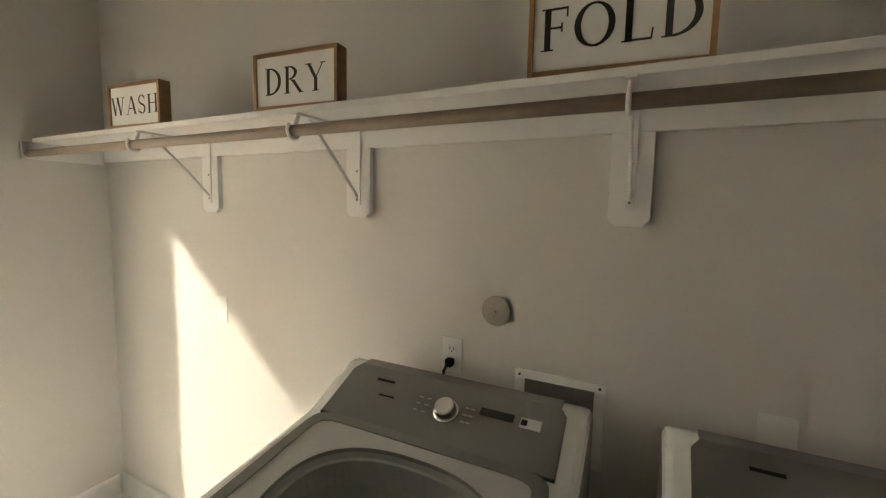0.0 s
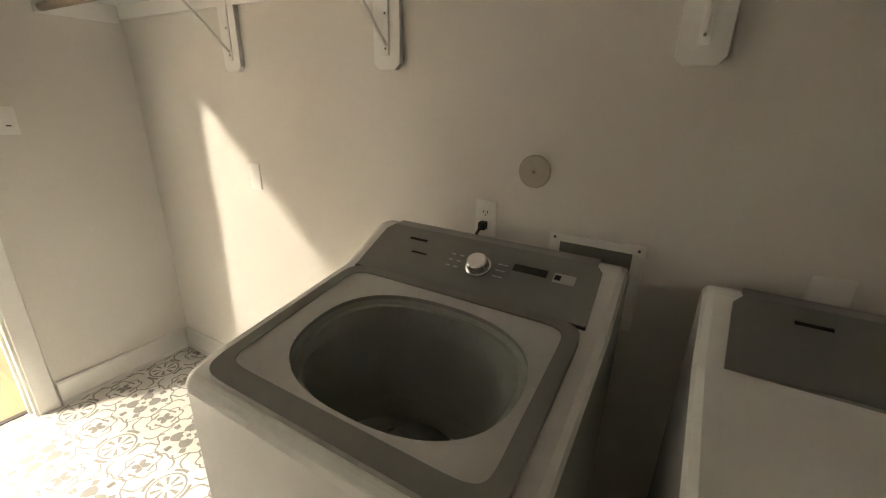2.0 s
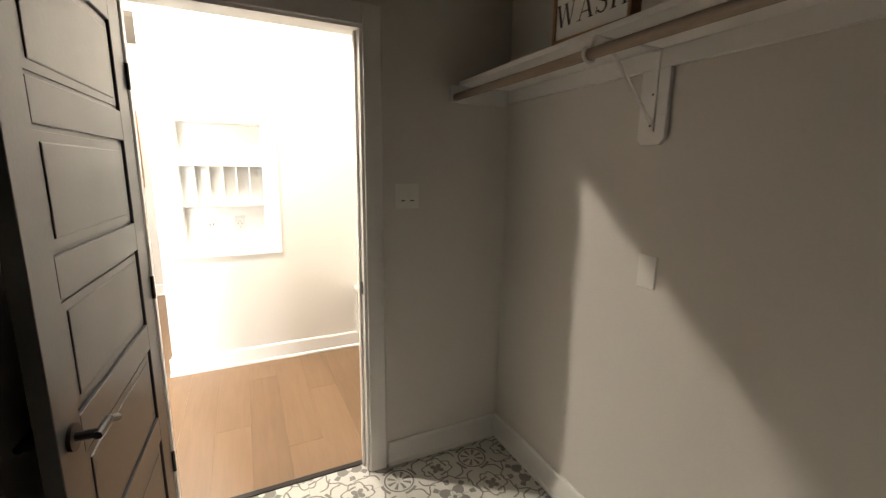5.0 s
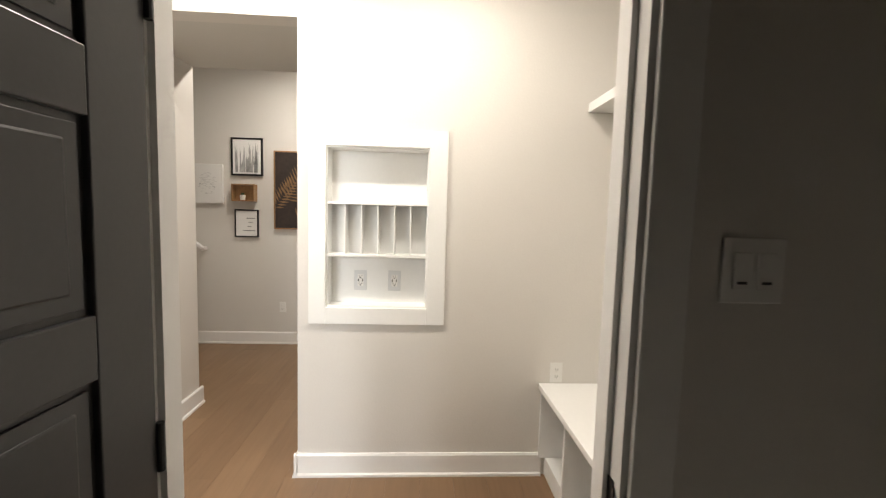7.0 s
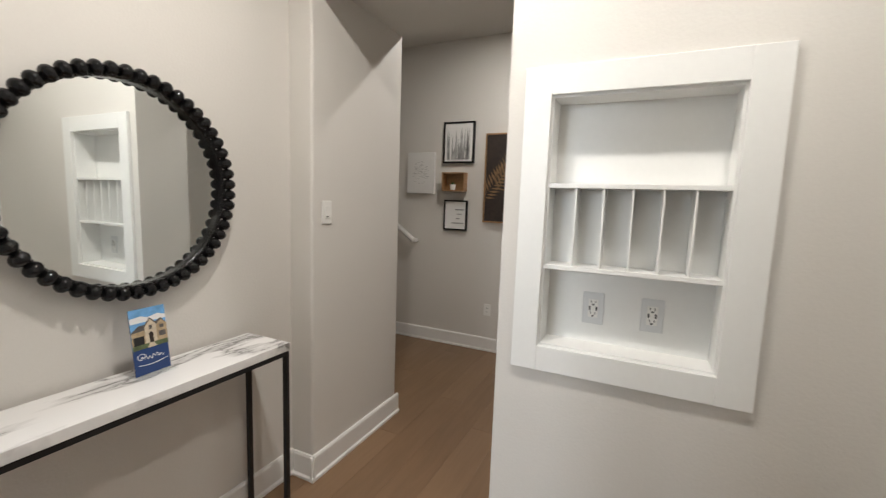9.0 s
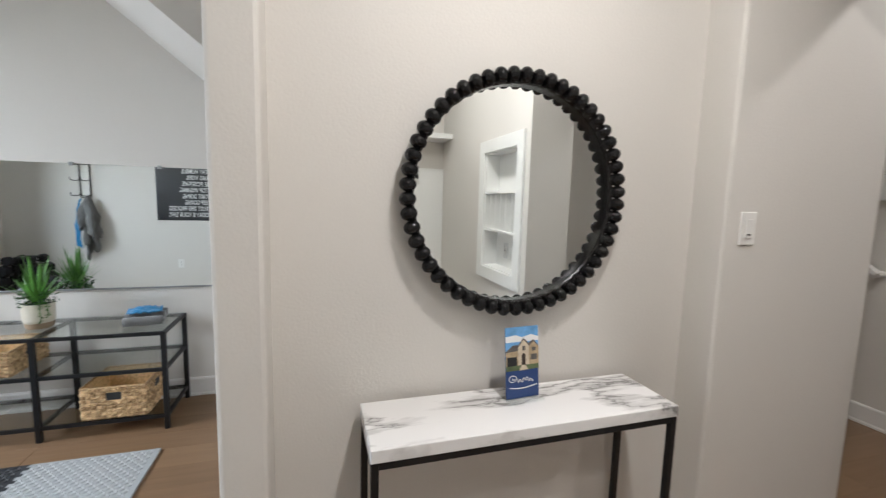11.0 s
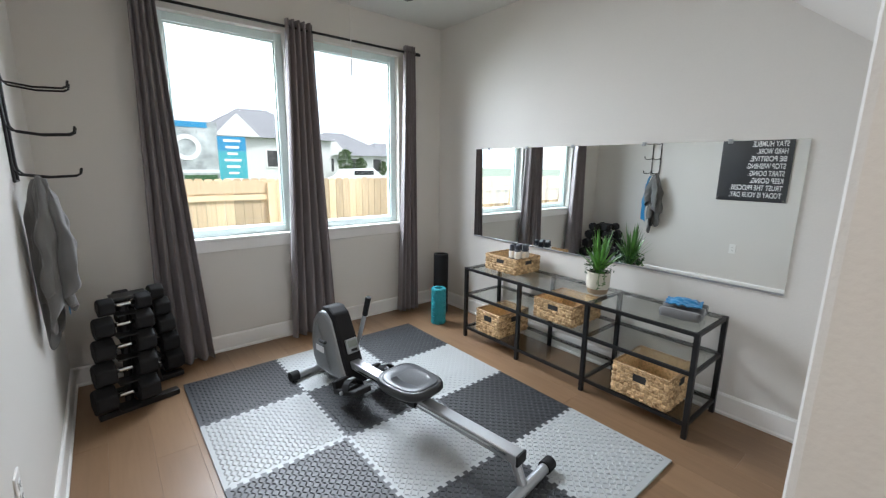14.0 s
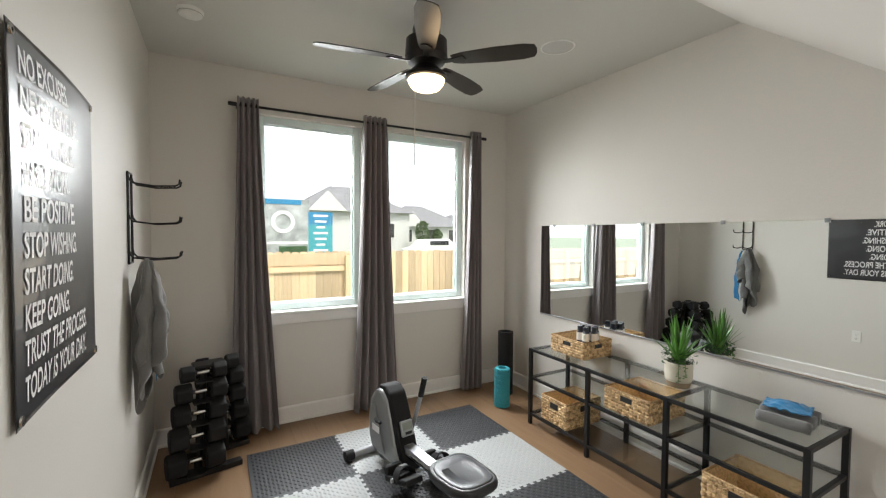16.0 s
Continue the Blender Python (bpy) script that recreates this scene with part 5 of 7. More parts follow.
rodg = base_at("curtain_rod", pose(0, GY0 + 0.085, 2.545), "thin black curtain rod across both windows", "curtain rod")
part("pole", tube(bmesh.new(), [(0.55, 0, 0), (-1.70, 0, 0)], 0.010, 12), M_BLACK, rodg, smooth=True)
for x in (0.565, -1.715):
    part("finial", lathe(bmesh.new(), [(0.0, -0.03), (0.014, -0.028), (0.016, 0.0), (0.014, 0.028), (0.0, 0.03)], 14, pose(x, 0, 0, 0, 90, 0)), M_BLACK, rodg)
for x in (0.53, -0.58, -1.69):
    part("bracket", boxes((x - 0.008, x + 0.008, -0.085, 0.006, -0.012, 0.012), bevel=0.003), M_BLACK, rodg)


def curtain(xt0, xt1, xb0, xb1, folds, seed, zb=0.012):
    ob = base_at("curtain", pose(0, GY0 + 0.085, 0), "long grey curtain panel hanging in folds from the rod", "curtain", "gym window curtains")
    rnd = random.Random(seed)
    nu, nv = folds * 14, 40
    ph = rnd.uniform(0, 6.28)
    bm = bmesh.new()
    rows = []
    for j in range(nv + 1):
        v = j / nv
        z = 2.60 + (zb - 2.60) * v
        spread = v ** 1.3
        row = []
        for i in range(nu + 1):
            u = i / nu
            x = (xt0 + (xt1 - xt0) * u) * (1 - spread) + (xb0 + (xb1 - xb0) * u) * spread
            amp = 0.030 + 0.020 * v
            y = amp * math.sin(2 * math.pi * folds * u + ph) + 0.012 * v * math.sin(2 * math.pi * folds * 0.5 * u + 1.7 * v + ph) + 0.004 * noise.noise((u * 9, v * 7, seed))
            x += 0.006 * math.sin(3.0 * v + u * 9 + seed) * v
            row.append(bm.verts.new((x, y + 0.005, z)))
        rows.append(row)
    for a, b in zip(rows, rows[1:]):
        for i in range(nu):
            bm.faces.new((a[i], a[i + 1], b[i + 1], b[i]))
    cloth = part("cloth", bm, M_CURTAIN, ob, smooth=True)
    sol = cloth.modifiers.new("thickness", "SOLIDIFY")
    sol.thickness = 0.003
    for k in range(folds):
        u = (k + 0.5) / folds
        x = xt0 + (xt1 - xt0) * u
        part("grommet", lathe(bmesh.new(), [(0.014, -0.004), (0.022, -0.004), (0.022, 0.004), (0.014, 0.004), (0.014, -0.004)], 16, pose(x, 0.0, 2.545, 0, 70, 0)), M_BLACK, ob)


curtain(0.53, 0.385, 0.605, 0.25, 4, 1)
curtain(-0.455, -0.675, -0.36, -0.80, 5, 2)
curtain(-1.555, -1.665, -1.47, -1.69, 4, 3)

gm = base_at("wall_mirror", pose(GX0, 0, 0), "long frameless wall mirror above the shelf unit", "mirror")
part("glass", boxes((0.002, 0.008, -3.622, -1.14, 0.828, 1.662), bevel=0.001), M_MIRROR, gm)
part("bottom_channel", boxes((0.0, 0.014, -3.622, -1.14, 0.818, 0.8285), bevel=0.001), M_STEELGREY, gm)
for y in (-3.45, -3.0, -2.55, -2.0, -1.5):
    part("clip", boxes((0.0, 0.014, y - 0.012, y + 0.012, 1.648, 1.672), bevel=0.002), M_STEELGREY, gm)

# ---- ceiling fan ----
def ceiling_fan():
    ob = base_at("ceiling_fan", pose(-0.45, -2.89, CEIL), "dark five-blade ceiling fan with a glowing glass bowl lamp", "ceiling fan")
    part("motor", lathe(bmesh.new(), [(0.0, 0.0), (0.075, 0.0), (0.085, -0.03), (0.085, -0.07), (0.125, -0.10), (0.13, -0.20), (0.11, -0.235), (0.07, -0.25), (0.0, -0.25)], 40), M_BRONZE, ob, smooth=False)
    part("light_collar", lathe(bmesh.new(), [(0.06, -0.25), (0.10, -0.285), (0.125, -0.31), (0.127, -0.33), (0.11, -0.335), (0.0, -0.335)], 40), M_BRONZE, ob)
    part("lamp_bowl", lathe(bmesh.new(), [(0.112, -0.335), (0.105, -0.36), (0.085, -0.385), (0.045, -0.402), (0.0, -0.406)], 40), M_FROST, ob, "glowing frosted glass bowl", smooth=True)
    me1 = me2 = None
    for k in range(5):
        m = Matrix.Rotation(radians(72 * k - 8), 4, "Z")
        bm = bmesh.new()
        outline = [(0.16, -0.035), (0.22, -0.05), (0.42, -0.066), (0.58, -0.066), (0.645, -0.052), (0.66, -0.02), (0.66, 0.02), (0.645, 0.052), (0.58, 0.066), (0.42, 0.066), (0.22, 0.05), (0.16, 0.035)]
        prism(bm, outline, "z", -0.003, 0.003, m=pose(0, 0, -0.225, -13, 0, 0))
        bl = part("blade", bm, M_FANBLADE, ob)
        bl.matrix_basis = m
        bm = bmesh.new()
        prism(bm, [(0.10, -0.02), (0.17, -0.016), (0.23, -0.034), (0.25, 0.0), (0.23, 0.034), (0.17, 0.016), (0.10, 0.02)], "z", -0.011, -0.004, bevel=0.002, m=pose(0, 0, -0.225, -13, 0, 0))
        part("blade_iron", bm, M_BRONZE, bl)
    part("pull_chain", tube(bmesh.new(), [(0.10, 0.055, -0.33), (0.102, 0.058, -0.60), (0.102, 0.058, -0.87)], 0.0028, 6), M_BEADWHITE, ob, "pale pull cord")


ceiling_fan()
lamp("fan_lamp", "POINT", pose(-0.45, -2.89, CEIL - 0.46), 1.6, (1.0, 0.66, 0.36), size=0.07)
sm = base_at("smoke_detector", pose(0.80, -3.42, CEIL), "round white smoke detector on the ceiling", "smoke detector")
part("body", lathe(bmesh.new(), [(0.068, 0.0), (0.068, -0.012), (0.058, -0.03), (0.03, -0.036), (0, -0.036)], 32), M_PLATE, sm)
part("vent", lathe(bmesh.new(), [(0.0625, -0.018), (0.0645, -0.021), (0.0615, -0.024)], 32), M_LID_FRAME, sm)
sp = base_at("ceiling_speaker", pose(-1.36, -2.72, CEIL), "round white flush ceiling speaker grille", "speaker")
part("rim", lathe(bmesh.new(), [(0.115, 0), (0.113, -0.006), (0.105, -0.007), (0.103, -0.003)], 40), M_PLATE, sp)
part("grille", lathe(bmesh.new(), [(0.103, -0.004), (0.0, -0.005)], 40), surface("speaker_mesh", (0.55, 0.54, 0.52), 0.7, fine=600, bump=0.6), sp)

# ---- banner ----
def banner():
    y0, y1, z0, z1 = -2.525, -1.825, 1.128, 2.032
    ob = base_at("wall_banner", pose(GX1, (y0 + y1) / 2, (z0 + z1) / 2), "black glossy vinyl banner with white gym mottoes", "banner")
    w, h = (y1 - y0) / 2, (z1 - z0) / 2

    def bulge(a, c):
        return 0.010 + 0.016 * (1 - (a / w) ** 2) * (1 - (c / h) ** 2) + 0.006 * math.sin(5 * c + 2 * a) * (1 - (a / w) ** 2) + 0.010 * max(0, c / h - 0.55) * (1 - abs(a / w))

    n = 64
    bm = bmesh.new()
    g = [[bm.verts.new((-bulge(-w + 2 * w * i / n, -h + 2 * h * j / n), -w + 2 * w * i / n, -h + 2 * h * j / n)) for i in range(n + 1)] for j in range(n + 1)]
    for j in range(n):
        for i in range(n):
            bm.faces.new((g[j][i], g[j + 1][i], g[j + 1][i + 1], g[j][i + 1]))
    sheet = part("vinyl", bm, surface("black_vinyl_sheet", (0.014, 0.015, 0.02), 0.36, vary=0.08, scale=3, fine=20, bump=0.01, spec=0.9, coat=0.3), ob, smooth=True)
    sol = sheet.modifiers.new("thickness", "SOLIDIFY")
    sol.thickness, sol.offset = 0.001, -1
    lines = ["NO EXCUSES.", "NEVER GIVE UP.", "STAY HUMBLE.", "HARD WORK.", "BE POSITIVE.", "STOP WISHING.", "START DOING.", "KEEP GOING.", "TRUST THE PROCESS.", "TODAY IS YOUR DAY."]
    for k, ln in enumerate(lines):
        z = h - 0.075 - k * (2 * h - 0.15) / (len(lines) - 1)
        # letters narrowed, left edge towards +y as one reads it
        t = text_mesh("motto", ln, 0.084, M_INKWHITE, ob, Matrix.Identity(4), align="LEFT", depth=0.0, width=0.0285 * len(ln), bold=0.0016)
        for v in t.data.vertices:
            yy, zz = w - 0.05 - v.co.x, z + v.co.y
            v.co = (-bulge(yy, zz) - 0.0022, yy, zz)
    for a in (-1, 1):
        for c in (-1, 1):
            part("grommet", lathe(bmesh.new(), [(0.005, 0), (0.013, 0.0), (0.012, 0.004), (0.005, 0.004)], 16, pose(-0.0125, a * (w - 0.02), c * (h - 0.02), 0, -90, 0)), M_CHROME, ob, "brass-ringed eyelet")


banner()

# ---- wall rack with a towel ----
rack = base_at("wall_rack", pose(GX1, -3.31, 1.66), "black wire wall rack with three tiers of hooks", "rack")
for y in (0.055, -0.055):
    part("upright", tube(bmesh.new(), [(-0.008, y, 0.225), (-0.008, y, -0.25)], 0.006, 8), M_BLACK, rack)
for z in (0.225, -0.25):
    part("crossbar", tube(bmesh.new(), [(-0.008, 0.055, z), (-0.008, -0.055, z)], 0.005, 8), M_BLACK, rack)
for z in (0.17, -0.03, -0.22):
    for y in (0.055, -0.055):
        part("hook", tube(bmesh.new(), [(-0.008, y, z + 0.05), (-0.013, y, z + 0.02), (-0.03, y, z), (-0.12, y, z - 0.012), (-0.215, y, z - 0.006), (-0.232, y, z + 0.004), (-0.237, y, z + 0.03)], 0.005, 8), M_BLACK, rack)


def hung_towel():
    ob = base_at("hanging_towel", pose(GX1 - 0.09, -3.27, 1.415), "grey towel with a blue lining draped over the wall rack", "towel")

    def drape(name, mat, length, rx, ry, lobes, seed, dx=0.0, dy=0.0, a0=0.0, a1=6.2832):
        """Cloth gathered at the hook, falling in deep uneven folds to a ragged hem."""
        nu, nv = 96, 44
        bm = bmesh.new()
        rows = []
        for j in range(nv + 1):
            v = j / nv
            swell = 0.16 + 0.84 * min(1.0, v / 0.5) ** 0.75 - 0.22 * max(0.0, v - 0.5)
            row = []
            for i in range(nu + 1):
                a = a0 + (a1 - a0) * i / nu
                fold = 1 + (0.14 + 0.36 * v) * math.sin(lobes * a + seed + 1.4 * v) + 0.10 * v * math.sin((2 * lobes + 1) * a + 2 * seed)
                hem = 1 + 0.16 * math.sin(a + seed) + 0.07 * math.sin(3 * a + 2 * seed) + 0.03 * math.sin(7 * a)
                wob = 0.018 * noise.noise((math.cos(a) * 2, v * 5, seed + math.sin(a) * 2))
                x = dx + rx * swell * fold * math.cos(a) + wob
                y = dy + ry * swell * fold * math.sin(a) + wob
                row.append(bm.verts.new((min(x, 0.072), y, 0.02 * math.sin(a) * (1 - v) - v * length * hem)))
            rows.append(row)
        for p, q in zip(rows, rows[1:]):
            for i in range(nu):
                bm.faces.new((p[i], p[i + 1], q[i + 1], q[i]))
        t = part(name, bm, mat, ob, smooth=True)
        s = t.modifiers.new("thickness", "SOLIDIFY")
        s.thickness = 0.005

    drape("outer_fold", M_TOWEL, 0.47, 0.066, 0.095, 5, 0.6)
    drape("inner_fold", M_TOWEL, 0.66, 0.045, 0.062, 3, 2.1, 0.01, 0.01)
    drape("blue_lining", M_TOWELBLUE, 0.54, 0.05, 0.075, 3, 4.0, -0.006, -0.045, 4.0, 5.3)


hung_towel()

# ---- shelf unit ----
SHX0, SHX1 = -2.045, -1.592
legs_y = (-3.225, -2.625, -2.045, -1.385)
unit = base_at("shelf_unit", pose(0, 0, 0), "low black metal shelf unit with three glass shelves", "shelf unit")
q = 0.028
for y in legs_y:
    for x in (SHX0, SHX1 - q):
        part("leg", boxes((x, x + q, y - q / 2, y + q / 2, 0, 0.634), bevel=0.002), M_BLACK, unit)
for z in (0.622, 0.39, 0.085):
    for x in (SHX0 + 0.004, SHX1 - q + 0.004):
        part("long_rail", boxes((x, x + 0.02, legs_y[0] + q / 2, legs_y[-1] - q / 2, z - 0.011, z + 0.011), bevel=0.0015), M_BLACK, unit)
    for y in (legs_y[0], legs_y[2], legs_y[3]):
        part("cross_rail", boxes((SHX0 + q, SHX1 - q, y - 0.01, y + 0.01, z - 0.011, z + 0.011), bevel=0.0015), M_BLACK, unit)
    for a, b in ((legs_y[0], legs_y[1] + 0.29), (legs_y[1] + 0.295, legs_y[3])):
        part("glass_shelf", boxes((SHX0 + 0.008, SHX1 - 0.008, a + 0.006, b - 0.006, z + 0.0115, z + 0.0175), bevel=0.001), M_SHELFGLASS, unit, "clear glass shelf").visible_shadow = False


def basket(x, y, z, lx, ly, h, turn=0, label="open woven water-hyacinth basket on the shelf unit"):
    ob = base_at("basket", pose(x, y, z, 0, 0, turn), label, "basket", "woven baskets on the shelf unit")
    rnd = random.Random(int(abs(y) * 1000))

    def wall(name, a, b, n, hole=False):
        """A wall of plaited strands from a to b with outward normal n."""
        a, b, n = Vector((*a, 0)), Vector((*b, 0)), Vector((*n, 0))
        L = (b - a).length
        d = (b - a) / L
        cols, rows_ = max(5, int(L / 0.026)), max(4, int(h / 0.020))
        bm = bmesh.new()
        box(bm, 0, L, -0.004, 0.0, 0.002, h - 0.004)
        for j in range(rows_):
            zc = (j + 0.5) * h / rows_
            for i in range(cols):
                xc = (i + 0.5) * L / cols
                if hole and abs(xc - L / 2) < 0.045 and h * 0.58 < zc < h * 0.86:
                    continue
                out = 0.0075 if (i + j) % 2 else 0.002
                hw, hh = L / cols * 0.56, h / rows_ * 0.50
                k = rnd.uniform(-0.0025, 0.0025)
                p = [(xc - hw, out * 0.2, zc - hh + k), (xc + hw, out * 0.2, zc - hh - k), (xc + hw, out * 0.2, zc + hh - k), (xc - hw, out * 0.2, zc + hh + k)]
                t = [(xc - hw * 0.5, out + 0.004, zc - hh * 0.45 + k), (xc + hw * 0.5, out + 0.004, zc - hh * 0.45 - k), (xc + hw * 0.5, out + 0.0035, zc + hh * 0.45 - k), (xc - hw * 0.5, out + 0.0035, zc + hh * 0.45 + k)]
                pv, tv = [bm.verts.new(c) for c in p], [bm.verts.new(c) for c in t]
                bm.faces.new(tv)
                for s in range(4):
                    bm.faces.new((pv[s], pv[(s + 1) % 4], tv[(s + 1) % 4], tv[s]))
        m = Matrix(((d.x, n.x, 0, a.x), (d.y, n.y, 0, a.y), (0, 0, 1, 0), (0, 0, 0, 1)))
        bmesh.ops.transform(bm, matrix=m, verts=bm.verts)
        bmesh.ops.recalc_face_normals(bm, faces=bm.faces[:])
        w = part(name, bm, M_WEAVE, ob)
        if hole:
            # no hole is cut: a dark plate stands for the opening's shade
            bm = bmesh.new()
            box(bm, L / 2 - 0.042, L / 2 + 0.042, 0.0, 0.0025, h * 0.60, h * 0.84, bevel=0.001)
            bmesh.ops.transform(bm, matrix=m, verts=bm.verts)
            part("hand_hole", bm, M_SLOT, w)

    X, Y = lx / 2, ly / 2
    wall("front", (X, -Y), (X, Y), (1, 0), ly < lx * 1.3)
    wall("back", (-X, Y), (-X, -Y), (-1, 0))
    wall("side", (-X, -Y), (X, -Y), (0, -1))
    wall("side", (X, Y), (-X, Y), (0, 1), True)
    part("bottom", boxes((-X, X, -Y, Y, 0, 0.006)), M_WEAVE, ob)
    rim = bmesh.new()
    pts = [(X, -Y, h), (X, Y, h), (-X, Y, h), (-X, -Y, h)]
    for a, b in zip(pts, pts[1:] + pts[:1]):
        n = 12
        tube(rim, [Vector(a).lerp(Vector(b), k / n) + Vector((0, 0, 0.002 * (k % 2))) for k in range(n + 1)], 0.007, 7)
    part("rim", rim, M_WEAVE, ob)
    return ob


basket(-1.86, -2.93, 0.6395, 0.30, 0.34, 0.125)
basket(-1.80, -2.325, 0.4075, 0.36, 0.33, 0.145)
basket(-1.79, -2.955, 0.1025, 0.36, 0.27, 0.19)
basket(-1.79, -1.665, 0.1025, 0.36, 0.34, 0.195)


def bottle(x, y, z):
    ob = base_at("water_bottle", pose(x, y, z), "small dark bottle with a pale band standing in the basket", "bottle", "bottles in the basket")
    part("flask", lathe(bmesh.new(), [(0, 0), (0.024, 0), (0.026, 0.006), (0.026, 0.165), (0.018, 0.18), (0.016, 0.19), (0, 0.19)], 18), M_BOTTLE, ob, smooth=False)
    part("band", lathe(bmesh.new(), [(0.027, 0.10), (0.0275, 0.13), (0.027, 0.16)], 18), M_PLATE, ob)
    part("cap", lathe(bmesh.new(), [(0.021, 0.178), (0.021, 0.205), (0.017, 0.21), (0, 0.21)], 18), M_BOTTLE, ob)
    return ob


bt = bottle(-1.91, -2.90, 0.6455)
for dx, dy in ((0.0, 0.06), (0.0, -0.06), (0.058, 0.03), (0.058, -0.03), (-0.05, 0.03)):
    copy_thing(bt, pose(-1.91 + dx, -2.90 + dy, 0.6455))


def aloe():
    ob = base_at("potted_plant", pose(-1.84, -2.12, 0.6395), "spiky green aloe in a two-tone cream pot", "plant")
    part("pot", lathe(bmesh.new(), [(0.072, 0.035), (0.078, 0.05), (0.080, 0.15), (0.074, 0.152), (0.070, 0.14)], 36), M_POT, ob, "cream glazed pot", smooth=False)
    part("pot_foot", lathe(bmesh.new(), [(0, 0), (0.064, 0), (0.068, 0.01), (0.072, 0.035)], 36), M_POTBASE, ob, "bare clay foot")
    part("soil", lathe(bmesh.new(), [(0.071, 0.138), (0.03, 0.143), (0, 0.14)], 24), M_SOIL, ob)
    rnd = random.Random(12)
    for k in range(46):
        a = k * 2.399 + rnd.uniform(-0.2, 0.2)
        ring = k / 46
        L = rnd.uniform(0.20, 0.35) * (1 - 0.2 * ring)
        out = 0.035 + 0.12 * ring ** 1.5 + rnd.uniform(-0.015, 0.03)
        up = L * (1.05 - 0.35 * ring)
        c, s = math.cos(a), math.sin(a)
        n = 6
        bm = bmesh.new()
        rings = []
        for j in range(n + 1):
            t = j / n
            r = 0.012 + out * t ** 1.3
            z = 0.138 + up * (t - 0.12 * ring * t * t)
            wd = 0.0165 * (1 - t) ** 0.65 + 0.0006
            ctr = Vector((r * c, r * s, z))
            side = Vector((-s, c, 0))
            outv = Vector((c, s, 0.4)).normalized()
            rings.append([bm.verts.new(ctr + side * wd), bm.verts.new(ctr - outv * wd * 0.05), bm.verts.new(ctr - side * wd), bm.verts.new(ctr + outv * wd * 0.45)])
        for p0, p1 in zip(rings, rings[1:]):
            for m in range(4):
                bm.faces.new((p0[m], p0[(m + 1) % 4], p1[(m + 1) % 4], p1[m]))
        part("leaf", bm, M_LEAF, ob, smooth=True)
    bm = bmesh.new()
    for k in range(170):
        a, r = rnd.uniform(0, 6.28), rnd.uniform(0.02, 0.10)
        z = 0.145 + rnd.uniform(0, 0.085)
        c = Vector((r * math.cos(a), r * math.sin(a), z))
        d = Vector((rnd.uniform(-1, 1), rnd.uniform(-1, 1), rnd.uniform(-0.3, 0.8))).normalized() * 0.016
        e = d.orthogonal().normalized() * 0.007
        bm.faces.new([bm.verts.new(p) for p in (c - d, c + e, c + d, c - e)])
    part("small_leaves", bm, M_LEAFDARK, ob)
    # two sprigs trailing over the rim
    for turn, drop in ((0.55, 0.105), (0.95, 0.07)):
        bm = bmesh.new()
        path = [Vector((math.cos(turn) * r, math.sin(turn) * r, z)) for r, z in ((0.05, 0.150), (0.080, 0.163), (0.091, 0.145), (0.090, 0.145 - drop * 0.6), (0.087, 0.145 - drop))]
        tube(bm, path, 0.0016, 6)
        for k in range(34):
            f = k / 33 * (len(path) - 1.001)
            c = path[int(f)].lerp(path[int(f) + 1], f % 1)
            d = Vector((rnd.uniform(-0.4, 1), rnd.uniform(-1, 1), rnd.uniform(-0.8, 0.6))).normalized() * 0.010
            e = d.orthogonal().normalized() * 0.005
            c = c + d * 0.9
            bm.faces.new([bm.verts.new(p) for p in (c - d, c + e, c + d, c - e)])
        part("trailing_sprig", bm, M_LEAF, ob)


aloe()


def folded_towels():
    ob = base_at("folded_towel", pose(-1.83, -1.545, 0.6395, 0, 0, 8), "rolled grey towel on the glass shelf", "towel")
    for k, (x, r) in enumerate(((-0.06, 0.036), (0.022, 0.037), (0.10, 0.030))):
        bm = bmesh.new()
        pts = [(x + 0.004 * math.sin(k + 5 * t), -0.105 + 0.21 * t, r + 0.002 * math.sin(9 * t)) for t in [i / 10 for i in range(11)]]
        tube(bm, pts, r, 20, radii=[r * (0.92 + 0.08 * math.sin(math.pi * i / 10)) for i in range(11)])
        part("roll", bm, M_TOWEL, ob, smooth=True)
    part("spiral", tube(bmesh.new(), [(0.10 + 0.018 * math.cos(a) * (1 - a / 14), 0.106, 0.03 + 0.018 * math.sin(a) * (1 - a / 14)) for a in [i * 0.5 for i in range(24)]], 0.0025, 6), M_TOWEL, ob)
    ob2 = base_at("gym_cloth", pose(-1.83, -1.55, 0.711, 0, 0, 15), "crumpled bright blue cloth lying on the grey towels", "cloth")
    n = 26
    bm = bmesh.new()
    g = []
    for j in range(n + 1):
        row = []
        for i in range(n + 1):
            u, v = i / n * 2 - 1, j / n * 2 - 1
            d = math.sqrt(u * u + v * v)
            z = 0.030 * max(0, 1 - d) + 0.024 * abs(noise.noise((u * 2.6 + 3, v * 2.6, 1.0))) + 0.004
            row.append(bm.verts.new((u * 0.085 * (1 - 0.1 * v * v), v * 0.095, z)))
        g.append(row)
    for j in range(n):
        for i in range(n):
            bm.faces.new((g[j][i], g[j][i + 1], g[j + 1][i + 1], g[j + 1][i]))
    c = part("cloth", bm, M_TOWELBLUE, ob2, smooth=True)
    s = c.modifiers.new("thickness", "SOLIDIFY")
    s.thickness, s.offset = 0.004, -1


folded_towels()


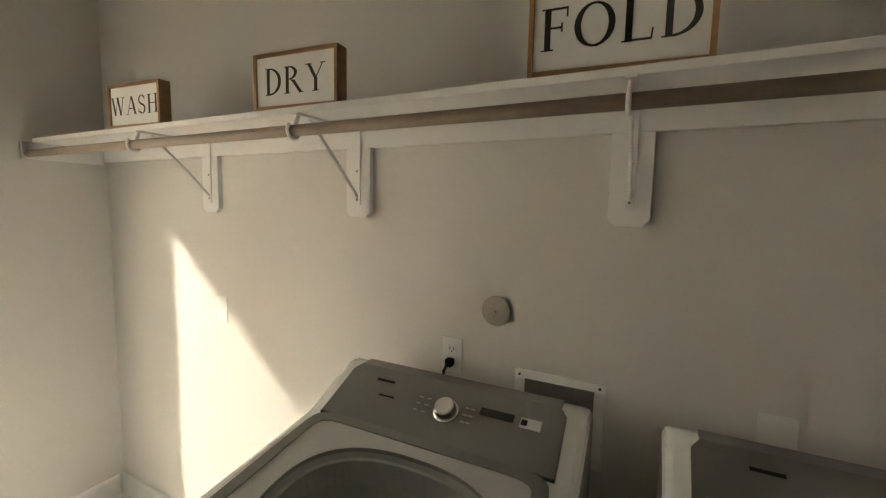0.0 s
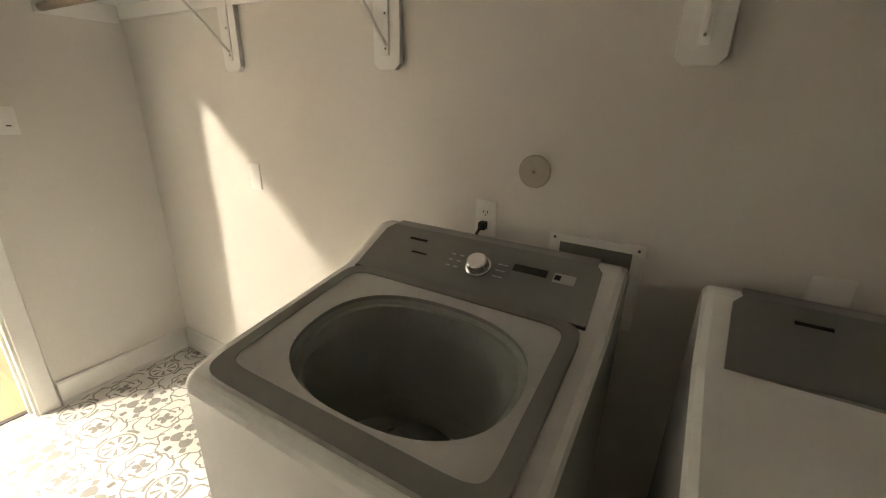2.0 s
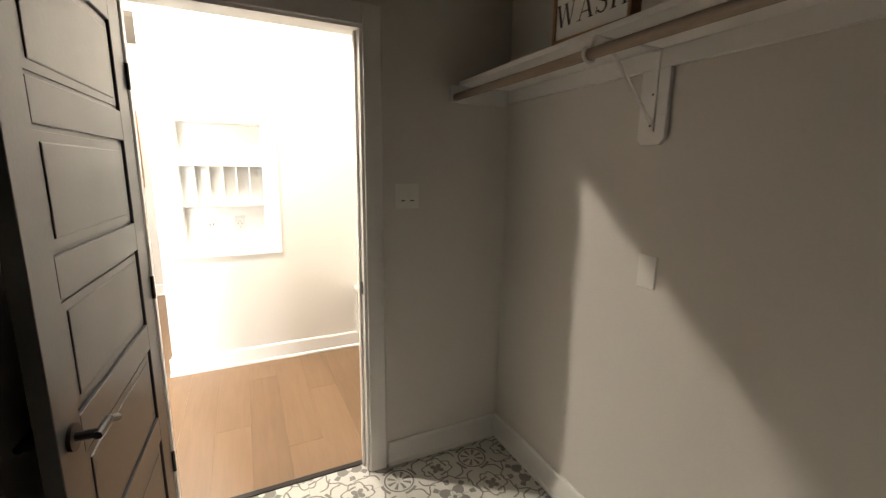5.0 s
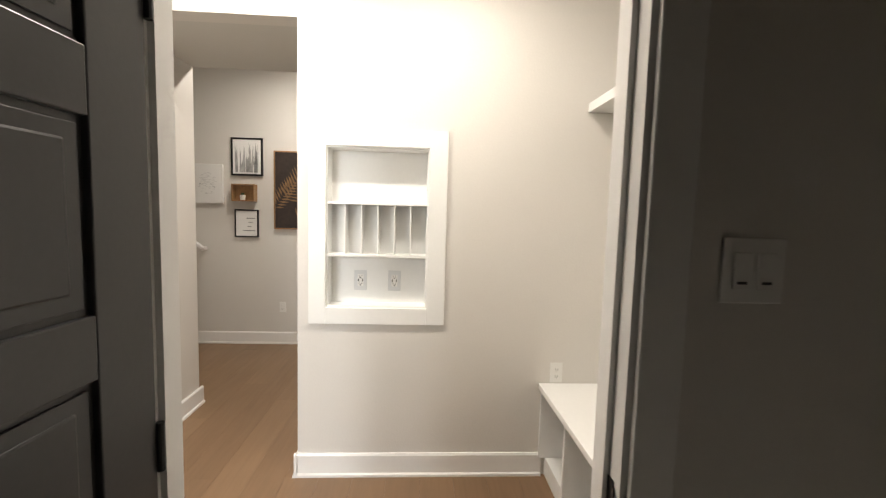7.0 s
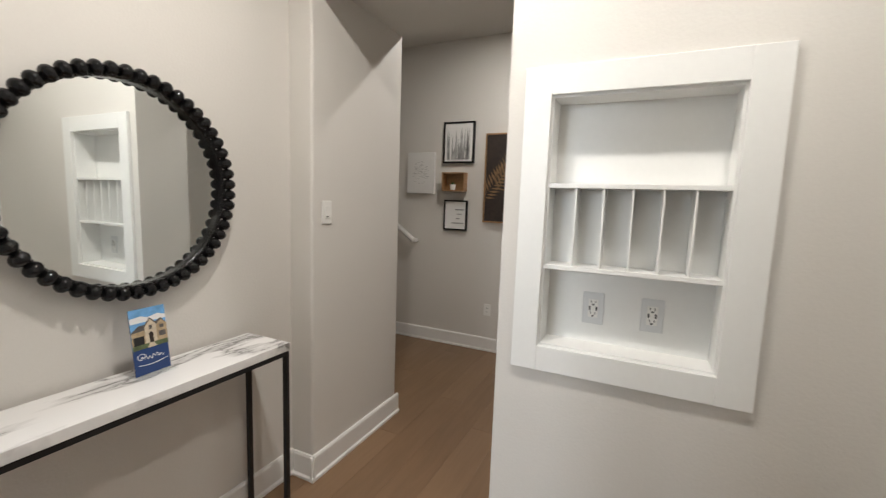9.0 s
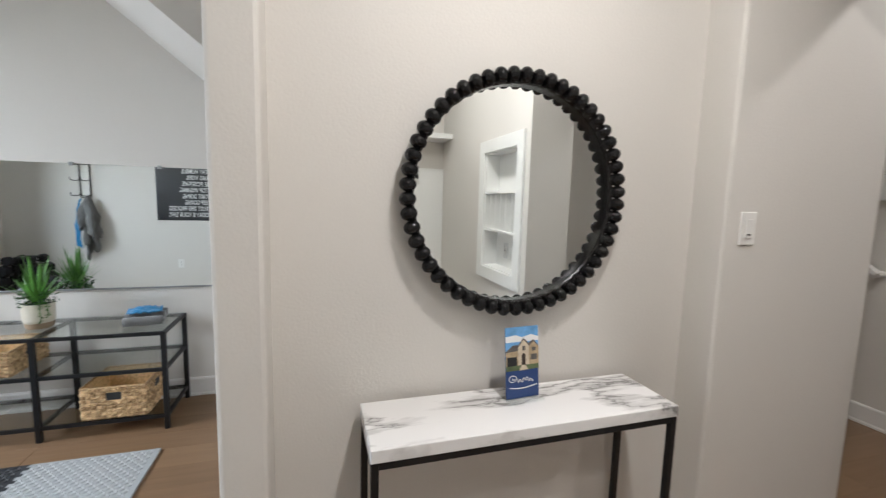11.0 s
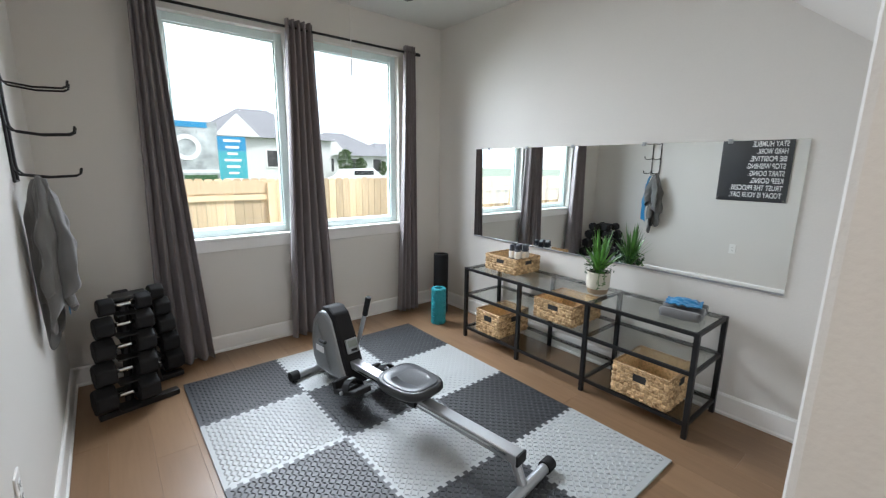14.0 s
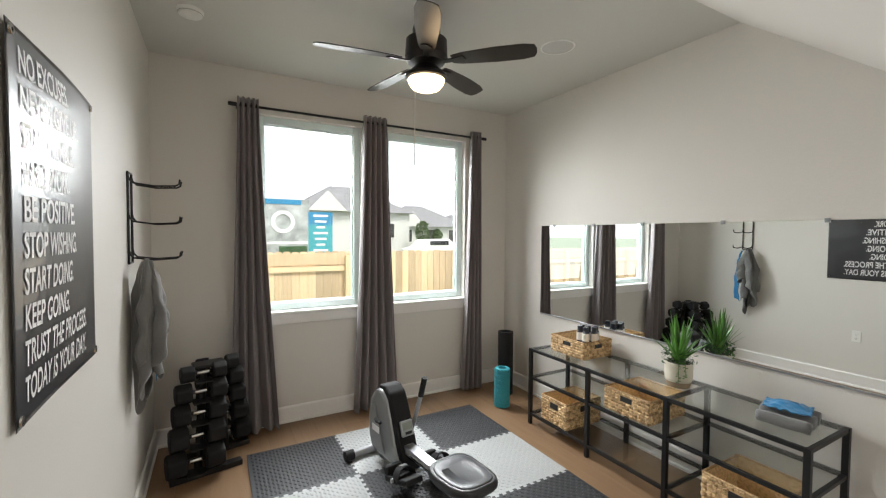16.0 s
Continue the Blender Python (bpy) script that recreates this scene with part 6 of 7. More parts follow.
def roller(x, y, h, r, mat, label, ribbed):
    ob = base_at("foam_roller", pose(x, y, 0), label, "foam roller")
    bm = bmesh.new()
    prof = [(r * 0.62, 0.0), (r, 0.003), (r, h - 0.003), (r * 0.62, h), (r * 0.6, h - 0.02)]
    lathe(bm, prof, 36)
    core = part("tube", bm, mat, ob)
    part("core", lathe(bmesh.new(), [(r * 0.6, h - 0.02), (0, h - 0.02)], 24), M_RUBBER, ob)
    if ribbed:
        me = None
        for j in range(8):
            for k in range(14):
                if me is None:
                    bm = bmesh.new()
                    box(bm, r - 0.004, r + 0.006, -r * 0.16, r * 0.16, -h / 22, h / 22, bevel=0.003, seg=1)
                    nb = part("nub", bm, mat, core)
                    me = nb.data
                else:
                    nb = new("nub", me)
                    nb.parent = core
                nb.matrix_basis = Matrix.Translation((0, 0, (j + 0.5) * h / 8)) @ Matrix.Rotation(2 * math.pi * (k + 0.5 * (j % 2)) / 14, 4, "Z") @ Matrix.Rotation(0.5, 4, "X")


roller(-1.61, -3.62, 0.355, 0.066, M_TEAL, "teal foam roller with raised ribs standing on end", True)
roller(-1.83, -3.86, 0.62, 0.075, M_RUBBER, "black foam roller standing on end in the corner", False)


# ---- dumbbells on their tower ----
def hexbell(name, size, group_ob=None):
    ob = base_at(name, pose(0, 0, 0), "black hexagonal rubber dumbbell with a chrome grip on the rack", "dumbbell", "dumbbells on the tower rack")
    R, hl, gl = size
    for s in (-1, 1):
        bm = bmesh.new()
        bmesh.ops.create_cone(bm, cap_ends=True, segments=6, radius1=R, radius2=R, depth=hl, matrix=pose(s * (gl / 2 + hl / 2), 0, 0, 0, 90, 0) @ pose(0, 0, 0, 0, 0, 30))
        bmesh.ops.bevel(bm, geom=bm.edges[:], offset=R * 0.16, segments=2, affect="EDGES", profile=0.5)
        part("head", bm, M_RUBBER, ob)
    part("grip", tube(bmesh.new(), [(-gl / 2, 0, 0), (-gl / 4, 0, 0), (0, 0, 0), (gl / 4, 0, 0), (gl / 2, 0, 0)], 0.014, 14, radii=[0.013, 0.015, 0.0165, 0.015, 0.013]), M_CHROME, ob, "knurled chrome grip", smooth=True)
    return ob


def dumbbell_tower():
    rk = base_at("dumbbell_rack", pose(0.70, -3.80, 0, 0, 0, 12), "black steel dumbbell tower rack in the gym corner", "rack")
    part("base", boxes((-0.13, 0.29, 0.10, 0.16, 0, 0.035), (-0.25, 0.16, -0.16, -0.10, 0, 0.035), (-0.03, 0.07, -0.16, 0.16, 0.0, 0.04), bevel=0.004), M_BLACK, rk)
    for lean in ((0.125, 0.09, 0.075, 0.04), (-0.085, -0.09, -0.035, -0.04)):
        part("post", tube(bmesh.new(), [(lean[0], lean[1], 0.03), (lean[2], lean[3], 0.685)], 0.024, 8), M_BLACK, rk)
    part("top_tray", boxes((-0.06, 0.13, -0.06, 0.08, 0.68, 0.70), bevel=0.006), M_BLACK, rk)
    base = pose(0.70, -3.80, 0, 0, 0, 12)
    levels = ((0.125, 0.084, 0.11), (0.274, 0.080, 0.105), (0.414, 0.074, 0.10), (0.544, 0.068, 0.095), (0.658, 0.056, 0.08))
    for (z, R, hl), f in zip(levels, (1.22, 1.05, 0.9, 0.76, 0.56)):
        for cx, cy in ((0.025 + 0.10 * f, 0.125 * f), (0.025 - 0.10 * f, -0.125 * f)):
            part("cradle", boxes((cx - 0.05, cx + 0.05, cy - 0.055, cy + 0.055, z - R * 0.87 - 0.012, z - R * 0.87 - 0.004), bevel=0.002), M_BLACK, rk)
            d = hexbell("dumbbell", (R, hl, 0.105))
            d.matrix_world = base @ pose(cx, cy, z)


dumbbell_tower()


# ---- rowing machine ----
def rower():
    ob = base_at("rowing_machine", pose(-0.55, -1.73, 0.013, 0, 0, -82), "silver and black magnetic rowing machine on the mat", "rowing machine")
    bm = bmesh.new()
    prism(bm, [(-0.03, 0.155), (-0.03, 0.205), (1.25, 0.225), (1.25, 0.175)], "y", -0.035, 0.035, bevel=0.006)
    rail = part("rail", bm, M_STEELGREY, ob, "silver steel rail")
    part("rail_cap", boxes((-0.042, -0.03, -0.037, 0.037, 0.152, 0.208), bevel=0.003), M_RUBBER, rail)
    for s in (-1, 1):
        part("rail_track", boxes((0.02, 1.2, s * 0.036, s * 0.040, 0.185, 0.197)), M_CHROME, rail)
    part("rear_post", tube(bmesh.new(), [(0.0, 0, 0.16), (-0.05, 0, 0.05)], 0.024, 12), M_STEELGREY, ob)
    part("rear_foot", tube(bmesh.new(), [(-0.06, -0.19, 0.032), (-0.06, 0.19, 0.032)], 0.026, 16), M_STEELGREY, ob, smooth=False)
    part("front_foot", tube(bmesh.new(), [(1.67, -0.21, 0.032), (1.67, 0.21, 0.032)], 0.026, 16), M_STEELGREY, ob)
    for x in (-0.06, 1.67):
        for s in (-1, 1):
            part("foot_cap", tube(bmesh.new(), [(x, s * 0.185, 0.034), (x, s * 0.245, 0.034)], 0.034, 16), M_RUBBER, ob)
    part("front_beam", boxes((1.2, 1.68, -0.03, 0.03, 0.05, 0.09), bevel=0.005), M_STEELGREY, ob)
    # shell of the flywheel drive
    prof = [(1.22, 0.075), (1.60, 0.075), (1.65, 0.16), (1.655, 0.30), (1.63, 0.41), (1.58, 0.48), (1.52, 0.522), (1.46, 0.525), (1.40, 0.48), (1.35, 0.36), (1.29, 0.20)]
    bm = bmesh.new()
    prism(bm, prof, "y", -0.083, 0.083, bevel=0.028)
    shell = part("drive_shell", bm, M_SHELL, ob, "silver-grey plastic drive housing", smooth=False)
    spine = [(1.19, 0.07), (1.27, 0.07), (1.335, 0.20), (1.385, 0.36), (1.43, 0.47), (1.47, 0.512), (1.53, 0.515), (1.52, 0.545), (1.45, 0.552), (1.385, 0.515), (1.325, 0.40), (1.255, 0.24)]
    bm = bmesh.new()
    prism(bm, spine, "y", -0.064, 0.064, bevel=0.014)
    part("front_spine", bm, M_RUBBER, shell, "black curved front cover")
    for side in (-1, 1):
        bm = bmesh.new()
        prism(bm, [(1.475, 0.515), (1.52, 0.512), (1.60, 0.43), (1.628, 0.30), (1.615, 0.30), (1.585, 0.42), (1.51, 0.495), (1.475, 0.50)], "y", side * 0.082, side * 0.0855, bevel=0.001)
        part("shell_trim", bm, M_STEELGREY, shell)
    for s in (-1, 1):
        bm = bmesh.new()
        prism(bm, [(1.40, 0.12), (1.58, 0.12), (1.60, 0.30), (1.55, 0.43), (1.50, 0.33)], "y", s * 0.0865, s * 0.0905, bevel=0.0015)
        part("side_panel", bm, M_SHELL, shell)
        part("side_badge", boxes((1.47, 1.57, s * 0.0905, s * 0.0915, 0.225, 0.27)), M_INKWHITE, shell)
    part("monitor", boxes((-0.012, 0.006, -0.045, 0.045, -0.045, 0.05), bevel=0.006), M_STEELGREY, ob).matrix_basis = pose(1.272, 0, 0.315, 0, 21, 0)
    part("screen", boxes((-0.0145, -0.012, -0.034, 0.034, -0.005, 0.038)), surface("lcd_grey", (0.25, 0.28, 0.24), 0.3), ob).matrix_basis = pose(1.272, 0, 0.315, 0, 21, 0)
    part("monitor_logo", boxes((-0.0145, -0.012, -0.026, 0.02, -0.034, -0.018)), M_INK, ob).matrix_basis = pose(1.272, 0, 0.315, 0, 21, 0)
    # pull handle leaning on the housing
    hb = part("handle_arm", tube(bmesh.new(), [(1.345, -0.075, 0.24), (1.30, -0.085, 0.36), (1.262, -0.088, 0.47), (1.235, -0.09, 0.54)], 0.015, 12), M_STEELGREY, ob)
    part("grip", tube(bmesh.new(), [(1.245, -0.09, 0.515), (1.205, -0.092, 0.645)], 0.0185, 12), M_RUBBER, hb)
    part("side_lever", tube(bmesh.new(), [(1.52, 0.09, 0.31), (1.46, 0.115, 0.325), (1.40, 0.12, 0.335)], 0.010, 10), M_RUBBER, ob)
    # foot plates with straps
    for s in (-1, 1):
        fp = part("foot_plate", boxes((-0.13, 0.13, -0.058, 0.058, -0.022, 0.014), bevel=0.010), M_RUBBER, ob)
        fp.matrix_basis = pose(1.10, s * 0.13, 0.125, 0, 18, 0)
        part("heel_cup", boxes((0.085, 0.135, -0.054, 0.054, 0.01, 0.062), bevel=0.010), M_RUBBER, fp)
        bm = bmesh.new()
        arch = [(0.060 * math.cos(q), 0.010 + 0.058 * math.sin(q)) for q in [math.pi * k / 14 for k in range(15)]]
        prism(bm, arch + [(y * 0.91, 0.008 + (z - 0.010) * 0.91) for y, z in arch[::-1]], "x", -0.055, 0.012, bevel=0.0012)
        part("strap", bm, M_RUBBER, fp)
        part("strap_buckle", boxes((-0.040, -0.004, -0.020, 0.020, 0.0665, 0.0715), bevel=0.002), M_SHELL, fp)
        for k in range(4):
            part("grip_rib", boxes((0.025 + 0.015 * k, 0.031 + 0.015 * k, -0.048, 0.048, 0.013, 0.0175), bevel=0.001), M_RUBBER, fp)
        part("toe_label", boxes((-0.11, -0.05, -0.03, 0.03, 0.012, 0.0135)), M_LID_FRAME, fp)
    part("foot_axle", tube(bmesh.new(), [(1.12, -0.20, 0.115), (1.12, 0.20, 0.115)], 0.012, 10), M_STEELGREY, ob)
    # seat on its carriage
    sx = 0.70
    out = [(a * 0.178, b * (0.146 + 0.012 * a)) for a, b in super_ellipse(1, 1, 3.4, 44)]

    def cushion(levels):
        bm = bmesh.new()
        loops = [[bm.verts.new((sx + x * f, y * f, z + 0.012 * (x / 0.178) ** 2 * f)) for x, y in out] for f, z in levels]
        bm.faces.new(loops[0][::-1])
        for lo, hi in zip(loops, loops[1:]):
            for k in range(44):
                bm.faces.new((lo[k], lo[(k + 1) % 44], hi[(k + 1) % 44], hi[k]))
        bm.faces.new(loops[-1])
        return bm

    seat = part("seat", cushion(((0.80, 0.236), (0.94, 0.242), (1.0, 0.258), (1.0, 0.278), (0.965, 0.292), (0.90, 0.296), (0.84, 0.292))), M_SEAT, ob, "black moulded seat", smooth=True)
    # greyer than the black seat: light falling on the pad is in its colour
    part("seat_pad", cushion(((0.86, 0.2905), (0.845, 0.2965), (0.80, 0.299), (0.55, 0.294), (0.25, 0.290))), surface("lit_vinyl_pad", (0.05, 0.054, 0.06), 0.36, vary=0.1, fine=180, bump=0.12), seat, "padded top painted greyer for the light on it", smooth=True)
    part("carriage", boxes((0.62, 0.78, -0.055, 0.055, 0.165, 0.240), bevel=0.006), M_RUBBER, ob)


rower()

# ---- outside the windows ----
structure("ground", boxes((-260, 260, -400, GY0 - 0.16, -0.45, -0.25)), M_GRASS, "pale lawn and earth reaching the horizon", "ground")


def fence():
    y = -8.3
    ob = base_at("fence", pose(0, y, -0.25), "new cedar board fence across the yard", "fence")
    rnd = random.Random(2)
    me = None
    x = 14.2
    while x > -9.5:
        h = 1.46 + rnd.uniform(-0.012, 0.012)
        if me is None:
            bm = bmesh.new()
            prism(bm, [(-0.068, 0), (0.068, 0), (0.068, 1.0), (0.045, 1.022), (-0.045, 1.022), (-0.068, 1.0)], "y", -0.008, 0.008)
            sl = part("board", bm, M_FENCE, ob)
            me = sl.data
        else:
            sl = new("board", me)
            sl.parent = ob
        sl.matrix_basis = pose(x, rnd.uniform(-0.004, 0.004), 0, 0, 0, rnd.uniform(-1, 1)) @ Matrix.Diagonal((1, 1, h, 1))
        x -= 0.142
    for z in (0.30, 1.18):
        part("rail", boxes((-1.55, 14.3, 0.01, 0.05, z - 0.045, z + 0.045), bevel=0.003), M_FENCE, ob)
    part("cap_rail", boxes((-1.55, 14.3, 0.012, 0.03, 1.25, 1.46), bevel=0.003), M_FENCE, ob)
    for px in (12.4, 10.0, 7.6, 5.3, 3.0, 0.8, -1.5):
        part("post", boxes((px - 0.045, px + 0.045, 0.01, 0.1, 0, 1.42), bevel=0.003), M_FENCE, ob)


fence()


def signboard(x, z0, z1, w, y, mat, top_mat, rows):
    ob = base_at("sale_sign", pose(x, y, -0.25), "blue and teal signboard with white lines of writing on posts", "sign")
    for s in (-1, 1):
        part("post", boxes((s * w * 0.42 - 0.05, s * w * 0.42 + 0.05, -0.05, 0.05, 0, z1 + 0.25)), M_PLATE, ob)
    p = part("panel", boxes((-w / 2, w / 2, 0.05, 0.09, z0 + 0.25, z0 + 0.25 + (z1 - z0) * 0.72)), mat, ob)
    part("header", boxes((-w / 2, w / 2, 0.05, 0.09, z0 + 0.255 + (z1 - z0) * 0.72, z1 + 0.25)), top_mat, ob)
    for k in range(rows):
        f = 0.3 - 0.06 * (k % 3)
        z = z1 + 0.25 - (z1 - z0) * (0.08 + 0.88 * k / (rows - 1))
        part("writing", boxes((-w * f, w * f, 0.091, 0.096, z - 0.035, z + 0.035)), M_INKWHITE, ob)


signboard(-2.48, 0.75, 2.30, 0.80, -15.0, M_SIGNTEAL, M_SIGNBLUE, 8)


def billboard():
    ob = base_at("billboard", pose(-1.2, -17.0, -0.25), "large faded aerial-photo billboard behind the fence", "billboard")
    part("panel", boxes((-1.3, 1.6, 0, 0.1, 0.8, 3.1)), M_PHOTO, ob)
    part("road_ring", lathe(bmesh.new(), [(0.28, 0), (0.42, 0), (0.42, 0.01), (0.28, 0.01)], 32, pose(-0.35, 0.11, 2.25, -90, 0, 0)), M_INKWHITE, ob)
    part("band", boxes((-1.3, 1.6, 0.1, 0.115, 1.42, 1.52)), M_INKWHITE, ob)
    part("top_band", boxes((-1.0, 0.5, 0.1, 0.115, 2.9, 3.08)), M_SIGNBLUE, ob)
    part("field", boxes((-1.2, -0.2, 0.1, 0.112, 0.9, 1.35)), M_LEAFDARK, ob)
    for x in (-1.0, 1.2):
        part("post", boxes((x - 0.08, x + 0.08, -0.1, 0.0, 0, 3.0)), M_BARK, ob)


billboard()


def house(x, y, w, d, h, roof, label, turn=0):
    ob = base_at("house", pose(x, y, -0.3, 0, 0, turn), label, "house")
    part("wall", boxes((-w / 2, w / 2, -d / 2, d / 2, 0, h)), M_HOUSEWALL, ob)
    bm = bmesh.new()
    o = 0.4
    a = [bm.verts.new(p) for p in ((-w / 2 - o, -d / 2 - o, h), (w / 2 + o, -d / 2 - o, h), (w / 2 + o, d / 2 + o, h), (-w / 2 - o, d / 2 + o, h))]
    r = [bm.verts.new((-w * 0.12, 0, h + roof)), bm.verts.new((w * 0.12, 0, h + roof))]
    for f in ((a[0], a[1], r[1], r[0]), (a[1], a[2], r[1]), (a[2], a[3], r[0], r[1]), (a[3], a[0], r[0]), (a[3], a[2], a[1], a[0])):
        bm.faces.new(f)
    part("roof", bm, M_ROOF, ob, "grey shingled hip roof")
    for k in range(3):
        wx = -w * 0.3 + k * w * 0.3
        win = part("window", boxes((wx - 0.5, wx + 0.5, d / 2, d / 2 + 0.06, h * 0.42, h * 0.42 + 1.3)), M_PLATE, ob)
        part("pane", boxes((wx - 0.42, wx + 0.42, d / 2 + 0.06, d / 2 + 0.07, h * 0.42 + 0.08, h * 0.42 + 1.22)), M_SLOT, win)
    gb = bmesh.new()
    prism(gb, [(w * 0.1, h), (w * 0.42, h), (w * 0.26, h + roof * 0.62)], "y", d / 2 - 0.1, d / 2 + 0.5)
    part("gable", gb, M_HOUSEWALL, ob)


house(-9.2, -37, 9, 9, 3.6, 2.4, "two-storey pale house with a grey hip roof beyond the fence")
house(-17.5, -40, 8, 8, 2.6, 2.2, "pale house with a grey roof across the road")
house(-24.5, -43, 7, 8, 2.4, 1.8, "pale house with grey gables across the road", 10)
house(-33, -52, 10, 9, 2.6, 2.0, "far pale house with a grey roof", 5)
house(6, -60, 12, 9, 2.8, 2.2, "far pale house with a low grey roof")


def tree(x, y, h, seed):
    ob = base_at("tree", pose(x, y, -0.3), "young leafy street tree by the houses", "tree")
    rnd = random.Random(seed)
    bm = bmesh.new()
    tube(bm, [(0, 0, 0), (0.03, 0.02, h * 0.35), (0.0, 0.05, h * 0.8)], 0.06, 8, radii=[0.08, 0.06, 0.02])
    for k in range(7):
        a = rnd.uniform(0, 6.28)
        z = h * rnd.uniform(0.3, 0.65)
        tube(bm, [(0.02, 0.02, z), (math.cos(a) * h * 0.12, math.sin(a) * h * 0.12, z + h * 0.1), (math.cos(a) * h * 0.2, math.sin(a) * h * 0.2, z + h * 0.22)], 0.02, 6, radii=[0.03, 0.02, 0.008])
    part("trunk", bm, M_BARK, ob)
    bm = bmesh.new()
    for k in range(900):
        a, e = rnd.uniform(0, 6.28), rnd.uniform(-1, 1)
        r = h * 0.26 * rnd.random() ** 0.4 * (0.8 + 0.4 * noise.noise((math.cos(a) * 2, math.sin(a) * 2, e * 2 + seed)))
        c = Vector((r * math.cos(a) * math.sqrt(1 - e * e), r * math.sin(a) * math.sqrt(1 - e * e), h * 0.68 + e * h * 0.30))
        d = Vector((rnd.uniform(-1, 1), rnd.uniform(-1, 1), rnd.uniform(-1, 1))).normalized() * 0.11
        n = d.orthogonal().normalized() * 0.05
        bm.faces.new([bm.verts.new(p) for p in (c - d, c + n, c + d, c - n)])
    part("crown", bm, M_TREELEAF, ob)


tree(-14.2, -31, 3.0, 3)
tree(-16.6, -33, 2.4, 4)
tree(-20.5, -36, 2.2, 5)
car = base_at("parked_car", pose(-13.5, -28, -0.25, 0, 0, 8), "white parked car beyond the fence", "car")
bm = bmesh.new()
prism(bm, [(-2.1, 0.35), (2.1, 0.35), (2.15, 0.75), (1.4, 0.95), (0.8, 1.45), (-1.0, 1.5), (-1.7, 1.0), (-2.1, 0.9)], "y", -0.85, 0.85, bevel=0.08)
part("body", bm, M_WHITE_ENAMEL, car)
part("side_windows", boxes((-0.95, 0.75, -0.87, 0.87, 1.02, 1.36), bevel=0.05), M_SCREEN, car)
for x in (-1.35, 1.35):
    for s in (-1, 1):
        wl = part("wheel", lathe(bmesh.new(), [(0, -0.1), (0.33, -0.1), (0.33, 0.1), (0, 0.1)], 24, pose(x, s * 0.78, 0.33, 90, 0, 0)), M_RUBBER, car)

# ---- foam mats: twelve interlocking squares ----
MX0, MX1, MY0, MY1 = -1.348, 0.511, -3.757, -1.343
PX, PY = (MX1 - MX0) / 3, (MY1 - MY0) / 4
mat = base_at("foam_mat", pose(0, 0, 0), "interlocking foam mat in light and dark grey checks", "exercise mat")


def edge(length, flip, toothed):
    """Offsets along one side; teeth swing to both sides of the joint."""
    if not toothed:
        return [(0.0, 0.0)]
    n = 23
    pts = [(0.0, 0.0)]
    s = length / n
    for k in range(n):
        if 0 < k < n - 1 or True:
            o = 0.009 if k % 2 else -0.009
            x0 = k * s
            pts += [(x0 + s * (0.08 if k else 0.3), 0.0), (x0 + s * (-0.06 if k else 0.18), o), (x0 + s * 1.06 if k < n - 1 else x0 + s * 0.82, o), (x0 + s * 0.92 if k < n - 1 else x0 + s * 0.7, 0.0)]
    return pts


def tread(mat):
    """Raised bars of the foam, crossing like diamond plate."""
    verts, faces = [], []
    p, hl, hw, top = 0.0235, 0.0128, 0.0040, 0.0042
    for i in range(1, int(PX / p) - 0):
        for j in range(1, int(PY / p) - 0):
            cx_, cy_ = (i + 0.1) * p, (j + 0.1) * p
            if cx_ + hl > PX - 0.012 or cy_ + hl > PY - 0.012:
                continue
            s = 0.7071 if (i + j) % 2 else -0.7071
            k = len(verts)
            for a, c_, z in ((-hl, 0, 0), (-hl * 0.5, -hw, 0), (hl * 0.5, -hw, 0), (hl, 0, 0), (hl * 0.5, hw, 0), (-hl * 0.5, hw, 0), (-hl * 0.45, 0, top), (hl * 0.45, 0, top)):
                verts.append((cx_ + a * 0.7071 - c_ * s, cy_ + a * s + c_ * 0.7071, 0.0121 + z))
            faces += [(k, k + 1, k + 6), (k + 1, k + 2, k + 7, k + 6), (k + 2, k + 3, k + 7), (k + 3, k + 4, k + 7), (k + 4, k + 5, k + 6, k + 7), (k + 5, k, k + 6)]
    d = bpy.data.meshes.new("tread")
    d.from_pydata(verts, [], faces)
    d.materials.append(mat)
    return d


TREAD = {False: tread(M_GREYMAT), True: tread(M_DARKMAT)}
for c in range(3):
    for r in range(4):
        x0, y0 = MX0 + c * PX, MY0 + r * PY
        bottom = [(x0 + d, y0 + o) for d, o in edge(PX, 0, r > 0)]
        right = [(x0 + PX + o, y0 + d) for d, o in edge(PY, 0, c < 2)]
        top = [(x0 + d, y0 + PY + o) for d, o in edge(PX, 0, r < 3)] + [(x0 + PX, y0 + PY)]
        left = [(x0 + o, y0 + d) for d, o in edge(PY, 0, c > 0)] + [(x0, y0 + PY)]
        ring = bottom + right + top[::-1][:-1] + left[::-1][:-1]
        bm = bmesh.new()
        prism(bm, [(x - x0, y - y0) for x, y in ring], "z", 0.0, 0.012)
        dark = (c + r) % 2 == 0
        t = part("mat_square", bm, M_DARKMAT if dark else M_GREYMAT, mat, "dark grey foam square" if dark else "light grey foam square")
        t.matrix_basis = pose(x0, y0, 0.001)
        tr = new("tread", TREAD[dark])
        tr.parent = t

# ---- floors ----
fl = structure("floor", boxes((-2.2, LX0, -4.4, -0.70, -0.12, -0.004), (-2.2, 3.3, -0.70, 3.33, -0.12, -0.004)), M_SUB, "oak plank floor", "floor")
PW_, PL = 0.19, 1.9
rnd = random.Random(21)
me = {}
count = 0
rest = bmesh.new()


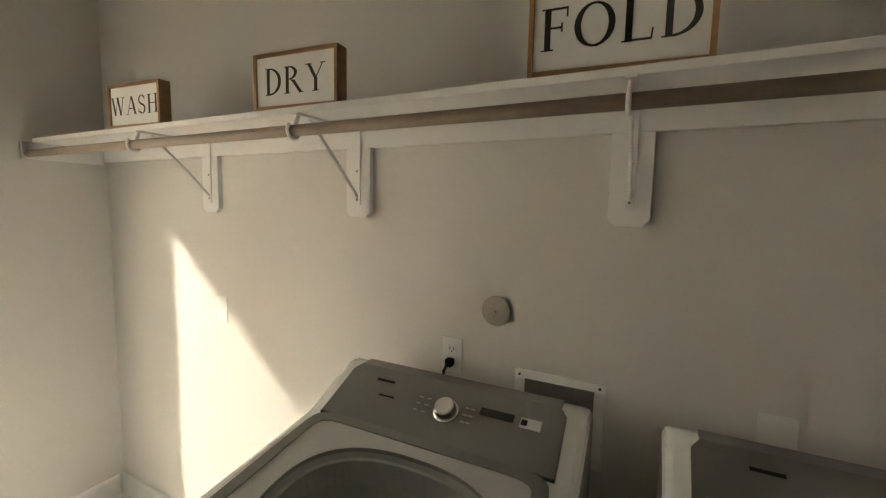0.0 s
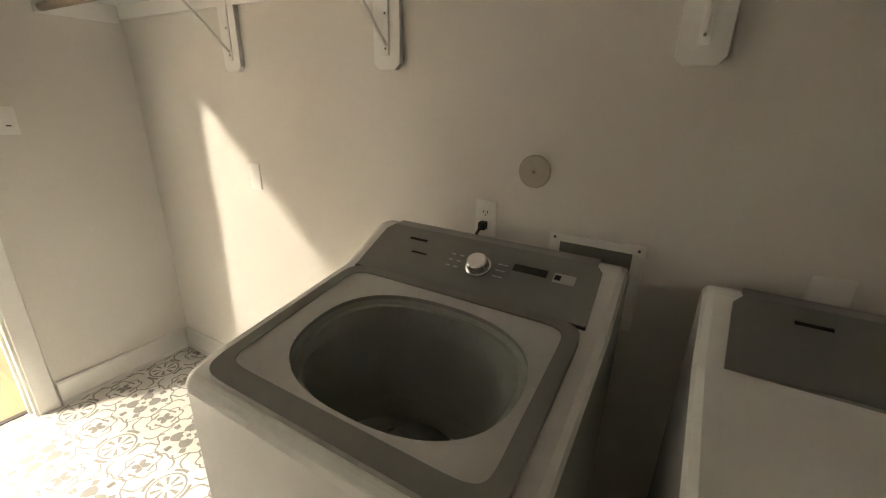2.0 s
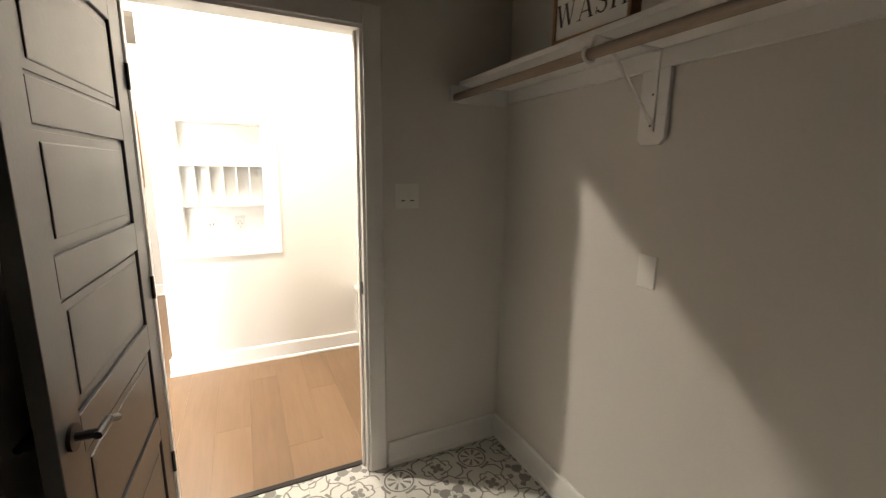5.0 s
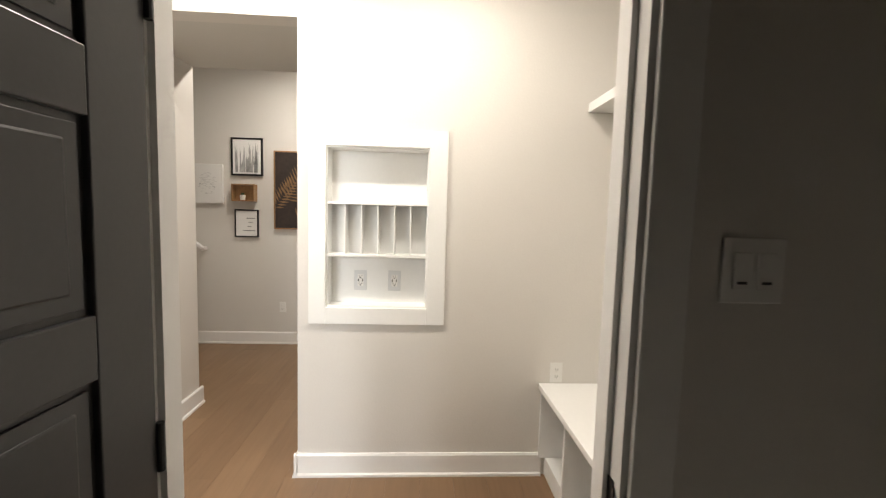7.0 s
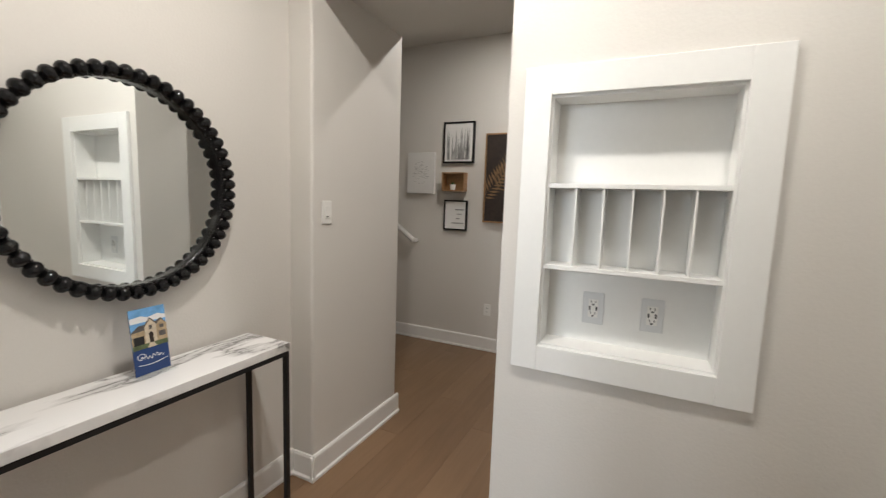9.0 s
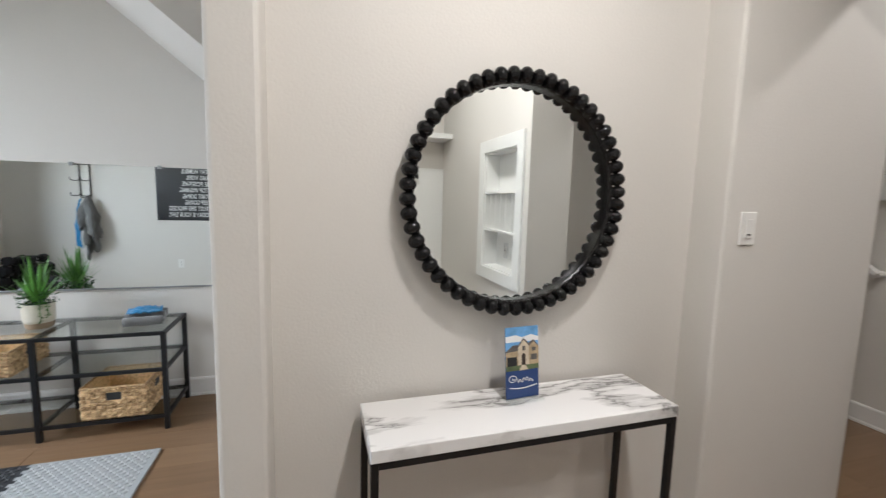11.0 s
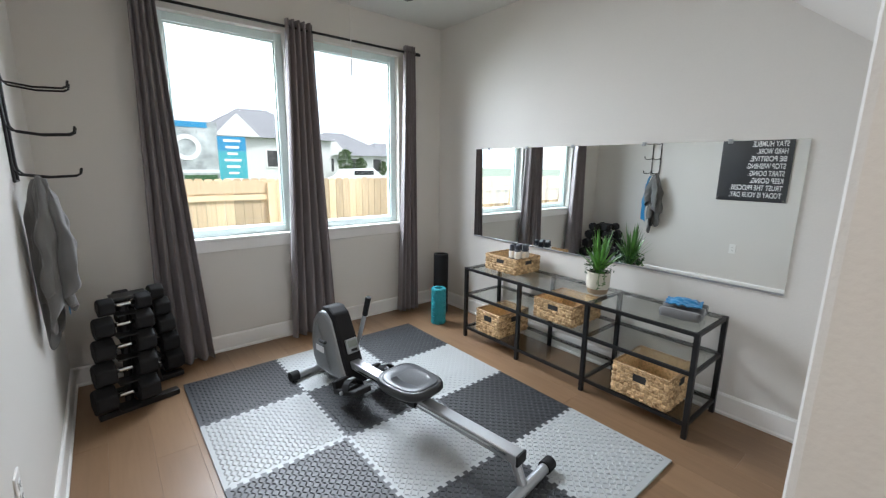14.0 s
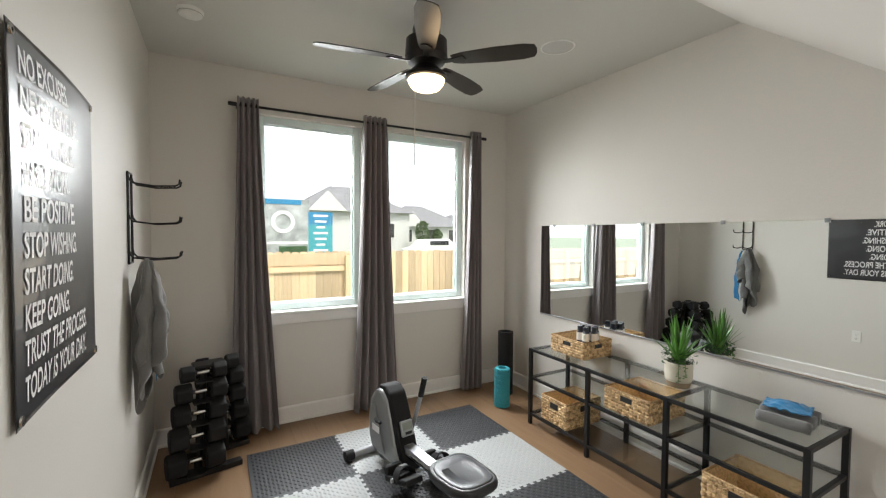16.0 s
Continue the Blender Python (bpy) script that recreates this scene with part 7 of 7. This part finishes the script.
def plank(x0, x1, y0, y1):
    """One board, lying along y."""
    global count
    w, l = round(x1 - x0, 3), round(y1 - y0, 3)
    if w < 0.02 or l < 0.04:
        return
    key = (w, l)
    if key not in me:
        bm = bmesh.new()
        box(bm, -w / 2 + 0.0003, w / 2 - 0.0003, -l / 2 + 0.0003, l / 2 - 0.0003, -0.010, 0, bevel=0.0006, seg=1)
        d = bpy.data.meshes.new("plank")
        bm.to_mesh(d)
        bm.free()
        d.materials.append(M_PLANK)
        me[key] = d
    ob = new("plank", me[key])
    ob.parent = fl
    ob.matrix_basis = pose((x0 + x1) / 2, (y0 + y1) / 2, -0.0003 * rnd.random())
    count += 1


cuts = [0.0, 0.6, 1.2, 0.3, 0.9, 1.5]
i = 0
x = GX0 - 0.05
while x < 3.12:
    xe = x + PW_
    spans = []
    if xe <= LX0 + 0.02:
        spans.append((GY0 - 0.02, FY + 0.02))
    else:
        spans.append((-0.69, FY + 0.02))
    for a, b in spans:
        y = a - PL + cuts[i % 6] * PL / 1.9
        while y < b:
            y0, y1 = max(a, y), min(b, y + PL)
            if y1 - y0 > 0.04:
                plank(x, xe, round(y0, 2), round(y1, 2))
            y += PL
    x = xe
    i += 1

# laundry: patterned tiles, four to a motif
lf = structure("floor_laundry", boxes((LX0, LX1 + 0.05, LY0 - 0.05, -0.702, -0.12, -0.0025)), M_GROUT, "grey and white patterned tile floor", "floor")
TP = 0.21
bm = bmesh.new()
box(bm, -TP / 2 + 0.001, TP / 2 - 0.001, -TP / 2 + 0.001, TP / 2 - 0.001, -0.008, 0, bevel=0.0008, seg=1)
tile_me = bpy.data.meshes.new("tile")
bm.to_mesh(tile_me)
bm.free()
tile_me.materials.append(M_PTILE)
ox, oy = 2.345, -0.897
for ix in range(-7, 4):
    for iy in range(-19, 1):
        cx_, cy_ = ox + (ix + 0.5) * TP, oy + (iy + 0.5) * TP
        if cx_ < LX0 - 0.1 or cx_ > LX1 + 0.1 or cy_ > -0.70 or cy_ < LY0 - 0.1:
            continue
        # the ring corner of each tile points to the nearest motif centre
        turn = {(0, 0): 0, (1, 0): 90, (1, 1): 180, (0, 1): 270}[(ix % 2, iy % 2)]
        ob = new("tile", tile_me)
        ob.parent = lf
        ob.matrix_basis = pose(cx_, cy_, 0.0, 0, 0, turn)
th = structure("threshold", boxes((DX0 + 0.018, DX1 - 0.018, -0.705, -0.672, -0.002, 0.006), bevel=0.002), M_BRONZE, "dark metal strip between tile and boards", "threshold")
